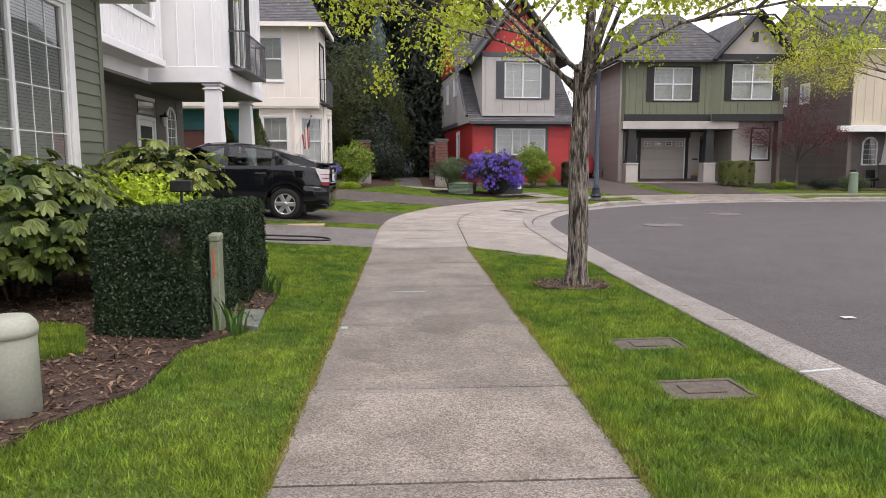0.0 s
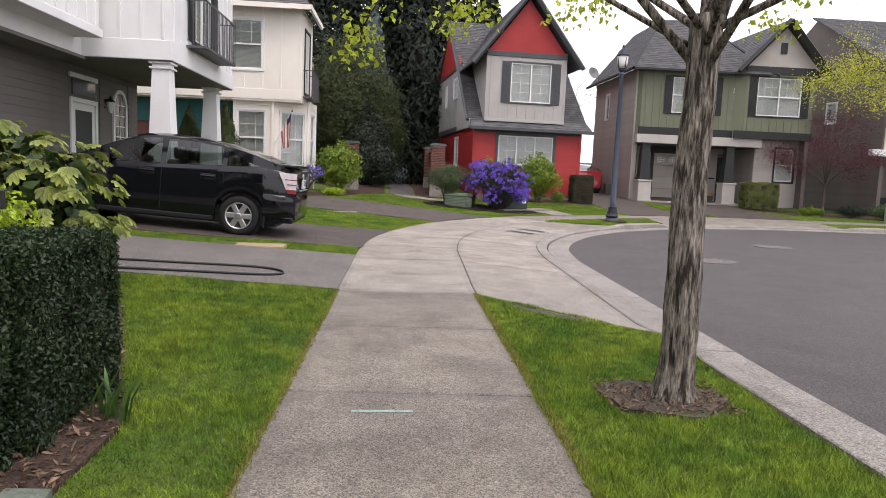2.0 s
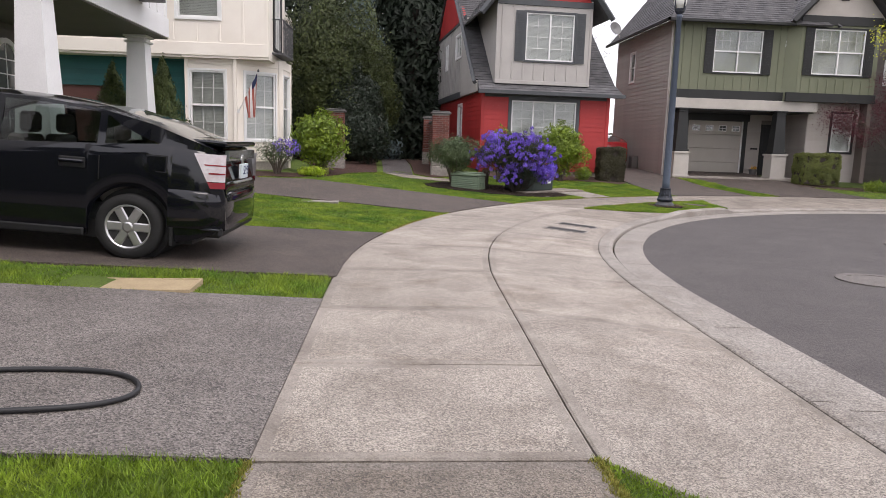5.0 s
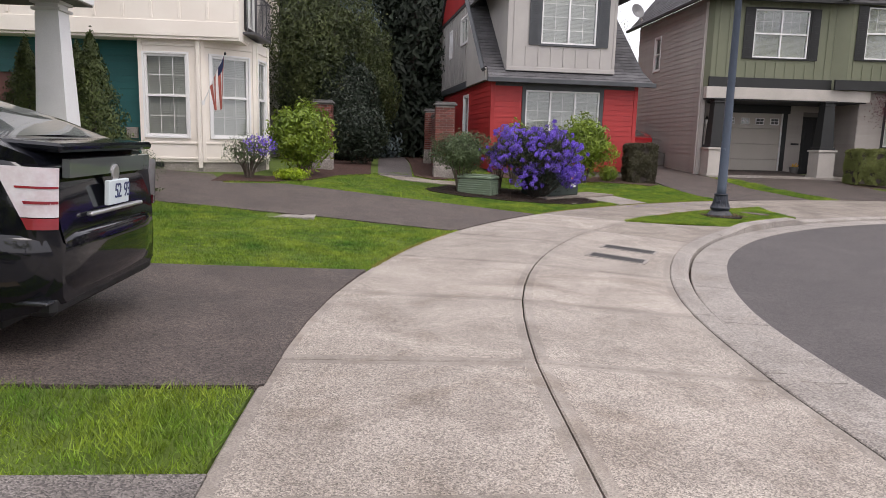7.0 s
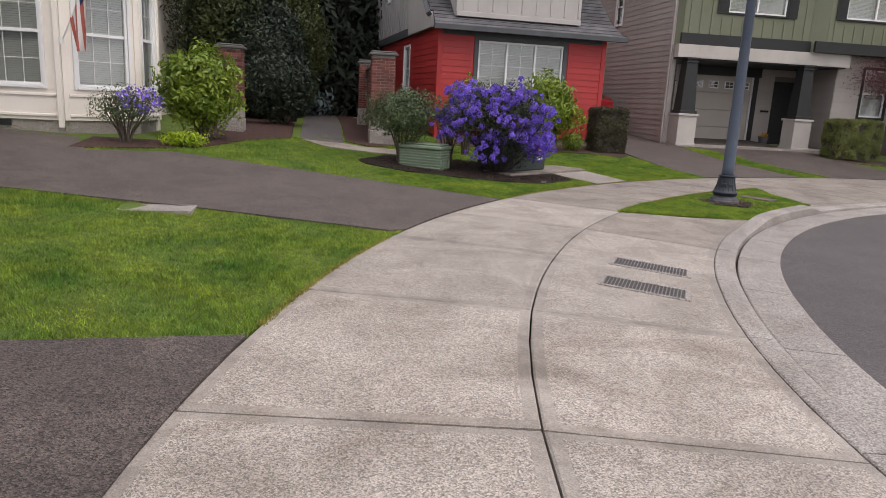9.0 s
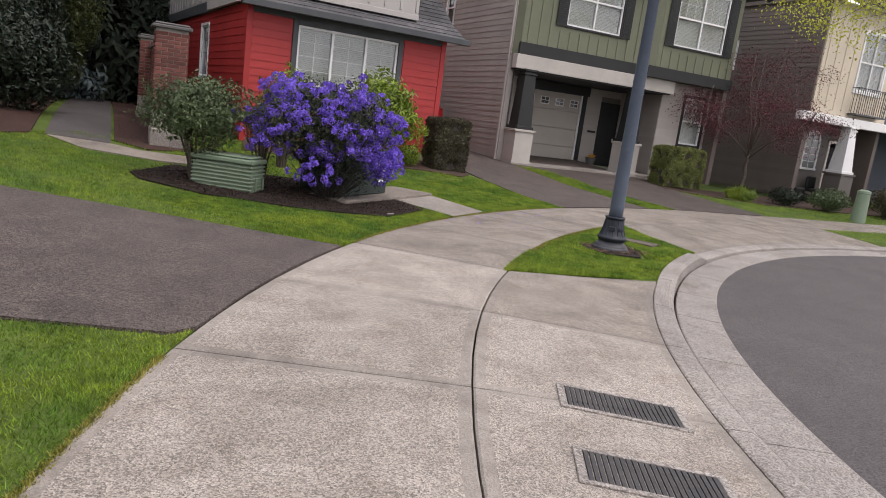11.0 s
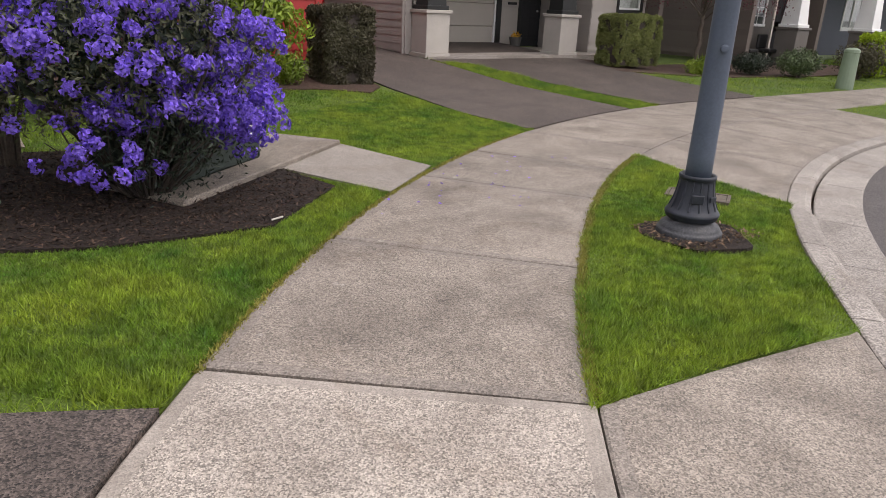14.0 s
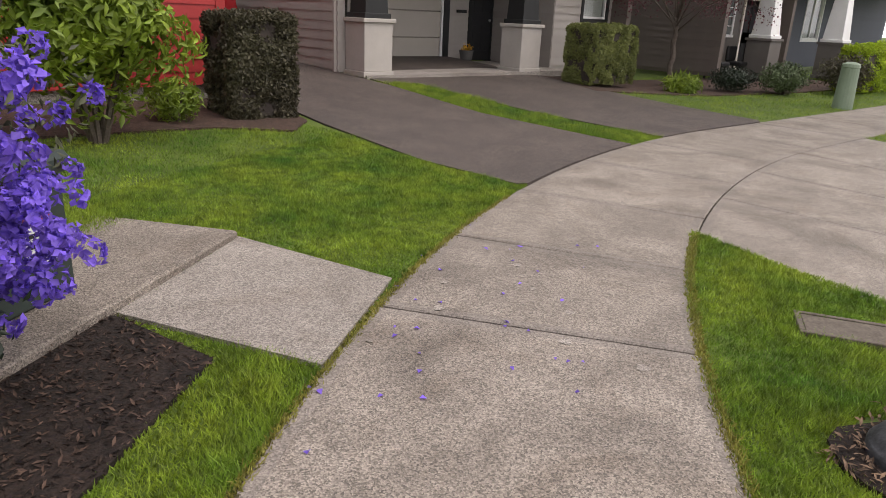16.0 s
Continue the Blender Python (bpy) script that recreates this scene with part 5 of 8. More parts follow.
# brown house beyond, beige front
hN = thing("brown_house", (1.5, 1.85, 0), "brown lap-sided house with a beige front and white porch columns", "house")
Fs, Ls, _ = wall(hN, (20.85, 46), (20.85, 32.1), 0.2, 7.2, M_BROWN, [(7.2, 8.0, 4.7, 5.7), (9.4, 10.2, 4.7, 5.7)])
lap(hN, Fs, Ls, 0.3, 7.2, M_BROWN, [(7.1, 8.1, 4.6, 5.8), (9.3, 10.3, 4.6, 5.8)], step=0.17)
window(hN, Fs, 7.2, 8.0, 4.7, 5.7, cols=1, rows=1, grid=(1, 1), trim_w=0.07)
window(hN, Fs, 9.4, 10.2, 4.7, 5.7, cols=1, rows=1, grid=(1, 1), trim_w=0.07)
Fn, Ln, _ = wall(hN, (20.9, 32.05), (25.0, 32.05), 3.2, 7.0, M_BEIGE, [(2.0, 3.4, 4.2, 6.2)])
battens(hN, Fn, Ln, 3.4, 7.0, M_BEIGE, [(1.8, 3.6, 4.0, 6.3)], step=0.45)
window(hN, Fn, 2.0, 3.4, 4.2, 6.2, cols=2, rows=2, grid=(2, 2))
part("porch_beam", boxes((20.15, 31.75, 2.9, 25.2, 32.03, 3.2), bevel=0.01), M_WHITE, hN)
part("porch_soffit", boxes((20.9, 32.06, 2.93, 25.0, 33.0, 2.97)), M_TAUPE, hN)
Fp, Lp, _ = wall(hN, (20.9, 33.0), (25.0, 33.0), 0.2, 2.93, M_TAUPE)
arch_window(hN, Fp, 1.7, 1.3, 2.7, 0.85)
panel_door(hN, Fp, 2.7, 3.55, 0.25, 2.3, M_DOORB, M_CREAM)
taper_column(hN, 23.0, 31.95, 0.1, 2.92, 0.58, 0.32, M_WHITE, pedestal=1.15, ped_mat=M_TAUPE)
railing(hN, Fn, 1.9, 3.6, 3.4, 0.9, 0.35)
wall(hN, (25.0, 32.1), (25.0, 46), 0.2, 7.2, M_BROWN)
roof_face(hN, (20.4, 31.6, 7.0), (25.4, 31.6, 7.0), (25.4, 38, 10.4), (20.4, 38, 10.4))
bm = prism(bmesh.new(), [(31.6, 7.0), (44.0, 7.0), (38.0, 10.3)], -0.06, 0.06)
part("gable", bm, M_BROWN, hN, m=pose(20.8, 0, 0, 0, 0, 90))
for x, y in ((23.0, 34.3), (24.0, 34.25)):
    ch = thing("porch_chair", (x, y, 0.15), "dark covered chair standing on the porch", "chair", group="chairs on the porch")
    part("seat", boxes((-0.25, -0.25, 0.3, 0.25, 0.25, 0.42), bevel=0.03), M_TRIMB, ch)
    part("backrest", boxes((-0.25, 0.18, 0.42, 0.25, 0.27, 0.85), bevel=0.03), M_TRIMB, ch)
    for sx in (-0.22, 0.22):
        for sy in (-0.22, 0.22):
            part("leg", boxes((sx - 0.02, sy - 0.02, -0.15, sx + 0.02, sy + 0.02, 0.3)), M_TRIMB, ch)
# navy house at the far end
hV = thing("navy_house", (1.7, 1.2, 0), "navy lap-sided house with a white-trimmed porch", "house")
Fv, Lv, _ = wall(hV, (25.1, 34.5), (38, 34.5), 0.2, 7.0, M_NAVY, [(4.6, 6.0, 1.2, 2.7)])
lap(hV, Fv, Lv, 0.3, 7.0, M_NAVY, [(4.5, 6.1, 1.1, 2.8)], step=0.17)
window(hV, Fv, 4.6, 6.0, 1.2, 2.7, cols=2, rows=1, grid=(1, 1))
taper_column(hV, 26.2, 31.95, 0.1, 2.9, 0.6, 0.34, M_WHITE, pedestal=1.1, ped_mat=M_TAUPE)
part("porch_beam", boxes((25.4, 31.75, 2.9, 38, 32.1, 3.2), bevel=0.01), M_WHITE, hV)
part("porch_roof", boxes((25.4, 32.1, 3.05, 38, 34.5, 3.15)), M_WHITE, hV)
roof_face(hV, (25.3, 33.9, 7.0), (38.5, 33.9, 7.0), (38.5, 38, 10), (25.3, 38, 10))


# ---- brick pillars and garden wall by the footpath ----
BRICKS = {}


def brick_box(parent, x0, y0, z0, x1, y1, z1, faces_out, m=None, bl=0.2, bh=0.065, gap=0.011):
    """Bricks in running bond on the named sides of a mortar core."""
    part("mortar_core", boxes((x0, y0, z0, x1, y1, z1)), M_MORTAR, parent, m=m)
    m = m or Matrix()
    row, z = 0, z0 + gap
    while z + bh <= z1 + 0.01:
        for side in faces_out:
            lo, hi = (x0, x1) if side in "sn" else (y0, y1)
            at = lo - (bl / 2 if row % 2 else 0)
            while at < hi - 0.02:
                a, b = max(lo, at) + (gap / 2 if at > lo else -0.012), min(hi, at + bl) - (gap / 2 if at + bl < hi else -0.012)
                if b - a > 0.03:
                    key = round(b - a, 2)
                    if key not in BRICKS:
                        me = bpy.data.meshes.new("brick")
                        bm = boxes((0, -0.012, 0, b - a, 0.01, bh - gap), bevel=0.003)
                        bm.to_mesh(me)
                        bm.free()
                        me.materials.append(M_BRICK)
                        BRICKS[key] = me
                    ob = new("brick", BRICKS[key])
                    ob.parent = parent
                    q = {"s": pose(a, y0, z), "n": pose(b, y1, z, 0, 0, 180), "w": pose(x0, b, z, 0, 0, -90), "e": pose(x1, a, z, 0, 0, 90)}[side]
                    ob.matrix_basis = m @ q
                at += bl
        z += bh
        row += 1


def brick_pillar(x, y, z0, z1, w, label, sides="swe"):
    p = thing("brick_pillar", (x, y, z0), label, "pillar", group="brick pillars by the footpath")
    h = z1 - z0
    brick_box(p, -w / 2, -w / 2, 0.55, w / 2, w / 2, h - 0.09, sides)
    part("stone_foot", boxes((-w / 2 - 0.03, -w / 2 - 0.03, -0.1, w / 2 + 0.03, w / 2 + 0.03, 0.3), (-w / 2 - 0.015, -w / 2 - 0.015, 0.3, w / 2 + 0.015, w / 2 + 0.015, 0.56), bevel=0.02), M_KERB, p, "pale stone foot")
    part("cap", boxes((-w / 2 - 0.06, -w / 2 - 0.06, h - 0.09, w / 2 + 0.06, w / 2 + 0.06, h - 0.03), (-w / 2 - 0.02, -w / 2 - 0.02, h - 0.03, w / 2 + 0.02, w / 2 + 0.02, h + 0.01), bevel=0.015), M_CAPST, p)
    return p


brick_pillar(-1.85, 30.5, 0.48, 2.38, 0.5, "red brick gate pillar with a stone cap beside the shrubs")
brick_pillar(1.53, 30.45, 0.36, 2.42, 0.52, "red brick gate pillar with a stone cap where the wall starts")
brick_pillar(1.42, 35.0, 0.5, 2.42, 0.5, "red brick wall pillar farther down the footpath")
gw = thing("garden_wall", (1.5, 32.7, 0.4), "low red brick garden wall along the footpath", "wall")
brick_box(gw, -0.1, -1.98, 0.0, 0.1, 2.0, 1.72, "w", bl=0.24, bh=0.075)
part("coping", boxes((-0.16, -1.98, 1.72, 0.16, 2.0, 1.8), bevel=0.015), M_CAPST, gw)


# ---- cars ----
def build_car(name, loc, rz, pitch, paint, label, detail=True):
    """A five-door hatchback; x runs from the tail to the nose, y across, z up from the road."""
    car = new(name)
    car.matrix_basis = pose(*loc, 0, pitch, rz) @ Matrix.Scale(1.05, 4)
    tagged(car, label, "car")
    Lc, rear, front, R = 4.45, 0.86, 3.56, 0.31
    top = [(0.0, 0.66), (0.02, 0.86), (0.06, 1.02), (0.11, 1.11), (0.3, 1.175), (0.7, 1.315), (1.2, 1.43), (1.7, 1.485), (2.15, 1.495), (2.5, 1.455), (2.9, 1.29), (3.3, 1.08), (3.65, 0.96), (4.1, 0.83), (4.38, 0.64), (4.45, 0.5)]
    belt = [(0.0, 0.64), (0.06, 0.98), (0.2, 1.07), (0.62, 1.1), (1.1, 1.05), (2.0, 0.985), (2.9, 0.94), (3.3, 0.93), (3.65, 0.9), (4.1, 0.79), (4.45, 0.48)]
    half = [(0.0, 0.7), (0.03, 0.755), (0.1, 0.795), (0.25, 0.825), (0.7, 0.855), (2.1, 0.865), (3.4, 0.85), (3.95, 0.8), (4.3, 0.66), (4.45, 0.45)]

    def at(tab, x):
        xs, ys = [p[0] for p in tab], [p[1] for p in tab]
        return float(np.interp(x, xs, ys))
    xs = sorted({*np.linspace(0, Lc, 66).round(4), *[round(c + (R + 0.07) * math.cos(a), 4) for c in (rear, front) for a in np.linspace(0, math.pi, 15)]})
    xs = [x for x in xs if 0 <= x <= Lc]
    panes = (("rear_quarter_glass", 0.6, 1.1), ("rear_door_glass", 1.17, 2.04), ("front_door_glass", 2.13, 3.12))
    xs = sorted({*[x for x in xs if all(abs(x - e) > 0.02 for q in panes for e in q[1:])], *[e for q in panes for e in q[1:]]})

    def glass_top(x):
        """Height of the side windows' upper edge, as a share of the cabin's side."""
        if 0.6 <= x <= 1.1:
            return 0.1 + 0.72 * (x - 0.6) / 0.5
        if 2.13 <= x <= 3.12:
            return min(0.84, 0.12 + 0.75 * (3.12 - x) / 0.4)
        return 0.84
    bm = bmesh.new()
    cols = []
    for x in xs:
        zb = 0.2 + 0.12 * max(0, 1 - x / 0.35) + 0.1 * max(0, (x - 4.1) / 0.35)
        for c in (rear, front):
            d = (R + 0.07) ** 2 - (x - c) ** 2
            if d > 0:
                zb = max(zb, R + math.sqrt(d))
        zt, zl, w = at(top, x), at(belt, x), at(half, x)
        zl = min(zl, zt - 0.02)
        zb = min(zb, zl - 0.1)
        glass_w = w - 0.02 - 0.34 * max(0, zt - zl)
        ring = []
        for f, yy in ((0.0, w - 0.05), (0.12, w - 0.012), (0.45, w), (0.72, w - 0.004), (0.9, w - 0.018), (1.0, w - 0.045)):
            ring.append((yy, zb + (zl - zb) * f))
        for f in (0.06, (0.06 + glass_top(x)) / 2, glass_top(x), 0.9):
            ring.append((w - 0.05 + (glass_w - w + 0.05) * f, zl + (zt - zl) * f))
        ring.append((glass_w * 0.8, zl + (zt - zl) * 0.985))
        ring.append((glass_w * 0.4, zt))
        full = [(-y, z) for y, z in ring] + [(y, z) for y, z in ring[::-1]]
        cols.append([bm.verts.new((x, y, z)) for y, z in full])
    n = len(cols[0])
    for a, b, xa, xb in zip(cols, cols[1:], xs, xs[1:]):
        open_side = any(q[1] <= xa and xb <= q[2] for q in panes)
        for i in range(n - 1):
            if open_side and (i in (6, 7) or n - 2 - i in (6, 7)):
                continue
            bm.faces.new((a[i], a[i + 1], b[i + 1], b[i]))
    bm.faces.new(cols[0][::-1])
    bm.faces.new(cols[-1])
    bmesh.ops.recalc_face_normals(bm, faces=bm.faces)
    body = part("body", bm, paint, car, smooth=True)
    body.data.set_sharp_from_angle(angle=radians(32))
    # side glass, following the shoulder and the roof line
    for sy in (-1, 1):
        for nm, x0, x1 in panes:
            verts, faces = [], []
            k = 10
            for i in range(k + 1):
                x = x0 + (x1 - x0) * i / k
                zt, zl, w = at(top, x), at(belt, x), at(half, x)
                gw_ = w - 0.02 - 0.34 * (zt - zl)
                for f in (0.05, (0.06 + glass_top(x)) / 2, glass_top(x) + 0.01):
                    verts.append((x, sy * (w - 0.05 + (gw_ - w + 0.05) * f - 0.004), zl + (zt - zl) * f))
            for i in range(k):
                for j in range(2):
                    p = i * 3 + j
                    faces.append((p, p + 1, p + 4, p + 3))
            raw(nm, verts, faces, M_CARSIDE, car, smooth=True).visible_shadow = False
    # back and front glass
    for nm, x0, x1 in (("rear_glass", 0.36, 1.2), ("windscreen", 2.55, 3.3)):
        verts, faces = [], []
        for i in range(9):
            x = x0 + (x1 - x0) * i / 8
            zt, zl, w = at(top, x), min(at(belt, x), at(top, x) - 0.02), at(half, x)
            g = w - 0.02 - 0.34 * (zt - zl)
            for y in (-0.74, -0.38, 0, 0.38, 0.74):
                verts.append((x, y * g, zt + 0.007 - 0.012 * abs(y)))
        for i in range(8):
            for j in range(4):
                p = i * 5 + j
                faces.append((p, p + 1, p + 6, p + 5))
        raw(nm, verts, faces, M_CARGL, car, smooth=True)
    for c in (rear, front):
        for sy in (-1, 1):
            wheel = new("wheel")
            wheel.parent = car
            wheel.matrix_basis = pose(c, sy * 0.76, R, 90, 0, 0) if sy < 0 else pose(c, sy * 0.76, R, -90, 0, 0)
            bm = bmesh.new()
            lathe(bm, [(0.2, -0.1), (0.29, -0.1), (0.31, -0.07), (0.31, 0.06), (0.295, 0.09), (0.215, 0.095), (0.2, 0.07)], 32)
            part("tyre", bm, M_TYRE, wheel, smooth=True)
            bm = bmesh.new()
            lathe(bm, [(0.205, 0.04), (0.215, 0.092), (0.2, 0.09), (0.185, 0.05)], 32)
            part("rim", bm, M_RIM, wheel, smooth=True)
            bm = bmesh.new()
            lathe(bm, [(0.2, 0.0), (0.2, 0.03)], 24)
            part("brake_disc", bm, M_TRIMB, wheel)
            for k in range(6):
                bm = bmesh.new()
                box(bm, 0.03, -0.042, 0.06, 0.195, 0.042, 0.085, bevel=0.01)
                part("spoke", bm, M_RIM, wheel, m=pose(0, 0, 0, 0, 0, 60 * k))
            bm = bmesh.new()
            lathe(bm, [(0.05, 0.05), (0.05, 0.09), (0.035, 0.098)], 16)
            part("hub_cap", bm, M_RIM, wheel)
    part("underbody", boxes((0.3, -0.72, 0.17, 4.2, 0.72, 0.34)), M_TRIMB, car)
    for c in (rear, front):
        bm = bmesh.new()
        lathe(bm, [(R + 0.05, -0.7), (R + 0.05, 0.7)], 24)
        part("wheel_well", bm, M_TRIMB, car, m=pose(c, 0, R, 90, 0, 0))
    if not detail:
        return car
    for sy in (-1, 1):
        # door seams, handles, mirror, lamp
        for x, low in ((1.13, 0.74), (2.085, 0.32), (3.15, 0.66)):
            part("door_seam", boxes((x - 0.004, sy * 0.845, low, x + 0.004, sy * 0.868, 0.96)), M_TRIMB, car)
        for x in (1.26, 2.2):
            part("handle_cup", boxes((x - 0.01, sy * 0.852, 0.83, x + 0.23, sy * 0.868, 0.93), bevel=0.01), M_TRIMB, car)
            part("door_handle", boxes((x, sy * 0.865, 0.87, x + 0.22, sy * 0.895, 0.905), bevel=0.012), paint, car)
        part("rocker_trim", boxes((rear + 0.4, sy * 0.83, 0.2, front - 0.4, sy * 0.862, 0.27), bevel=0.01), M_TRIMB, car)
        part("mirror", boxes((2.86, sy * 0.86, 0.95, 2.98, sy * 1.03, 1.09), bevel=0.03), paint, car)
        for nm, z0, z1, mt in (("tail_lamp", 0.8, 1.06, M_TAILW), ("brake_lamp", 0.735, 0.795, M_TAILR), ("lamp_bar", 0.87, 0.885, M_TAILR), ("lamp_bar", 0.95, 0.962, M_TAILR)):
            verts = []
            for i in range(9):
                for g in range(5):
                    z = z0 + (z1 - z0) * g / 4
                    x1 = 0.12 + 0.16 * (z - 0.72) / 0.34
                    x = 0.008 + (x1 - 0.008 - (0.05 if nm == "lamp_bar" else 0)) * i / 8
                    verts.append((x, sy * (at(half, x) + (0.016 if nm == "lamp_bar" else 0.012) - 0.02 * max(0, z - 0.95)), z))
            fr = [(i * 5 + g, i * 5 + g + 1, i * 5 + g + 6, i * 5 + g + 5) for i in range(8) for g in range(4)]
            raw(nm, verts, fr, mt, car, "clear lamp cluster" if mt is M_TAILW else "red lamp strip", smooth=True)
        part("mud_flap", boxes((rear - R - 0.1, sy * 0.7, 0.16, rear - R - 0.07, sy * 0.84, 0.34)), M_TRIMB, car)
    part("fuel_flap", boxes((0.53, 0.82, 0.86, 0.7, 0.852, 1.0), bevel=0.002), paint, car)
    part("fuel_flap_seam", boxes((0.52, 0.82, 0.85, 0.71, 0.849, 1.01)), M_TRIMB, car)
    outline = [(0.5, 0.862), (0.3, 0.857), (0.15, 0.83), (0.05, 0.77), (-0.005, 0.66), (-0.03, 0.45), (-0.038, 0.2)]
    outline += [(x, -y) for x, y in outline[::-1]]
    rise = [(0.34, 0.05), (0.38, 0.015), (0.46, 0.0), (0.6, 0.0), (0.675, 0.008), (0.7, 0.03), (0.712, 0.09)]
    verts = [(x + (d if x < 0.4 else 0), y * (1 - d * 0.55), z) for x, y in outline for z, d in rise]
    q = len(rise)
    faces = [(i * q + j, i * q + j + 1, (i + 1) * q + j + 1, (i + 1) * q + j) for i in range(len(outline) - 1) for j in range(q - 1)]
    raw("bumper", verts, faces, paint, car, smooth=True)
    part("bumper_skirt", boxes((0.02, -0.74, 0.25, 0.5, 0.74, 0.37), bevel=0.03), M_TRIMB, car)
    part("bumper_lip", boxes((0.03, -0.8, 0.325, 0.47, 0.8, 0.35), bevel=0.008), M_CARG, car)
    part("spoiler", boxes((0.02, -0.68, 1.135, 0.36, 0.68, 1.185), bevel=0.016), paint, car)
    part("hatch_glass", boxes((0.012, -0.6, 1.0, 0.05, 0.6, 1.1)), M_CARGL, car)
    plate = part("number_plate", boxes((-0.02, -0.155, 0.81, 0.01, 0.155, 0.96), bevel=0.004), M_PLATE, car, "white number plate with dark figures")
    for k, ch in enumerate(("9", "5", "2", " ", "9", "3")):
        if ch.strip() and k > 0:
            cv = bpy.data.curves.new("plate_figure", "FONT")
            cv.body, cv.size, cv.extrude = ch, 0.13, 0.001
            tmp = new("plate_figure", cv)
            dg = bpy.context.evaluated_depsgraph_get()
            me = bpy.data.meshes.new_from_object(tmp.evaluated_get(dg))
            bpy.data.objects.remove(tmp)
            me.materials.append(M_INK)
            ob = new("plate_figure", me)
            ob.parent = plate
            ob.matrix_basis = Matrix.Translation((-0.022, 0.125 - 0.047 * k, 0.85)) @ Matrix(((0, 0, -1, 0), (-1, 0, 0, 0), (0, 1, 0, 0), (0, 0, 0, 1)))
    bm = bmesh.new()
    lathe(bm, [(0.055, 0), (0.055, 0.008), (0.045, 0.012)], 20)
    part("tail_badge", bm, M_RIM, car, m=pose(0.012, 0, 1.0, 0, -90, 0))
    part("plate_bar", boxes((-0.025, -0.4, 0.77, 0.01, 0.4, 0.795), bevel=0.008), M_RIM, car)
    for y in (0.36, -0.36):
        part("front_seat", boxes((1.95, y - 0.22, 0.5, 2.1, y + 0.22, 1.08), (1.93, y - 0.13, 1.1, 2.04, y + 0.13, 1.3), bevel=0.03), M_TAUPE, car)
        part("rear_seat", boxes((1.05, y - 0.27, 0.5, 1.22, y + 0.27, 1.1), (1.06, y - 0.12, 1.1, 1.16, y + 0.12, 1.24), bevel=0.03), M_TAUPE, car)
    part("dashboard", boxes((2.8, -0.7, 0.6, 3.15, 0.7, 0.97), bevel=0.04), M_TRIMB, car)
    bm = bmesh.new()
    tube(bm, [(0.18 * math.cos(a), 0.18 * math.sin(a), 0) for a in [2 * math.pi * k / 16 for k in range(17)]], [0.014] * 17, 6)
    part("steering_wheel", bm, M_TRIMB, car, m=pose(2.66, 0.36, 0.99, 0, -65, 0))
    return car


build_car("black_hatchback", (-1.71, 15.62, 0.078), 180, -3.7, M_CARB, "glossy black five-door hatchback parked nose-in on the driveway")
build_car("red_car", (9.7, 38.2, 0.5), 90, 0, M_CARR, "red car parked between the two houses", detail=False)
build_car("grey_car", (28.0, 30.9, 0.1), 0, 0, M_CARG, "dark grey car parked beyond the yellow hedge", detail=False)

# ---- street lamp ----
lamp = thing("street_lamp", (6.84, 24.55, 0.0), "blue-grey street lamp with a black fluted cast base", "street lamp")
bm = bmesh.new()
lathe(bm, [(0.24, -0.05), (0.24, 0.034), (0.232, 0.046), (0.224, 0.05), (0.221, 0.062), (0.208, 0.08), (0.186, 0.097), (0.17, 0.108), (0.164, 0.125)], 40)
part("foot", bm, M_SCUFF, lamp, "scuffed grey cast iron foot", smooth=True)
bm = bmesh.new()
lathe(bm, [(0.16, 0.118), (0.176, 0.126), (0.188, 0.138), (0.187, 0.15), (0.195, 0.158), (0.198, 0.172), (0.19, 0.186), (0.176, 0.2), (0.163, 0.225), (0.15, 0.26), (0.14, 0.3), (0.131, 0.35), (0.125, 0.4), (0.124, 0.425), (0.132, 0.431), (0.135, 0.44), (0.134, 0.455), (0.126, 0.46), (0.112, 0.452), (0.104, 0.43)], 40)
part("base", bm, M_POLEB, lamp, "black cast iron base", smooth=True)
for k in range(14):
    a = 2 * math.pi * k / 14
    bm = bmesh.new()
    tube(bm, [(r * math.cos(a), r * math.sin(a), z) for r, z in ((0.171, 0.205), (0.149, 0.26), (0.138, 0.305), (0.129, 0.355), (0.123, 0.42))], [0.009, 0.01, 0.009, 0.008, 0.006], 6)
    part("flute", bm, M_POLEB, lamp)
bm = bmesh.new()
lathe(bm, [(0.094, 0.4), (0.092, 0.6), (0.06, 4.55), (0.075, 4.56), (0.075, 4.62), (0.05, 4.64)], 24)
part("pole", bm, M_POLE, lamp, smooth=True)
plate = part("access_plate", boxes((-0.045, -0.158, 0.268, 0.045, -0.12, 0.33), bevel=0.004), M_POLEB, lamp, m=pose(0, 0, 0, 0, 0, -46))
part("raised_panel", boxes((-0.034, -0.162, 0.28, 0.034, -0.15, 0.318), bevel=0.003), M_POLEB, plate)
bm = bmesh.new()
lathe(bm, [(0.05, 4.62), (0.11, 4.7), (0.12, 4.76), (0.08, 4.78)], 16)
part("collar", bm, M_POLEB, lamp)
bm = bmesh.new()
lathe(bm, [(0.1, 4.77), (0.15, 4.9), (0.17, 5.12), (0.13, 5.16)], 16)
part("globe", bm, M_LAMPGL, lamp, smooth=True)
bm = bmesh.new()
lathe(bm, [(0.2, 5.13), (0.2, 5.17), (0.12, 5.3), (0.05, 5.36), (0.03, 5.46), (0.01, 5.48)], 16)
part("cap", bm, M_POLEB, lamp)
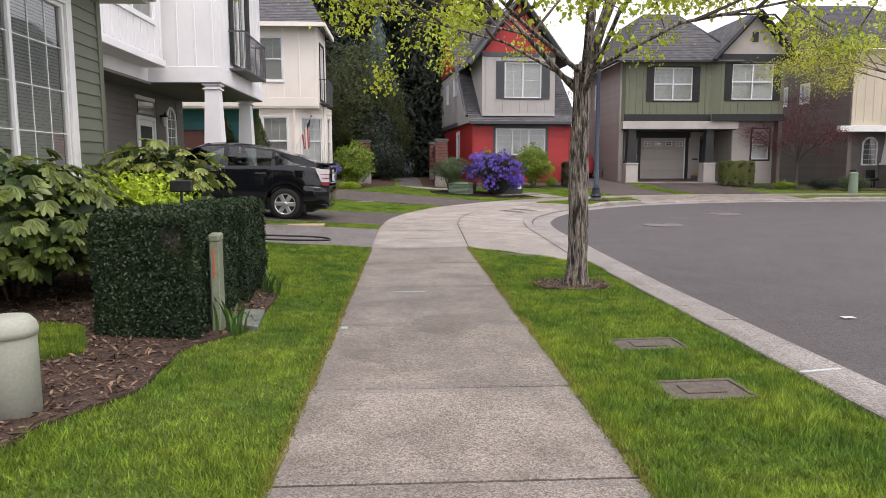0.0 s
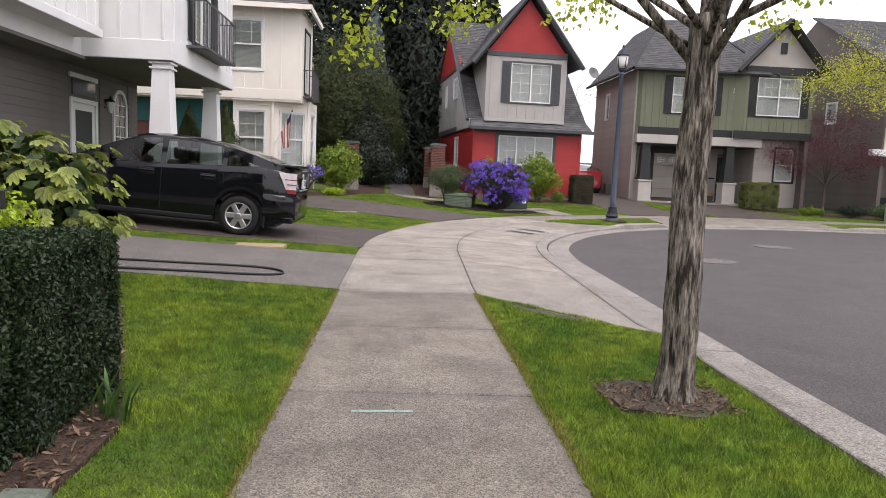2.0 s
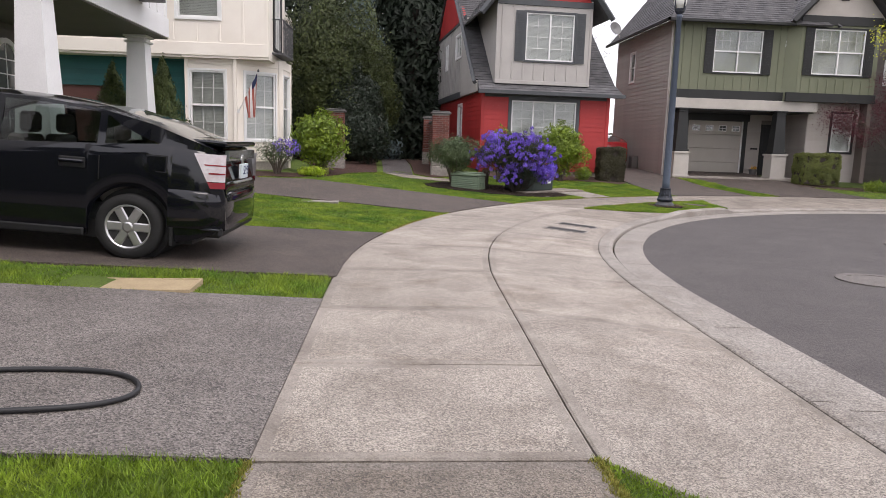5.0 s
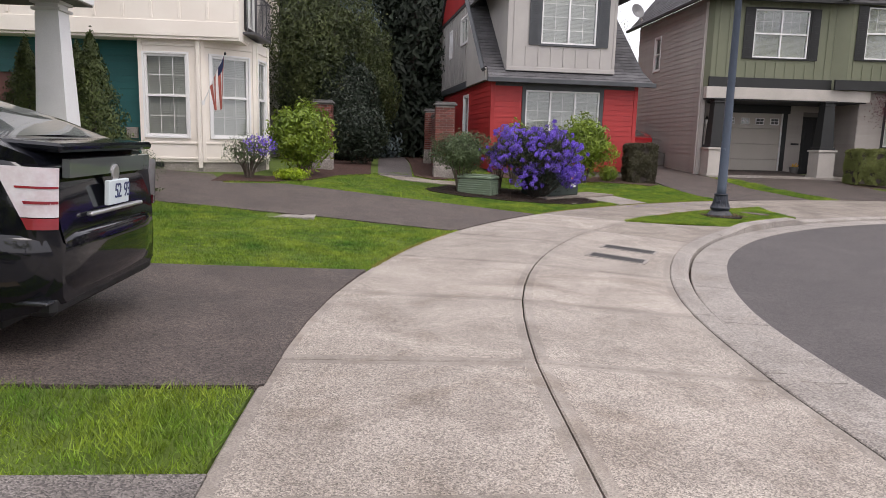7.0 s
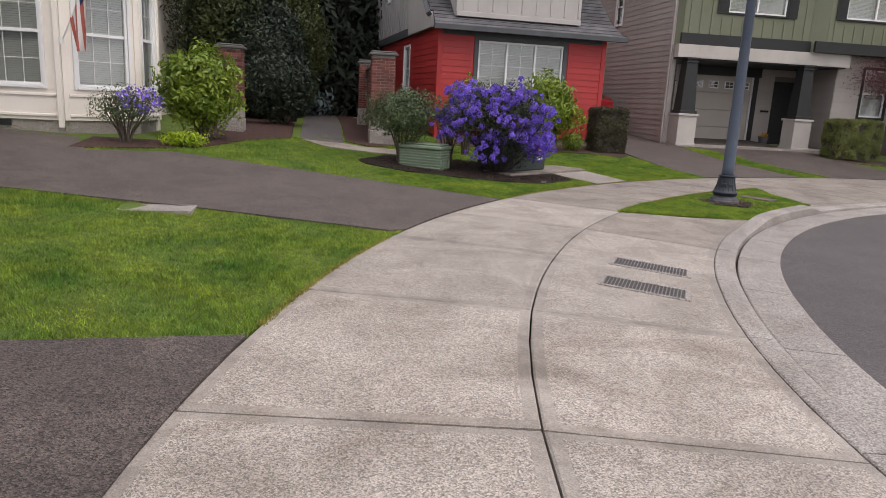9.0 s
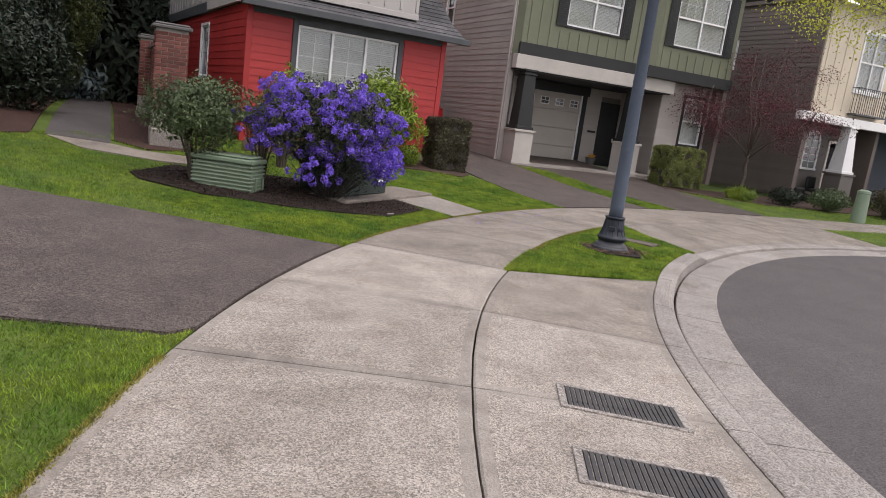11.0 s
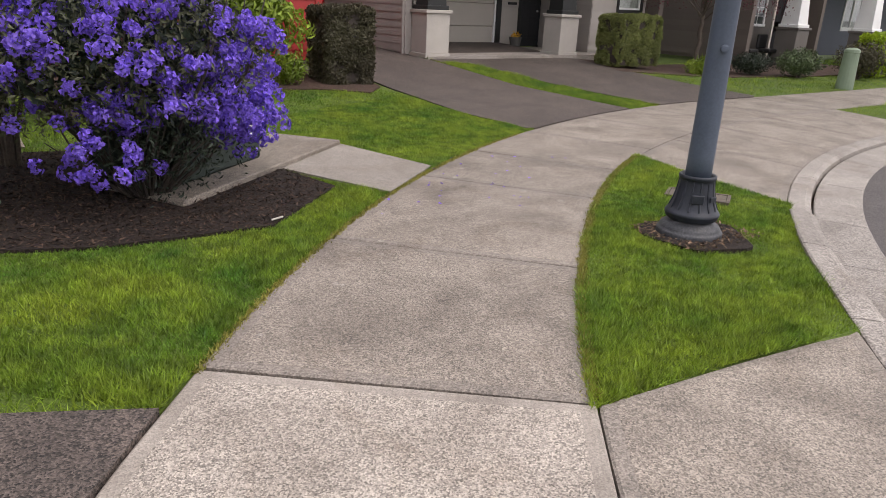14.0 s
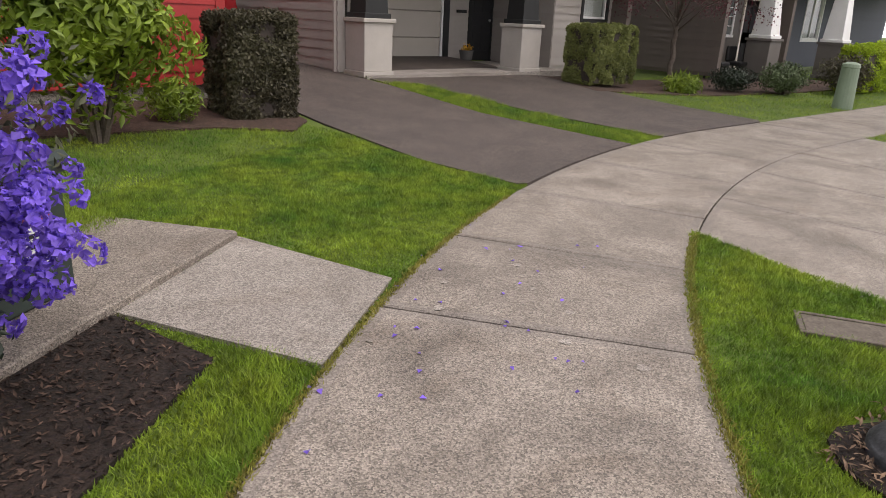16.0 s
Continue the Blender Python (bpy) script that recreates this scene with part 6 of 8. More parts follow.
for a in range(4):
    part("cage_bar", boxes((0.13, -0.012, 4.76, 0.165, 0.012, 5.15)), M_POLEB, lamp, m=pose(0, 0, 0, 0, 0, 90 * a + 20))
bm = bmesh.new()
lathe(bm, [(0.028, 0), (0.028, 0.016), (0.016, 0.02)], 14)
part("hand_hole_cover", bm, M_POLE, lamp, m=pose(-0.055, -0.072, 1.35, 90, 0, -38))

# ---- utility boxes ----
ub = thing("utility_box", (2.12, 27.0, 0.15), "ribbed pale green utility cabinet in the mulch bed", "utility box", rz=-34)
part("base", boxes((-0.42, -0.2, -0.05, 0.42, 0.2, 0.36), bevel=0.012), M_UTIL, ub)
for k in range(7):
    part("rib", boxes((-0.435, -0.218, 0.02 + k * 0.05, 0.435, 0.218, 0.045 + k * 0.05), bevel=0.006), M_UTIL, ub)
part("lid", boxes((-0.45, -0.235, 0.37, 0.45, 0.235, 0.44), (-0.41, -0.2, 0.44, 0.41, 0.2, 0.475), bevel=0.018), M_UTIL, ub)
for u in (-0.1, 0.12):
    part("latch", boxes((0.43, u, 0.02, 0.455, u + 0.04, 0.2), bevel=0.006), M_UTIL, ub)
pad = thing("transformer_pad", (3.7, 26.6, 0.085), "stained concrete pad under the transformer", "concrete pad", rz=37.5)
part("slab", boxes((0, 0, -0.2, 2.62, 1.35, 0.045), bevel=0.012), M_CONCD, pad)
tf = thing("transformer_box", (3.7, 26.6, 0.13), "dark green transformer cabinet half hidden by violet blossom", "transformer box", rz=37.5)
part("tank", boxes((0.3, 0.28, 0.0, 1.5, 1.1, 0.6), bevel=0.02), M_TRANS, tf)
part("hood", boxes((0.26, 0.24, 0.6, 1.54, 1.14, 0.7), bevel=0.03), M_TRANS, tf)
part("hasp", boxes((0.86, 0.25, 0.3, 0.94, 0.28, 0.42)), M_IRON, tf)
lb = part("warning_label", boxes((1.2, 0.27, 0.2, 1.38, 0.277, 0.48)), M_WHITE, tf, "white label with a red heading")
part("label_heading", boxes((1.21, 0.266, 0.4, 1.37, 0.2695, 0.47)), M_WARN, lb)
for k in range(3):
    part("label_line", boxes((1.22, 0.266, 0.34 - 0.05 * k, 1.35 - 0.02 * k, 0.2695, 0.36 - 0.05 * k)), M_IRON, lb)
sp = sheet("path_slab", [(4.8, 27.46), (5.4, 26.53), (6.28, 27.2), (5.78, 28.22)], M_SLAB, lift=0.014, label="bleached concrete slab from the walk to the transformer", category="slab")
ped = thing("phone_pedestal", (-1.4, 5.06, 0.0), "weathered beige-green utility pedestal set in the hedge", "pedestal", rz=4)
part("post", boxes((-0.036, -0.075, -0.05, 0.036, 0.075, 0.74), bevel=0.01), M_PEDD, ped)
part("cap", boxes((-0.043, -0.083, 0.72, 0.043, 0.083, 0.78), bevel=0.014), M_PEDD, ped)
part("side_label", boxes((-0.008, -0.079, 0.46, 0.002, -0.0755, 0.68)), M_WARN, ped, "narrow orange warning strip")
bo = thing("round_pedestal", (-1.9, 3.28, 0.03), "round pale green utility pedestal with a domed cap", "pedestal")
bm = bmesh.new()
lathe(bm, [(0.125, -0.05), (0.125, 0.44), (0.122, 0.46)], 28)
part("barrel", bm, M_PED, bo, smooth=True)
bm = bmesh.new()
lathe(bm, [(0.132, 0.44), (0.133, 0.47), (0.125, 0.5), (0.1, 0.53), (0.05, 0.54)], 28)
part("cap", bm, M_PED, bo, smooth=True)
gp = thing("green_pedestal", (19.95, 29.75, 0.02), "green utility pedestal at the edge of the lawn", "pedestal")
bm = bmesh.new()
lathe(bm, [(0.2, -0.05), (0.17, 0.8), (0.18, 0.82), (0.17, 0.88), (0.08, 0.92)], 20)
part("barrel", bm, M_UTIL, gp)
sb = sheet("valve_box_lid", [(-1.34, 5.18), (-1.13, 5.1), (-1.2, 5.72), (-1.36, 5.7)], M_LIDG, lift=0.03, label="mossy green valve box lid beside the hedge", category="box lid")


def ground_lid(name, x, y, w, d, rz, mat, label, frame_mat, z=None, ring=True):
    z = gz_all(x, y) if z is None else z
    t = thing(name, (x, y, z), label, "cover", rz=rz)
    part("frame", boxes((-w / 2 - 0.03, -d / 2 - 0.03, -0.06, w / 2 + 0.03, -d / 2, 0.006), (-w / 2 - 0.03, d / 2, -0.06, w / 2 + 0.03, d / 2 + 0.03, 0.006),
                        (-w / 2 - 0.03, -d / 2, -0.06, -w / 2, d / 2, 0.006), (w / 2, -d / 2, -0.06, w / 2 + 0.03, d / 2, 0.006), bevel=0.004), frame_mat, t)
    part("lid", boxes((-w / 2 + 0.003, -d / 2 + 0.003, -0.05, w / 2 - 0.003, d / 2 - 0.003, 0.0), bevel=0.004), mat, t)
    return t


m1 = ground_lid("meter_box", 1.68, 3.72, 0.46, 0.28, 3, M_METERLID, "dirty concrete water meter box sunk in the verge", M_METERLID, z=-0.012)
part("reader_lid", boxes((-0.12, -0.07, 0.0, 0.12, 0.07, 0.008), bevel=0.003), M_METERLID, m1)
m2 = ground_lid("meter_box", 1.72, 4.72, 0.46, 0.26, 3, M_METERLID, "dirty concrete water meter box sunk in the verge", M_METERLID, z=-0.012)
part("reader_lid", boxes((-0.12, -0.07, 0.0, 0.12, 0.07, 0.008), bevel=0.003), M_METERLID, m2)
ground_lid("drive_box_lid", -2.2, 13.7, 1.04, 0.42, 2, M_PLYBOX, "sand-coloured box lid in the grass strip", M_PLYBOX)
ground_lid("lawn_box_lid", -1.45, 21.76, 0.7, 0.36, 2, M_KERB, "pale concrete box lid at the lawn's edge", M_KERB)
ground_lid("island_box_lid", 7.9, 25.22, 0.5, 0.25, -60, M_METERLID, "small brown box lid in the island grass", M_METERLID)
for x, y in ((3.45, 20.18), (3.04, 19.44)):
    g = thing("drain_grate", (x, y, 0), "slotted cast iron grate set in the apron", "drain grate")
    across = RL - math.hypot(x - CX, y - CY)
    g.matrix_basis = pose(x, y, apron_z(20, (across - walk_w(20)) / (kerb_d(20) - walk_w(20))) + 0.006, 0, 3, -30) @ Matrix.Scale(1.12, 4)
    part("frame", boxes((-0.34, -0.16, -0.05, 0.34, -0.13, 0.006), (-0.34, 0.13, -0.05, 0.34, 0.16, 0.006), (-0.34, -0.13, -0.05, -0.3, 0.13, 0.006), (0.3, -0.13, -0.05, 0.34, 0.13, 0.006), bevel=0.003), M_KERB, g)
    part("pit", boxes((-0.3, -0.13, -0.05, 0.3, 0.13, -0.008)), M_TRIMB, g)
    for k in range(22):
        u = -0.285 + k * 0.0272
        part("bar", boxes((u - 0.009, -0.13, -0.015, u + 0.009, 0.13, 0.004)), M_GRATE, g)
for x, y, r, z in ((5.95, 15.6, 0.34, -0.163), (8.95, 18.8, 0.32, -0.152)):
    mh = thing("manhole_cover", (x, y, z), "dusty round manhole cover in the asphalt", "manhole cover")
    bm = bmesh.new()
    lathe(bm, [(r + 0.12, 0.0), (r + 0.12, 0.05), (r, 0.052), (r, 0.046), (0.05, 0.052)], 32)
    part("cover", bm, M_DRIVE, mh)

# hose: a long loop on the drive
hose = bpy.data.curves.new("garden_hose", "CURVE")
hose.dimensions, hose.bevel_depth, hose.bevel_resolution = "3D", 0.014, 3
spl = hose.splines.new("NURBS")
hp = [(-4.6, 10.7), (-3.4, 11.05), (-2.5, 11.25), (-1.8, 11.5), (-1.36, 11.5), (-1.2, 11.2), (-1.4, 10.98), (-1.9, 10.85), (-3.0, 10.55), (-3.8, 10.2), (-4.3, 10.0)]
spl.points.add(len(hp) - 1)
for q, (x, y) in zip(spl.points, hp):
    q.co = (x, y, gz(x, y) + 0.028, 1)
spl.use_endpoint_u, spl.order_u = True, 4
tmp = new("garden_hose_curve", hose)
me = bpy.data.meshes.new_from_object(tmp.evaluated_get(bpy.context.evaluated_depsgraph_get()))
bpy.data.objects.remove(tmp)
me.materials.clear()
me.materials.append(M_HOSE)
tagged(new("garden_hose", me), "black garden hose lying in a long loop on the driveway", "hose")

# flag on the cream house
fl = thing("flag", (-4.28, 27.48, 2.1), "faded striped flag hanging from a white pole on the wall", "flag")
bm = bmesh.new()
tube(bm, [(0, 0, 0), (0.62, -0.42, 1.05)], [0.014, 0.012], 8)
part("flag_pole", bm, M_WHITE, fl)
part("bracket", boxes((-0.03, -0.04, -0.05, 0.03, 0.0, 0.05)), M_WHITE, fl)
bm = bmesh.new()
lathe(bm, [(0.02, 0), (0.03, 0.03), (0.01, 0.07)], 10)
part("finial", bm, M_IRON, fl, m=pose(0.62, -0.42, 1.04))


def cloth(u, v):
    """u across the stripes, along the pole; v down the hanging cloth."""
    a = Vector((0.2, -0.16, 0.36)).lerp(Vector((0.6, -0.43, 1.02)), u)
    fold = 0.05 * math.sin(u * 10 + v * 1.5) * (0.3 + v)
    return (a.x + 0.1 * v * (0.6 - u) + 0.3 * fold, a.y + fold, a.z - v * (0.55 + 0.62 * u))


for k in range(7):
    verts, faces = [], []
    for i in range(3):
        for j in range(13):
            verts.append(cloth((k + i / 2) / 7, j / 12))
    for i in range(2):
        for j in range(12):
            p = i * 13 + j
            faces.append((p, p + 1, p + 14, p + 13))
    raw("stripe", verts, faces, M_FLAGR if k % 2 == 0 else M_FLAGW, fl, smooth=True)
verts, faces = [], []
for i in range(5):
    for j in range(5):
        x, y, z = cloth(0.6 + i / 10, j / 4 * 0.2)
        verts.append((x - 0.004, y - 0.008, z))
for i in range(4):
    for j in range(4):
        p = i * 5 + j
        faces.append((p, p + 1, p + 6, p + 5))
raw("canton", verts, faces, M_FLAGB, fl, smooth=True)

# markings sprayed on walk, kerb and road
def mark(name, x, y, w, d, rz, z, mat):
    m = thing(name, (x, y, z), "sprayed survey mark on the paving", "paint mark", rz=rz, kind="structure")
    part("stroke", boxes((-w / 2, -d / 2, 0, w / 2, d / 2, 0.0025)), mat, m)


mark("mark_1", 0.02, 6.82, 0.34, 0.03, 2, 0.0015, M_CHALKG)
mark("mark_2", 2.72, 6.63, 0.3, 0.03, -60, -0.142, M_CHALK)
mark("mark_3", 2.75, 6.0, 0.22, 0.03, 0, -0.145, M_CHALKG)
mark("mark_4", 2.55, 4.0, 0.3, 0.03, 10, -0.002, M_CHALK)
mark("mark_5", 4.05, 5.98, 0.12, 0.08, 0, -0.132, M_CHALK)
mark("mark_6", -0.5, 5.3, 0.05, 0.08, 0, 0.0015, M_CHALKG)

# planter by the olive house door
pl = thing("flower_pot", (15.7, 36.9, 0.4), "grey pot of yellow pansies by the garage", "flower pot")
bm = bmesh.new()
lathe(bm, [(0.12, 0), (0.17, 0.26), (0.18, 0.3), (0.15, 0.3), (0.13, 0.26)], 18)
part("pot", bm, M_CAPST, pl)

sheet("bare_soil", [(1.3, 10.18), (1.98, 9.45), (1.8, 9.42), (1.5, 9.72), (1.27, 9.95)], M_TRODDEN, lift=-0.026, step=0.2, label="bare trodden soil at the verge's end", category="soil")


# ---- planting ----
RNG = np.random.default_rng(5)


def unit(v):
    return v / np.maximum(1e-9, np.linalg.norm(v, axis=1, keepdims=True))


def leaves(name, p, n, length, width, mat, parent, fold=0.25, droop=0.2, jitter=0.5, label="", spread=0.7):
    """One kite-shaped leaf of two bent triangles at each point, facing roughly along n."""
    k = len(p)
    n = unit(n + RNG.normal(0, jitter, (k, 3)))
    a = unit(np.cross(n, RNG.normal(0, 1, (k, 3))))
    a[:, 2] -= droop
    a = unit(a)
    b = unit(np.cross(n, a))
    ln = (length * RNG.uniform(1 - spread / 2, 1 + spread / 2, k))[:, None]
    wd = ln * width / length
    base, tip = p, p + a * ln - n * ln * 0.12
    mid = p + a * ln * 0.45
    l, r = mid + b * wd / 2 + n * wd * fold, mid - b * wd / 2 + n * wd * fold
    co = np.stack([base, l, tip, base, tip, r], axis=1).reshape(-1, 3)
    ob = quad_leaf(name, co, k, mat, parent)
    if label:
        ob["label"] = label
    return ob


def quad_leaf(name, co, k, mat, parent):
    """Two triangles a leaf that share their spine."""
    co = co.reshape(k, 6, 3)[:, [0, 1, 2, 5]].reshape(-1, 3)
    me = bpy.data.meshes.new(name)
    me.vertices.add(k * 4)
    me.vertices.foreach_set("co", np.ascontiguousarray(co, dtype=np.float32).ravel())
    idx = (np.arange(k)[:, None] * 4 + np.array([0, 1, 2, 0, 2, 3])[None]).astype(np.int32).ravel()
    me.loops.add(k * 6)
    me.loops.foreach_set("vertex_index", idx)
    me.polygons.add(k * 2)
    me.polygons.foreach_set("loop_start", np.arange(0, k * 6, 3, dtype=np.int32))
    me.update(calc_edges=True)
    me.materials.append(mat)
    ob = new(name, me)
    ob["kind"] = "stuff"
    if parent is not None:
        ob.parent = parent
    return ob


def blob_points(k, c, r, rough=0.25, shell=0.35, seed=1, flat=0.0):
    """Points in the outer layer of an uneven mound."""
    d = unit(RNG.normal(0, 1, (k, 3)))
    if flat:
        d[:, 2] = np.where(d[:, 2] < -flat, -flat * RNG.uniform(0, 1, k), d[:, 2])
    s = np.array([noise.noise(Vector(v * 1.8) + Vector((seed * 3.1, 0, 0))) + 0.5 * noise.noise(Vector(v * 4.5) + Vector((seed, 7, 0))) for v in d])
    rad = (1 + rough * s) * (1 - shell * RNG.uniform(0, 1, k) ** 1.6)
    return np.array(c) + d * np.array(r) * rad[:, None], d


def shrub(name, x, y, r, h, mat, label, count, length, width, stems=7, base=None, rough=0.3, seed=1, bare=0.25, twig=M_TWIG, shell=0.4, z=None, core=True, droop=0.25, jitter=0.55):
    """A shrub: stems from the ground, an uneven leafy crown, and a dark ragged heart that closes it."""
    z = gz_all(x, y) if z is None else z
    s = thing(name, (x, y, z), label, "shrub")
    rx, ry = r if isinstance(r, tuple) else (r, r)
    c, rz = (0, 0, h * (0.5 + bare / 2)), h * (0.5 - bare / 2)
    rnd = random.Random(seed)
    for k in range(stems):
        a = 2 * math.pi * k / stems + rnd.uniform(-0.3, 0.3)
        f = rnd.uniform(0.35, 0.75)
        bm = bmesh.new()
        pts = [(0.05 * math.cos(a), 0.05 * math.sin(a), -0.03), (rx * f * 0.35 * math.cos(a), ry * f * 0.35 * math.sin(a), h * 0.22),
               (rx * f * 0.8 * math.cos(a), ry * f * 0.8 * math.sin(a), h * 0.5), (rx * f * math.cos(a + 0.2), ry * f * math.sin(a + 0.2), h * 0.82)]
        tube(bm, pts, [0.022 * h ** 0.5, 0.017 * h ** 0.5, 0.011, 0.005], 5)
        part("stem", bm, twig, s)
    p, n = blob_points(count, c, (rx, ry, rz), rough, shell, seed)
    keep = p[:, 2] > 0.02
    leaves("foliage", p[keep], n[keep], length, width, mat, s, jitter=jitter, droop=droop)
    if core:
        p, n = blob_points(count // 3, c, (rx * 0.62, ry * 0.62, rz * 0.62), 0.3, 0.6, seed + 2)
        keep = p[:, 2] > 0.02
        leaves("inner_foliage", p[keep], n[keep], length * 1.7, width * 1.9, mat, s, jitter=0.9)
    return s


def hedge(name, x0, y0, x1, y1, z0, h, mat, label, density, size, rough=0.03, cat="hedge"):
    """A clipped hedge: leafy skin over a dense dark box that stands in for its shaded inside."""
    e = thing(name, ((x0 + x1) / 2, (y0 + y1) / 2, z0), label, cat)
    hx, hy = abs(x1 - x0) / 2, abs(y1 - y0) / 2
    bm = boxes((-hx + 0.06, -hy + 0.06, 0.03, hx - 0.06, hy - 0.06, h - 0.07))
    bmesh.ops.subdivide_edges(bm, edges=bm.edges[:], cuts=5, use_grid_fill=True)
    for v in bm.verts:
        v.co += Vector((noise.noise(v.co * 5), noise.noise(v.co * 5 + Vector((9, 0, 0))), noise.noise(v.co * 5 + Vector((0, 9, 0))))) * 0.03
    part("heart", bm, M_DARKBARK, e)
    P, N = [], []
    for ax, sg, area in ((0, -1, hy * h * 2), (0, 1, hy * h * 2), (1, -1, hx * h * 2), (1, 1, hx * h * 2), (2, 1, hx * hy * 4)):
        k = int(area * density)
        q = RNG.uniform(-1, 1, (k, 3)) * np.array([hx, hy, h / 2]) + np.array([0, 0, h / 2])
        q[:, ax] = sg * (hx, hy)[ax] if ax < 2 else h
        n = np.zeros((k, 3))
        n[:, ax] = sg
        bump = np.array([noise.noise(Vector(v * 4.0)) for v in q])
        q += n * (bump * rough * 2 - RNG.uniform(0, 0.07, k))[:, None]
        # rounded shoulders
        over = np.maximum(0, np.abs(q[:, 0]) - hx + 0.08) + np.maximum(0, np.abs(q[:, 1]) - hy + 0.08) + np.maximum(0, q[:, 2] - h + 0.08)
        ctr = np.array([0, 0, h / 2])
        q -= (q - ctr) * (np.maximum(0, over - 0.08) * 0.45)[:, None]
        P.append(q)
        N.append(n)
    leaves("foliage", np.concatenate(P), np.concatenate(N), size, size * 0.55, mat, e, jitter=0.75, droop=0.0)
    return e


def tree(name, x, y, height, fork, r0, mat, label, spread, count, length, seed=1, lean=(0, 0), bark=M_BARK, limbs=6, clump=0.32, z=None, low=0.35, stemmed=7):
    """A trunk that forks into limbs and twigs, with small leaves in clumps about the twig ends."""
    z = gz_all(x, y) if z is None else z
    t = thing(name, (x, y, z), label, "tree")
    rnd = random.Random(seed)
    bm = bmesh.new()
    k = 12
    pts = [(lean[0] * (i / k) + 0.02 * math.sin(i * 1.3), lean[1] * (i / k) + 0.02 * math.cos(i * 1.7), -0.05 + (fork + 0.05) * i / k) for i in range(k + 1)]
    rad = [r0 * (1 + 0.55 * max(0, 1 - i / 1.5)) * (1 - 0.22 * i / k) for i in range(k + 1)]
    if r0 > 0.09:
        k = 70
        pts = [(lean[0] * (i / k) + 0.007 * math.sin(i * 0.12), lean[1] * (i / k) + 0.006 * math.cos(i * 0.15), -0.05 + (fork + 0.05) * i / k) for i in range(k + 1)]
        rad = [r0 * (1 + 0.55 * max(0, 1 - i / 9) ** 2) * (1 - 0.2 * i / k) for i in range(k + 1)]
        tube(bm, pts, rad, 54)
        for vv in bm.verts:
            i = min(k, max(0, int(round((vv.co.z + 0.05) / (fork + 0.05) * k))))
            o = Vector((vv.co.x - pts[i][0], vv.co.y - pts[i][1], 0))
            if o.length > 0.01:
                a = math.atan2(o.y, o.x)
                w = noise.noise(Vector((math.cos(a) * 5.5, math.sin(a) * 5.5, vv.co.z * 2.6)))
                w2 = noise.noise(Vector((math.cos(a) * 12, math.sin(a) * 12, vv.co.z * 6)))
                ridge = 1 - 2.2 * abs(w)
                vv.co += o.normalized() * r0 * (0.13 * ridge + 0.05 * w2)
    else:
        tube(bm, pts, rad, 18, 0.22)
    trunk = part("trunk", bm, bark, t, smooth=True)
    top = Vector(pts[-1])
    ends = []
    for i in range(limbs):
        a = 2 * math.pi * (i + rnd.uniform(-0.25, 0.25)) / limbs
        steep = i < 3
        up = rnd.uniform(0.85, 1.0) if steep else rnd.uniform(0.2, 0.7)
        L = (height - fork) * rnd.uniform(0.75, 1.0)
        out = spread * (0.42 if steep else 1.15 - 0.6 * up)
        p0 = top + Vector((0, 0, -0.12 * (i % 3)))
        p1 = p0 + Vector((math.cos(a) * out * 0.35, math.sin(a) * out * 0.35, L * 0.3 * up + 0.12))
        p2 = p0 + Vector((math.cos(a + 0.2) * out * 0.75, math.sin(a + 0.2) * out * 0.75, L * 0.62 * up + 0.1))
        p3 = p0 + Vector((math.cos(a + 0.1) * out, math.sin(a + 0.1) * out, L * up))
        bm = bmesh.new()
        rl = r0 * (rnd.uniform(0.55, 0.7) if steep else rnd.uniform(0.2, 0.32))
        tube(bm, [p0 - Vector((0, 0, 0.1)), p1, p2, p3], [rl, rl * 0.72, rl * 0.42, 0.012], 9, 0.15)
        part("limb", bm, bark, t, smooth=True)
        for j in range(stemmed):
            f = 0.3 + 0.7 * (j + 0.5) / stemmed
            q = p1.lerp(p2, (f - 0.3) / 0.35) if f < 0.65 else p2.lerp(p3, (f - 0.65) / 0.35)
            b = a + rnd.uniform(-1.6, 1.6)
            ln = spread * rnd.uniform(0.28, 0.6)
            e1 = q + Vector((math.cos(b) * ln * 0.5, math.sin(b) * ln * 0.5, ln * rnd.uniform(0.0, 0.5)))
            e2 = q + Vector((math.cos(b + 0.3) * ln, math.sin(b + 0.3) * ln, ln * rnd.uniform(-0.35, 0.5)))
            bm = bmesh.new()
            tube(bm, [q, e1, e2], [0.02, 0.012, 0.004], 5)
            part("branch", bm, M_TWIG, t)
            ends += [(e1 + e2) / 2, e2, e2 + Vector((rnd.uniform(-0.3, 0.3), rnd.uniform(-0.3, 0.3), rnd.uniform(-0.25, 0.2)))]
        ends += [p3, (p2 + p3) / 2]
    ends = np.array([tuple(e) for e in ends])
    pick = RNG.integers(0, len(ends), count)
    p = ends[pick] + RNG.normal(0, clump, (count, 3)) * np.array([1, 1, 0.6])
    leaves("crown", p, RNG.normal(0, 1, (count, 3)) + np.array([0, 0, 0.6]), length, length * 0.75, mat, t, droop=0.5, jitter=0.4)
    return t


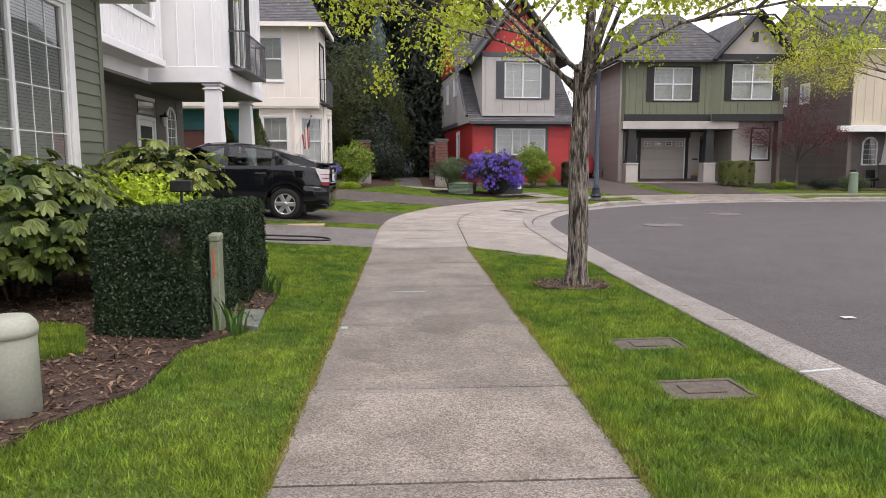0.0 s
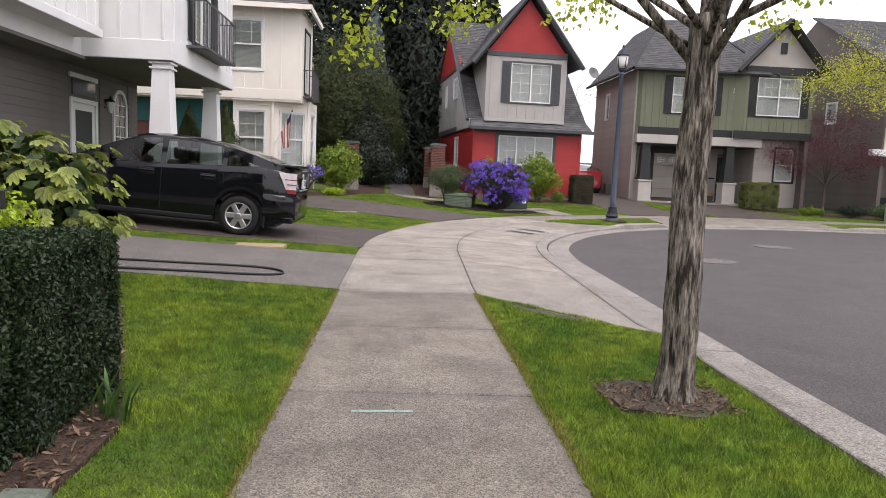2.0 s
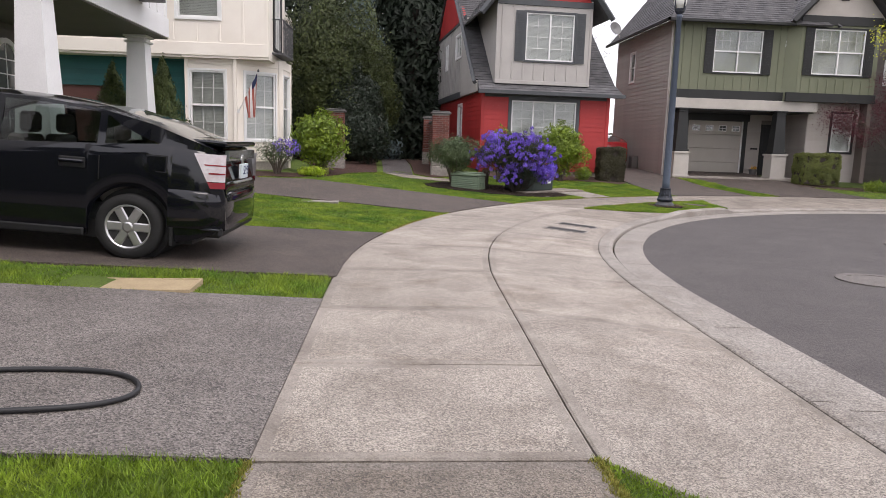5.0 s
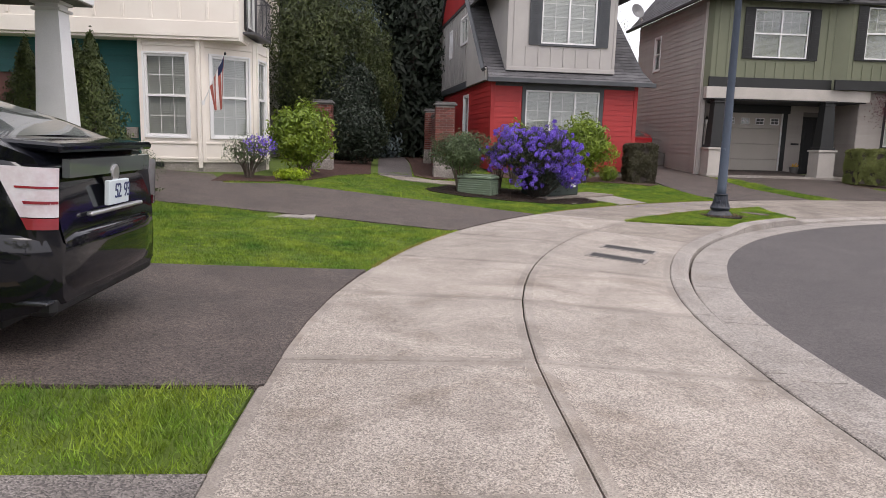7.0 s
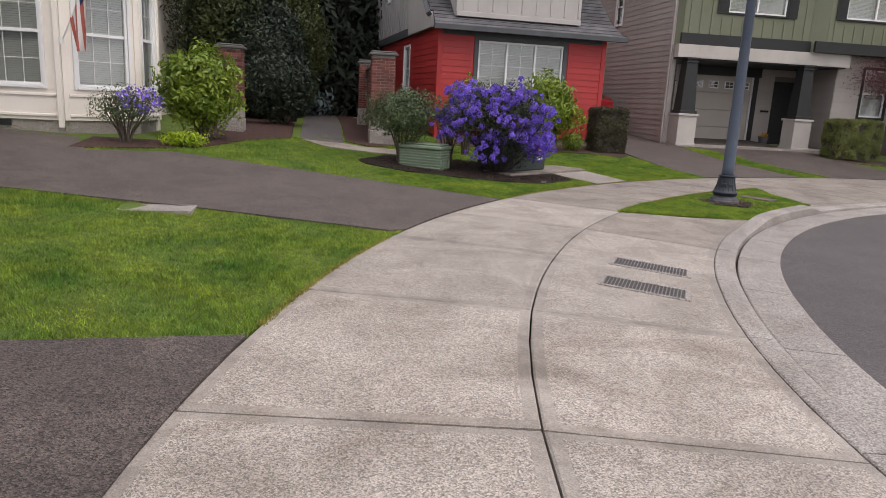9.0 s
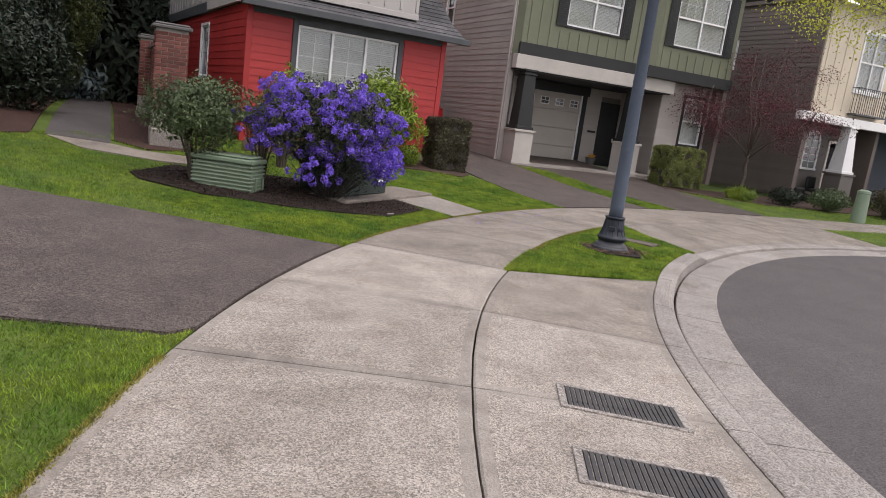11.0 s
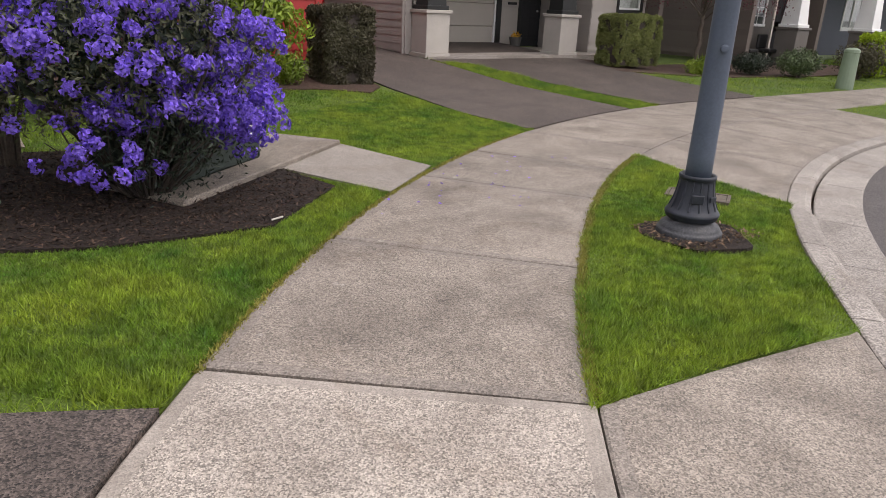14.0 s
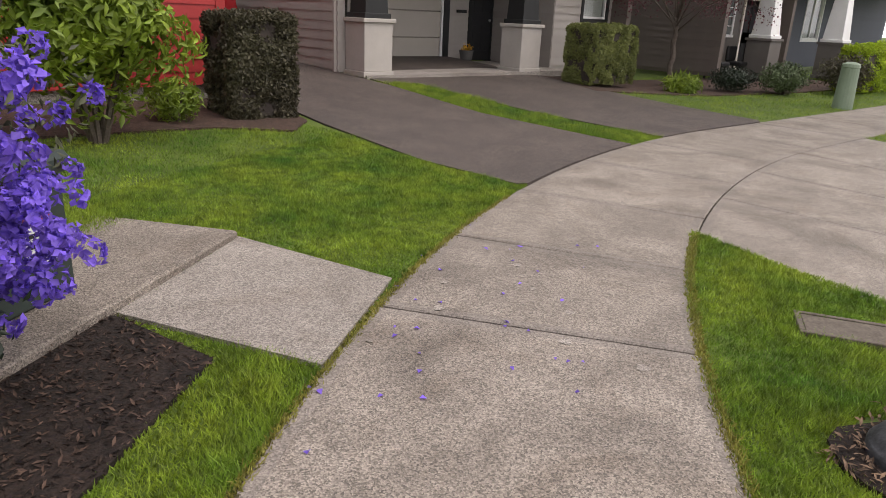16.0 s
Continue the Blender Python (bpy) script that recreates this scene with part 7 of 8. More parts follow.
def conifer(name, x, y, h, r, mat, label, count, seed=1, z=None, size=0.5, base=0.06):
    """A spire of drooping sprays round a trunk."""
    z = gz_all(x, y) if z is None else z
    t = thing(name, (x, y, z), label, "tree")
    bm = bmesh.new()
    tube(bm, [(0, 0, -0.1), (0, 0, h * 0.5), (0, 0, h * 0.97)], [h * 0.018 + 0.02, h * 0.011, 0.01], 8)
    part("trunk", bm, M_DARKBARK, t)
    f = RNG.uniform(0, 1, count) ** 1.35
    ang = RNG.uniform(0, 2 * math.pi, count)
    lobes = 1 + 0.22 * np.sin(ang * 5 + f * 19 + seed) + 0.16 * np.sin(f * 46 + seed * 2)
    rad = r * (1 - f) ** 0.82 * lobes * (1 - 0.55 * RNG.uniform(0, 1, count) ** 2.2)
    zz = h * (base + (1 - base) * f) - rad * 0.28 + RNG.normal(0, 0.02 * h, count)
    p = np.stack([np.cos(ang) * rad, np.sin(ang) * rad, np.maximum(0.05, zz)], axis=1)
    n = np.stack([np.cos(ang), np.sin(ang), np.full(count, 0.7)], axis=1)
    leaves("crown", p, n, size, size * 0.42, mat, t, droop=0.7, jitter=0.35)
    return t


# near garden: clipped hedge, fatsia, yellow-green shrub
hedge("box_hedge", -2.16, 4.7, -1.46, 5.95, 0.05, 0.9, M_BOX, "dense dark green clipped box hedge in the mulch bed", 21000, 0.024)
hedge("box_hedge", -1.98, 5.97, -1.42, 6.95, 0.05, 0.9, M_BOX, "dark green clipped hedge block behind the pedestal", 19000, 0.024)


def fatsia(x, y, r, h, count, label, seed, mat=M_FAT, big=0.19):
    """Big lobed leaves on stalks."""
    s = thing("fatsia_shrub", (x, y, gz_all(x, y)), label, "shrub")
    p, n = blob_points(count, (0, 0, h * 0.52), (r[0], r[1], h * 0.5), 0.3, 0.45, seed, flat=0.75)
    rnd = random.Random(seed)
    verts, faces = [], []
    for c, d in zip(p, n):
        c, d = Vector(c), Vector(d)
        nn = (Vector((d.x * 0.5, d.y * 0.5, 1)) + Vector((rnd.gauss(0, 0.3), rnd.gauss(0, 0.3), 0))).normalized()
        a = Vector((d.x + rnd.gauss(0, 0.3), d.y + rnd.gauss(0, 0.3), -0.25)).normalized()
        b = nn.cross(a).normalized()
        a = b.cross(nn).normalized()
        size = rnd.uniform(0.45, 1.0) * big
        for k, f in ((-3, 0.6), (-2, 0.82), (-1, 0.96), (0, 1.05), (1, 0.96), (2, 0.82), (3, 0.6)):
            t = k * 0.46
            dr = a * math.cos(t) + b * math.sin(t)
            sd = b * math.cos(t) - a * math.sin(t)
            L = size * f
            i = len(verts)
            w = L * 0.2
            for u, side, dip in ((0.04, 0, 0), (0.34, 0.7, 0.0), (0.68, 1.0, 0.1), (0.92, 0.45, 0.26), (1.02, 0, 0.34), (0.92, -0.45, 0.26), (0.68, -1.0, 0.1), (0.34, -0.7, 0.0)):
                verts.append(c + dr * L * u + sd * w * side - nn * (L * dip + (0.0 if side else -0.006)))
            verts.append(c + dr * L * 0.5 - nn * (L * 0.05 + 0.014))
            faces += [(i + 8, i + q, i + (q + 1) % 8) for q in range(8)]
    ob = raw("foliage", [tuple(v) for v in verts], faces, mat, s, smooth=True)
    ob["kind"] = "stuff"
    for k in range(9):
        a = 2 * math.pi * k / 9
        bm = bmesh.new()
        tube(bm, [(0.1 * math.cos(a), 0.1 * math.sin(a), -0.03), (r[0] * 0.3 * math.cos(a), r[1] * 0.3 * math.sin(a), h * 0.4), (r[0] * 0.6 * math.cos(a), r[1] * 0.6 * math.sin(a), h * 0.8)], [0.02, 0.015, 0.007], 6)
        part("stem", bm, M_TWIG, s)
    # inner leaves take the darkened copy that holds the crown's shade
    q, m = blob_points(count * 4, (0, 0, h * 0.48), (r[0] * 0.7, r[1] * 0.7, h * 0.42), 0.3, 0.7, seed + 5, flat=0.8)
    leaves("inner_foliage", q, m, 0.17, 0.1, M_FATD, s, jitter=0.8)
    return s


# fatsia leaf colour darkened to stand in for shade inside the crown
M_FATD = leaf_material("fatsia_leaves_painted_shade", (0.05, 0.085, 0.022), (0.03, 0.055, 0.016), rough=0.45, through_light=0.1)
fatsia(-3.35, 5.9, (0.95, 1.1), 1.22, 560, "large fatsia with glossy lobed leaves beside the house", 3)
fatsia(-3.25, 9.35, (0.85, 0.75), 1.45, 420, "tall fatsia with pale drooping lobed leaves at the house corner", 8, M_FATL, 0.17)
fatsia(-3.7, 4.3, (0.5, 0.8), 0.8, 110, "low fatsia with glossy lobed leaves under the window", 12)
shrub("yellow_shrub", -3.0, 7.75, (0.75, 0.65), 1.05, M_EUON, "bright yellow-green leafy shrub behind the hedge", 3600, 0.06, 0.035, seed=4, bare=0.05)
shrub("yellow_shrub", -2.55, 6.75, (0.35, 0.4), 0.98, M_EUON, "small yellow-green shrub against the hedge", 1300, 0.055, 0.03, seed=6, bare=0.05)
gl = thing("garden_light", (-2.35, 7.3, 0.1), "small black garden spotlight on a stake among the shrubs", "garden light")
part("stake", boxes((-0.012, -0.012, -0.05, 0.012, 0.012, 0.95)), M_IRON, gl)
part("head", boxes((-0.11, -0.03, 0.9, 0.11, 0.06, 1.02), bevel=0.01), M_IRON, gl)

# street tree in the verge, its ring of mulch
tree("street_tree", 1.8, 7.15, 5.2, 2.3, 0.1, M_LIME, "young street tree with furrowed bark and fresh yellow-green leaves", 2.7, 14000, 0.052, seed=11, lean=(0.03, 0.05), limbs=10, clump=0.12, stemmed=8)
sheet("tree_ring", [(1.72 + (0.38 + 0.06 * math.sin(3 * a + 1)) * math.cos(a), 7.15 + (0.32 + 0.05 * math.sin(4 * a)) * math.sin(a)) for a in [2 * math.pi * i / 22 for i in range(22)]], M_TRODDEN, lift=0.006, step=0.2, label="worn ring of mulch round the street tree", category="mulch bed")
sheet("lamp_ring", [(6.86 + (0.4 + 0.05 * math.sin(3 * a + 1)) * math.cos(a), 24.5 + (0.37 + 0.05 * math.sin(4 * a)) * math.sin(a)) for a in [2 * math.pi * i / 22 for i in range(22)]], M_MULCHD, lift=0.004, step=0.2, label="bare ring of chips round the street lamp", category="mulch bed")
tree("lime_tree", 20.8, 27.1, 10.2, 4.5, 0.14, M_LIME2, "yellow-green young tree by the far side of the circle", 4.6, 17000, 0.066, seed=21, limbs=12, clump=0.3, z=0.0)
tree("purple_maple", 19.6, 33.7, 6.0, 1.6, 0.07, M_MAPLE, "dark purple maple with fine leaves before the brown wall", 1.85, 15000, 0.045, seed=31, limbs=10, clump=0.24, bark=M_TWIG)

# violet rhododendron
rh = thing("violet_rhododendron", (3.55, 27.0, 0.08), "rounded rhododendron covered in violet blossom", "shrub")
rnd = random.Random(17)
for k in range(16):
    a = 2 * math.pi * k / 16 + rnd.uniform(-0.2, 0.2)
    f = rnd.uniform(0.4, 0.85)
    bm = bmesh.new()
    tube(bm, [(0.06 * math.cos(a), 0.05 * math.sin(a), -0.05), (0.4 * f * math.cos(a), 0.35 * f * math.sin(a), 0.4), (1.0 * f * math.cos(a), 0.75 * f * math.sin(a), 0.95), (1.15 * f * math.cos(a + 0.15), 0.9 * f * math.sin(a + 0.15), 1.45)], [0.026, 0.02, 0.011, 0.005], 6)
    part("stem", bm, M_DARKBARK, rh)
RC, RR = (-0.12, 0.0, 1.12), (1.18, 0.9, 0.64)
p, n = blob_points(1150, RC, RR, 0.4, 0.4, 3)
gap = np.sin(p[:, 0] * 7.1 + 1.3 * np.sin(p[:, 1] * 5)) * np.sin(p[:, 2] * 8.3 + p[:, 0] * 2) + 0.5 * np.sin(p[:, 1] * 9 + p[:, 2] * 4)
keep = (gap > -0.55) & (p[:, 2] > 0.42 + 0.25 * RNG.uniform(0, 1, 1150)) & ~((p[:, 2] < 0.65) & (p[:, 0] < -0.55)) & ~((p[:, 2] < 0.55) & (RNG.uniform(0, 1, 1150) < 0.6)) & (RNG.uniform(0, 1, 1150) < 0.62)
p, n = p[keep], n[keep]
p2, n2 = blob_points(110, (0.68, -0.12, 0.6), (0.36, 0.36, 0.28), 0.35, 0.5, 8)
p3, n3 = blob_points(24, (-0.3, -0.55, 0.45), (0.4, 0.3, 0.3), 0.35, 0.5, 9)
p, n = np.concatenate([p, p2, p3]), np.concatenate([n, n2, n3])
C, Nn = [], []
for c, d in zip(p, n):
    k = 42
    v = unit(RNG.normal(0, 1, (k, 3)) + d * 0.8 + np.array([0, 0, 0.3]))
    C.append(c + v * RNG.uniform(0.03, 0.06))
    Nn.append(v)
leaves("blossom", np.concatenate(C), np.concatenate(Nn), 0.034, 0.024, M_PURPLE, rh, jitter=0.35, droop=-0.3, fold=0.3, label="violet blossom in round trusses")
p, n = blob_points(9000, RC, (1.12, 0.84, 0.62), 0.4, 0.55, 3)
keep = p[:, 2] > 0.15
leaves("foliage", p[keep], n[keep], 0.05, 0.018, M_RHODL, rh, jitter=0.9)
# inner leaves in the dark shrub colour, painting shade within the crown
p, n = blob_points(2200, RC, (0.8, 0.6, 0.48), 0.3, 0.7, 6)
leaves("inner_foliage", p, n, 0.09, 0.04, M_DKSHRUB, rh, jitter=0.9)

# dark leaves for the low twigs and, by colour, the shade among them
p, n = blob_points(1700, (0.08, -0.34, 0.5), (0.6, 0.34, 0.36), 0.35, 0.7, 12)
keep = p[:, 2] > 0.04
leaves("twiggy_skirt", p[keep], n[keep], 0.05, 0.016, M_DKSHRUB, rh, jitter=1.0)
for k in range(22):
    a, f = rnd.uniform(-2.9, 0.3), rnd.uniform(0.4, 1.0)
    bm = bmesh.new()
    tube(bm, [(0.08 * math.cos(a), 0.08 * math.sin(a), -0.03), (0.5 * f * math.cos(a), 0.4 * f * math.sin(a), 0.3), (0.85 * f * math.cos(a + 0.2), 0.66 * f * math.sin(a + 0.2), rnd.uniform(0.5, 0.85))], [0.013, 0.009, 0.003], 5)
    part("twig", bm, M_DARKBARK, rh)

shrub("grey_green_shrub", 1.72, 27.2, (0.62, 0.58), 1.38, M_VIB, "open grey-green shrub on bare fanned stems", 7500, 0.056, 0.024, stems=14, seed=9, bare=0.38, rough=0.55, shell=0.5)
shrub("pale_bare_shrub", 2.75, 28.0, (0.4, 0.4), 1.2, M_RHODL, "thin twiggy shrub behind the utility cabinet", 900, 0.05, 0.02, stems=10, seed=10, bare=0.4)
shrub("light_green_shrub", 5.75, 31.1, (0.85, 0.6), 1.9, M_LAUREL, "light green shrub behind the violet blossom", 5200, 0.12, 0.045, stems=8, seed=12, bare=0.2, rough=0.5, shell=0.6)
shrub("light_green_shrub", 3.4, 29.6, (0.5, 0.5), 1.7, M_LAUREL, "pale green shrub against the red wall", 1000, 0.1, 0.04, stems=7, seed=14, bare=0.3)
hedge("bronze_hedge", 7.35, 31.75, 8.25, 32.45, 0.22, 1.2, M_BROWNHEDGE, "clipped bronze-green hedge at the red house corner", 6500, 0.045, rough=0.06)
shrub("green_mound", 6.75, 31.85, (0.3, 0.25), 0.5, M_LAUREL, "small green mound in the red house bed", 700, 0.08, 0.02, stems=4, seed=15, bare=0.0)
shrub("laurel_shrub", -2.15, 28.3, (0.78, 0.7), 1.85, M_LAUREL, "fresh green laurel before the brick pillar", 4200, 0.115, 0.05, stems=8, seed=16, bare=0.08, rough=0.45, shell=0.5)
shrub("dark_shrub", -0.95, 33.0, (0.95, 0.9), 1.9, M_DKSHRUB, "dark rounded shrub beside the footpath", 3200, 0.11, 0.045, stems=7, seed=18, bare=0.05, z=0.5)
bl = shrub("violet_azalea", -3.15, 26.9, (0.62, 0.5), 0.98, M_VIB, "twiggy shrub with a few violet blooms under the windows", 1300, 0.045, 0.018, stems=16, seed=19, bare=0.25)
p, n = blob_points(260, (0.26, 0, 0.74), (0.36, 0.36, 0.24), 0.3, 0.3, 21)
leaves("blossom", p, n, 0.05, 0.045, M_PURPLE, bl, jitter=0.5)
shrub("low_edging", -2.2, 27.0, (0.42, 0.22), 0.3, M_EUON, "low yellow-green edging plant in the bed", 800, 0.05, 0.025, stems=4, seed=22, bare=0.0)
hedge("olive_hedge", 15.6, 33.0, 17.1, 33.8, 0.27, 1.15, M_YHEDGE, "clipped olive-green hedge before the porch", 6500, 0.045, rough=0.08)
hedge("yellow_hedge", 23.7, 30.7, 26.3, 31.4, 0.08, 1.1, M_EUON, "yellow-green hedge by the far driveway", 3000, 0.06, rough=0.15)
shrub("low_dark_shrub", 21.2, 31.6, (0.8, 0.5), 0.75, M_VIB, "low dark shrub under the porch", 1600, 0.08, 0.035, seed=24, bare=0.05)
shrub("low_dark_shrub", 20.1, 32.3, (0.7, 0.5), 0.6, M_DKSHRUB, "low dark shrub in the shaded bed", 1300, 0.07, 0.03, seed=25, bare=0.05)
shrub("red_leaf_shrub", 23.0, 30.9, (0.7, 0.6), 1.0, M_BROWNHEDGE, "bronze shrub by the green pedestal", 1600, 0.08, 0.035, seed=26, bare=0.1)
shrub("flower_clump", 18.4, 32.6, (0.6, 0.35), 0.4, M_LAUREL, "clump of spring leaves under the maple", 800, 0.16, 0.02, seed=27, bare=0.0)
shrub("rosemary_shrub", -4.3, 22.4, (0.62, 0.5), 0.95, M_VIB, "grey-green feathery shrub at the lawn's corner", 6500, 0.045, 0.01, seed=28, bare=0.05)
for x, y, h, sd in ((-4.85, 22.95, 2.55, 1), (-5.85, 22.9, 2.35, 2), (-5.35, 23.6, 2.4, 3)):
    conifer("cone_cedar", x, y, h, 0.8, M_CEDAR, "narrow clipped cone of dark green cedar", 15000, seed=sd, size=0.06, base=0.02)
pn, nn = blob_points(60, (15.7, 36.9, 0.76), (0.15, 0.15, 0.08), 0.2, 0.4, 2)
leaves("pansies", pn, nn, 0.06, 0.05, M_PANSY := material("pansy_yellow", (0.7, 0.42, 0.03), (0.5, 0.2, 0.03), scale=9, rough=0.6), None)
tagged(bpy.data.objects["pansies"], "yellow and orange pansies in the pot", "flowers", kind="stuff")

# board fence and bare tree between the red and the olive house
fence = thing("board_fence", (8.2, 47.0, 0.5), "weathered brown board fence closing the shared driveway", "fence")
for k in range(34):
    part("board", boxes((0.15 * k, -0.012, -0.1, 0.15 * k + 0.138, 0.012, 1.8 + 0.02 * math.sin(k * 2.3)), bevel=0.004), M_TWIG, fence)
for z in (0.35, 1.45):
    part("rail", boxes((0, 0.013, z, 5.1, 0.06, z + 0.09)), M_TWIG, fence)
tree("bare_tree", 10.6, 53.0, 11.0, 2.5, 0.13, M_BROWNHEDGE, "budding grey tree behind the fence", 3.2, 5000, 0.07, seed=61, limbs=9, clump=0.3, z=0.5, bark=M_TWIG)

# woods behind the footpath
BACK = [(-5.6, 43, 17, 3.6), (-2.2, 47, 19, 3.8), (1.0, 45, 17, 3.4), (-8.5, 48, 18, 4.0), (3.2, 50, 17, 3.6), (-0.4, 56, 20, 4.0), (-4.4, 55, 20, 4.4), (2.2, 60, 18, 4.2), (-12, 52, 17, 4.5), (6.5, 58, 16, 4.0)]
for i, (x, y, h, r) in enumerate(BACK):
    conifer("fir_tree", x, y, h, r, M_CONIF, "tall dark fir in the grove behind the houses", 11000 if y < 50 else 5000, seed=i + 5, z=0.5, size=0.4 if y < 50 else 0.55, base=0.06)
conifer("blue_spruce", -1.6, 41.5, 9.5, 1.7, M_SPRUCE, "blue spruce rising behind the broadleaf tree", 9000, seed=40, z=0.5, size=0.25)
for x, y, rr, h, sd in ((-2.5, 37.2, (2.1, 2.2), 7.3, 50), (-1.3, 39.5, (1.5, 1.6), 5.6, 52), (2.2, 44.0, (1.4, 1.6), 4.2, 54), (-1.6, 36.0, (1.1, 1.2), 3.6, 55)):
    shrub("broadleaf_tree", x, y, rr, h, M_BROAD if sd < 54 else M_DKSHRUB, "dense evergreen broadleaf tree beside the cream house", 22000, 0.12, 0.055, stems=6, seed=sd, bare=0.04, z=0.5, rough=0.35)

# ---- bark chips on the beds ----
def inside_poly(x, y, poly):
    c = np.zeros(len(x), bool)
    n = len(poly)
    for i in range(n):
        (x1, y1), (x2, y2) = poly[i], poly[(i + 1) % n]
        if y1 == y2:
            continue
        c ^= ((y1 > y) != (y2 > y)) & (x < (x2 - x1) * (y - y1) / (y2 - y1) + x1)
    return c


def gz_np(x, y):
    out = np.where(y <= CY, np.where(x < 7, -0.58 - x, -5.0), np.where(x < CX, np.hypot(x - CX, y - CY) - RL, y - CY - RL))
    slope = 0.065 * (1 - 0.75 * np.clip((x - 15.5) / 3, 0, 1))
    return np.minimum(0.56, slope * np.maximum(0, out)), out


for nm, poly in BEDS[:4] + [("tree_ring", [(1.35, 6.85), (2.1, 6.85), (2.15, 7.45), (1.35, 7.45)]), ("lamp_ring", [(6.5, 24.2), (7.3, 24.2), (7.3, 24.85), (6.5, 24.85)])]:
    k = 20000 if nm.endswith("bed") else 900
    xs, ys = [q[0] for q in poly], [q[1] for q in poly]
    x, y = RNG.uniform(min(xs), max(xs), k), RNG.uniform(min(ys), max(ys), k)
    m = inside_poly(x, y, poly)
    x, y = x[m], y[m]
    z = gz_np(x, y)[0] + 0.018
    p = np.stack([x, y, z], axis=1)
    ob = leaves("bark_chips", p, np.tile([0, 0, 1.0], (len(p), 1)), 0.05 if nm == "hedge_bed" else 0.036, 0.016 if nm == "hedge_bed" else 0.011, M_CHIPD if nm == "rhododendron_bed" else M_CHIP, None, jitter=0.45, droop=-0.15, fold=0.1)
    tagged(ob, "scattered brown bark chips on the planting bed", "bark chips", kind="stuff")

# ---- grass: blades on the lawns and verges ----
PAVED = [q[1] for q in DRIVES] + [q[1] for q in BEDS] + [[(-0.3, 29.9), (0.25, 28.95), (1.3, 28.55), (2.9, 28.6), (2.9, 29.3), (1.1, 29.5), (0.65, 30.2)], [(4.8, 27.46), (5.4, 26.53), (6.28, 27.2), (5.78, 28.22)],
         [(1.45, 3.57), (1.92, 3.55), (1.92, 3.88), (1.45, 3.88)], [(1.48, 4.58), (1.96, 4.58), (1.96, 4.86), (1.48, 4.86)], [(-2.74, 13.47), (-1.67, 13.49), (-1.67, 13.93), (-2.74, 13.93)], [(-1.82, 21.56), (-1.08, 21.58), (-1.08, 21.96), (-1.82, 21.96)], [(-1.34, 5.18), (-1.13, 5.1), (-1.2, 5.72), (-1.36, 5.7)],
         [(1.4, 6.9), (2.1, 6.9), (2.15, 7.4), (1.4, 7.4)], [(6.5, 24.35), (6.75, 24.12), (7.1, 24.12), (7.26, 24.35), (7.24, 24.7), (7.0, 24.87), (6.68, 24.84), (6.48, 24.6)], [(7.66, 25.38), (7.92, 24.93), (8.14, 25.06), (7.88, 25.51)], [(1.3, 10.18), (1.98, 9.45), (1.8, 9.42), (1.5, 9.72), (1.27, 9.95)]]


def plan_np(s, d):
    a = np.clip((s - CY) / RL, 0, math.pi / 2)
    x = np.where(s <= CY, -0.58 + d, CX - (RL - d) * np.cos(a) + np.maximum(0, s - S_ARC))
    y = np.where(s <= CY, s, CY + (RL - d) * np.sin(a))
    return x, y


def lawn_grass(name, s0, s1, d0, d1, count, height, label, mat=M_BLADE):
    """Blades strewn between two stations and two offsets; tufts and worn patches from noise."""
    s, d = RNG.uniform(s0, s1, count), RNG.uniform(d0, d1, count)
    x, y = plan_np(s, d)
    ww = walk_w(s)
    kd = kerb_d(s)
    u = (d - ww) / (kd - ww)
    ok = np.where(d < 0.06, True, (d > ww - 0.035) & (d < kd + 0.02) & ~((10.62 - 1.6 * u < s) & (s < 25.33 + 1.4 * u)) & ~((31.67 - 1.35 * u < s) & (s < 39.48)))
    for poly in PAVED:
        ok &= ~inside_poly(x, y, poly)
    x, y, d = x[ok], y[ok], d[ok]
    k = len(x)
    z = np.where(d < 0.06, gz_np(x, y)[0], -0.02 * np.maximum(0, d - 1.57)) - 0.012
    tuft = 0.75 + 0.5 * np.sin(x * 3.1 + np.sin(y * 2.3) * 1.7) * np.sin(y * 2.7 + np.sin(x * 1.9) * 2.1) + RNG.uniform(-0.3, 0.35, k)
    h = height * np.clip(tuft, 0.4, 1.5)
    a = RNG.uniform(0, 2 * math.pi, k)
    w = 0.0026 + 0.002 * RNG.uniform(0, 1, k)
    lean = RNG.normal(0, 0.55, (k, 2)) * h[:, None]
    b0 = np.stack([x - np.cos(a) * w, y - np.sin(a) * w, z], 1)
    b1 = np.stack([x + np.cos(a) * w, y + np.sin(a) * w, z], 1)
    tip = np.stack([x + lean[:, 0], y + lean[:, 1], z + h], 1)
    ob = tris(name, np.stack([b0, b1, tip], 1).reshape(-1, 3), mat)
    return tagged(ob, label, "grass", kind="stuff")


lawn_grass("lawn_grass", 0.2, 10.62, -4.0, 0.02, 380000, 0.038, "fresh green lawn of fine blades beside the walk")
lawn_grass("verge_grass", 0.2, 10.75, 1.5, 3.1, 220000, 0.04, "rough green verge between walk and kerb")
lawn_grass("strip_grass", 13.2, 14.75, -7.0, -0.005, 44000, 0.05, "narrow grass strip between two driveways")
lawn_grass("lawn_grass", 16.6, 23.0, -8.0, 0.05, 330000, 0.034, "trimmed green lawn between two driveways")
lawn_grass("lawn_grass", 22.6, 32.8, -6.5, 0.05, 240000, 0.038, "green lawn round the planting bed and the slab")
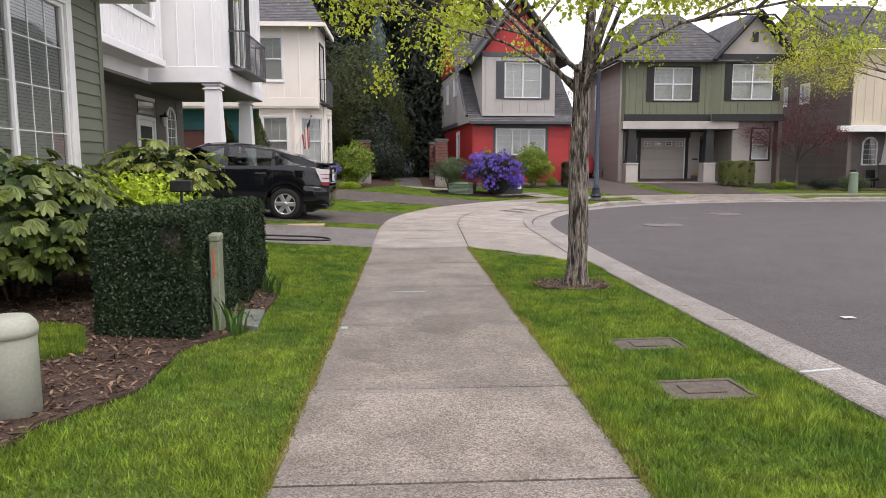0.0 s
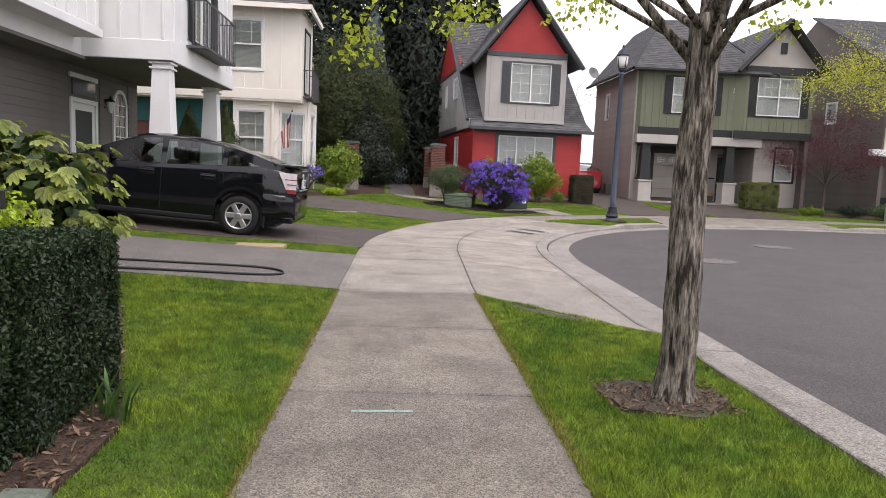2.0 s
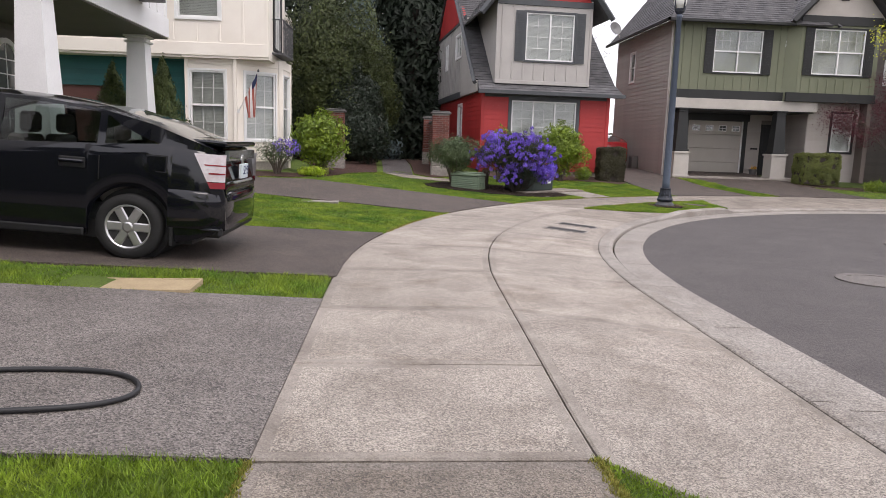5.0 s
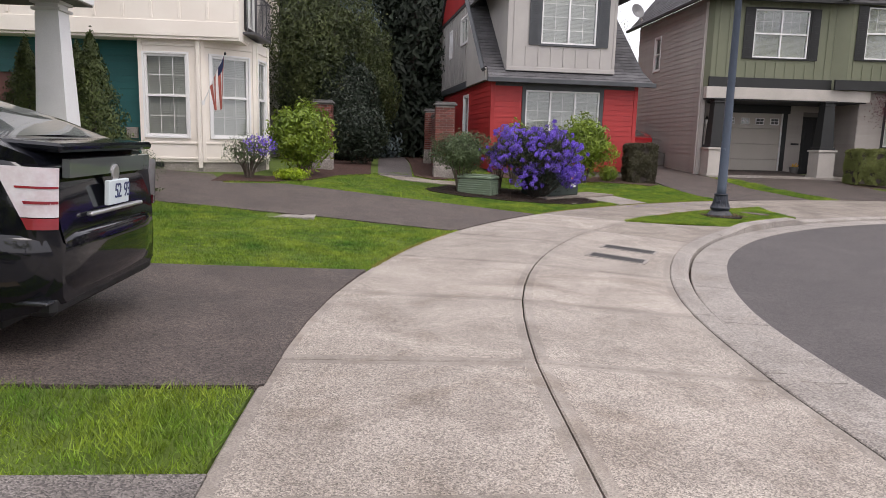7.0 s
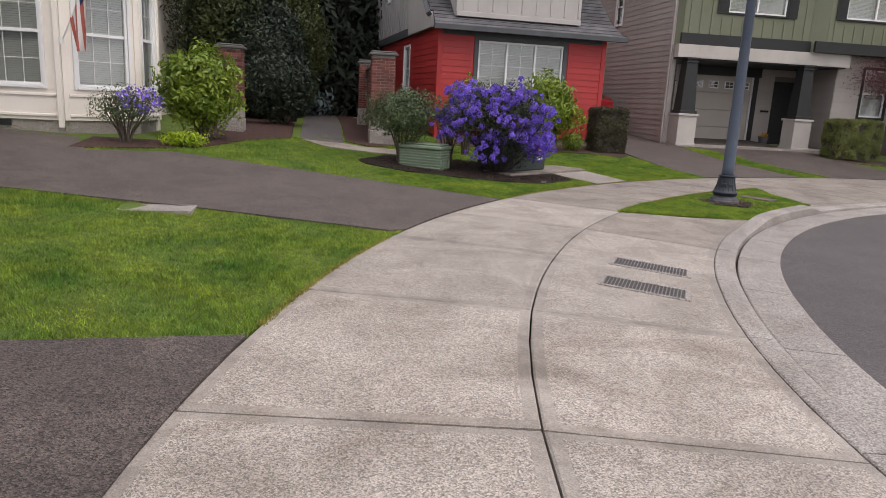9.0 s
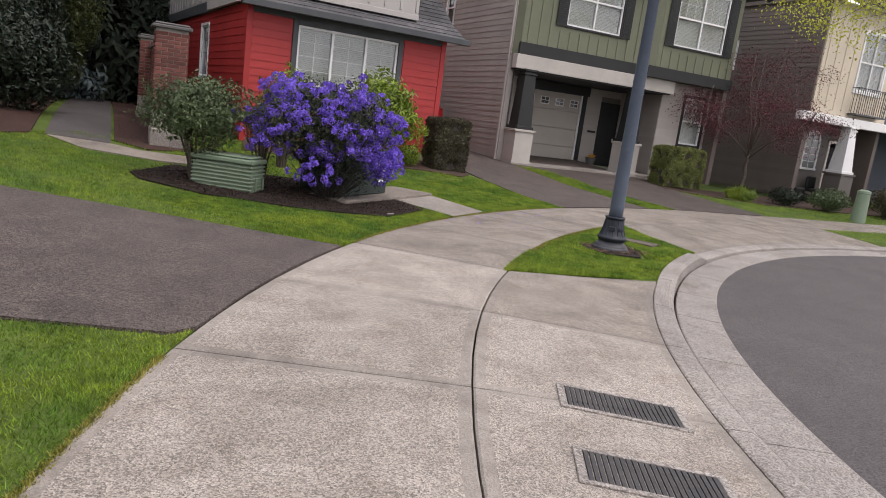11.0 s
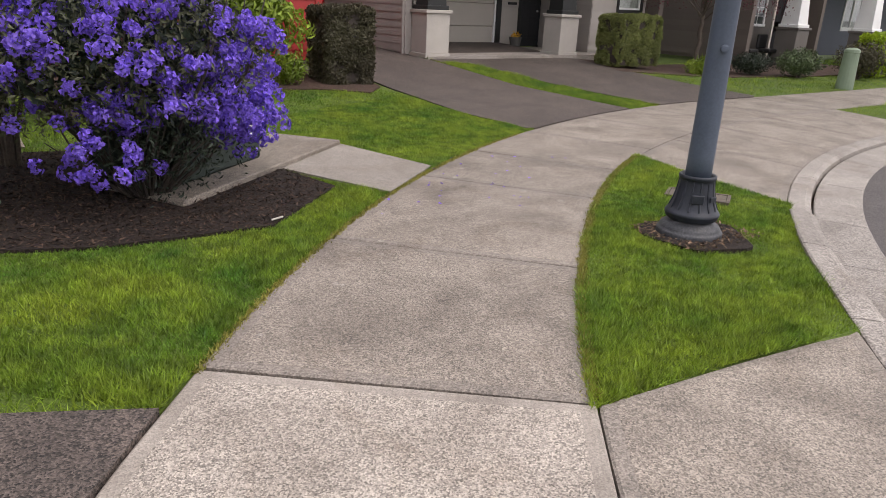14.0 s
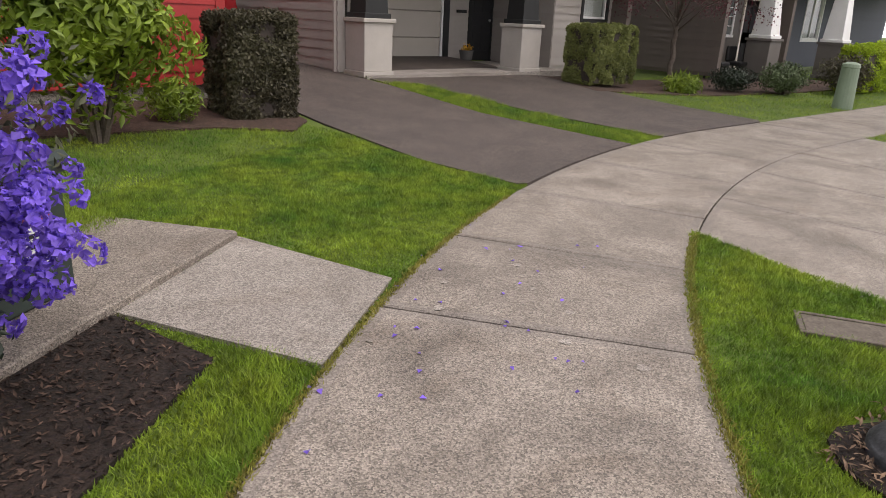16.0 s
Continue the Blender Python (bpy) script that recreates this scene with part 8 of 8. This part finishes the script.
lawn_grass("edge_grass", 25.0, 32.6, -2.4, 0.05, 200000, 0.036, "dense green grass along the inner edge of the walk")
lawn_grass("island_grass", 25.2, 31.9, 1.5, 3.4, 170000, 0.042, "thick green grass of the kerbed island round the lamp")
lawn_grass("drive_strip_grass", 35.2, 36.8, -5.0, 0.05, 45000, 0.07, "ragged grass strip between the two far driveways")
lawn_grass("far_lawn_grass", 34.0, 62.0, -5.5, 0.05, 70000, 0.06, "far green lawns before the houses")
lawn_grass("far_verge_grass", 39.4, 60.0, 1.6, 3.2, 30000, 0.06, "grass verge along the far kerb")


patch = [(-2.02, 4.28), (-2.2, 4.02), (-2.75, 4.05), (-2.85, 4.7), (-2.5, 4.88), (-2.28, 4.84)]
sheet("lawn_patch", patch, M_SOIL, lift=0.024, step=0.2, label="small patch of lawn left in the mulch bed", category="lawn")
k = 26000
x, y = RNG.uniform(-2.9, -2.0, k), RNG.uniform(4.0, 4.9, k)
m = inside_poly(x, y, patch)
x, y = x[m], y[m]
k = len(x)
a, z = RNG.uniform(0, 6.28, k), gz_np(x, y)[0] + 0.02
b0 = np.stack([x - np.cos(a) * 0.003, y - np.sin(a) * 0.003, z], 1)
b1 = np.stack([x + np.cos(a) * 0.003, y + np.sin(a) * 0.003, z], 1)
tip = np.stack([x + RNG.normal(0, 0.02, k), y + RNG.normal(0, 0.02, k), z + RNG.uniform(0.02, 0.05, k)], 1)
tagged(tris("patch_grass", np.stack([b0, b1, tip], 1).reshape(-1, 3), M_BLADE), "short grass on the patch beside the hedge", "grass", kind="stuff")
sp = thing("wood_splinter", (4.21, 26.12, 0.06), "pale split piece of wood lying on the mulch", "wood splinter", rz=20)
part("sliver", boxes((-0.055, -0.007, -0.006, 0.055, 0.007, 0.006), bevel=0.003), M_BEAM, sp)


# moss and short yellow growth along the edges of the walk
def edge_moss(name, s0, s1, side, count):
    s = RNG.uniform(s0, s1, count)
    ww = walk_w(s)
    ll = 0.06 * np.clip((s - 14) / 5, 0, 1)
    d = (ll + RNG.normal(0.012, 0.014, count)) if side < 0 else ww - RNG.normal(0.012, 0.016, count)
    x, y = plan_np(s, d)
    k = count
    h, a = RNG.uniform(0.006, 0.022, k), RNG.uniform(0, 6.28, k)
    w = 0.005
    b0 = np.stack([x - np.cos(a) * w, y - np.sin(a) * w, np.full(k, -0.004)], 1)
    b1 = np.stack([x + np.cos(a) * w, y + np.sin(a) * w, np.full(k, -0.004)], 1)
    tip = np.stack([x + RNG.normal(0, 0.012, k), y + RNG.normal(0, 0.012, k), h], 1)
    tagged(tris(name, np.stack([b0, b1, tip], 1).reshape(-1, 3), M_MOSS), "yellow moss along the edge of the walk", "moss", kind="stuff")


edge_moss("edge_moss", 0.3, 10.6, 1, 16000)
edge_moss("edge_moss", 0.3, 10.6, -1, 7000)
edge_moss("edge_moss", 18.4, 21.4, -1, 2500)
edge_moss("edge_moss", 25.3, 31.9, -1, 5000)
edge_moss("edge_moss", 25.4, 31.6, 1, 7000)

# pale lichen spots on the darker panels, and a few fallen petals
for i in range(15):
    s, d = RNG.uniform(25.6, 31.5), RNG.uniform(0.15, 1.5)
    x, y = plan(s, d)
    k = 9
    rr = RNG.uniform(0.012, 0.035)
    vv = [(x + rr * (1 + 0.2 * math.sin(j * 2 + i)) * math.cos(6.283 * j / k), y + rr * (1 + 0.2 * math.sin(j * 2 + i)) * math.sin(6.283 * j / k), 0.0035) for j in range(k)]
    tagged(raw("lichen_spot", vv, [tuple(range(k))], M_SLAB), "pale lichen spot on the walk", "lichen", group="lichen spots on the walk", kind="structure")
pk = 40
ps, pd = RNG.uniform(27.5, 31.0, pk), RNG.uniform(-0.1, 1.2, pk)
px, py = plan_np(ps, pd)
tagged(leaves("fallen_petals", np.stack([px, py, np.full(pk, 0.006)], 1), np.tile([0, 0, 1.0], (pk, 1)), 0.028, 0.022, M_PURPLE, None, jitter=0.15, droop=0), "violet petals fallen on the walk", "petals", kind="stuff")

# strap-leaved clumps beside the hedge
M_STRAP = leaf_material("strap_leaves", (0.1, 0.19, 0.045), (0.05, 0.11, 0.025), rough=0.4, through_light=0.3)
for x, y, k in ((-1.3, 4.98, 16), (-1.3, 6.5, 18)):
    t = thing("iris_clump", (x, y, 0.04), "clump of upright strap leaves beside the hedge", "plant")
    verts, faces = [], []
    for j in range(k):
        a, ln = RNG.uniform(0, 6.28), RNG.uniform(0.16, 0.34)
        bx, by = RNG.normal(0, 0.05, 2)
        dx, dy = math.cos(a), math.sin(a)
        w = 0.013
        i = len(verts)
        for f, wd in ((0, 1.0), (0.5, 0.9), (0.85, 0.6), (1.0, 0.05)):
            o = ln * 0.35 * f * f
            verts += [(bx + dx * o - dy * w * wd, by + dy * o + dx * w * wd, ln * f * (1 - 0.12 * f)), (bx + dx * o + dy * w * wd, by + dy * o - dx * w * wd, ln * f * (1 - 0.12 * f))]
        faces += [(i, i + 1, i + 3, i + 2), (i + 2, i + 3, i + 5, i + 4), (i + 4, i + 5, i + 7, i + 6)]
    ob = raw("foliage", verts, faces, M_STRAP, t)
    ob["kind"] = "stuff"
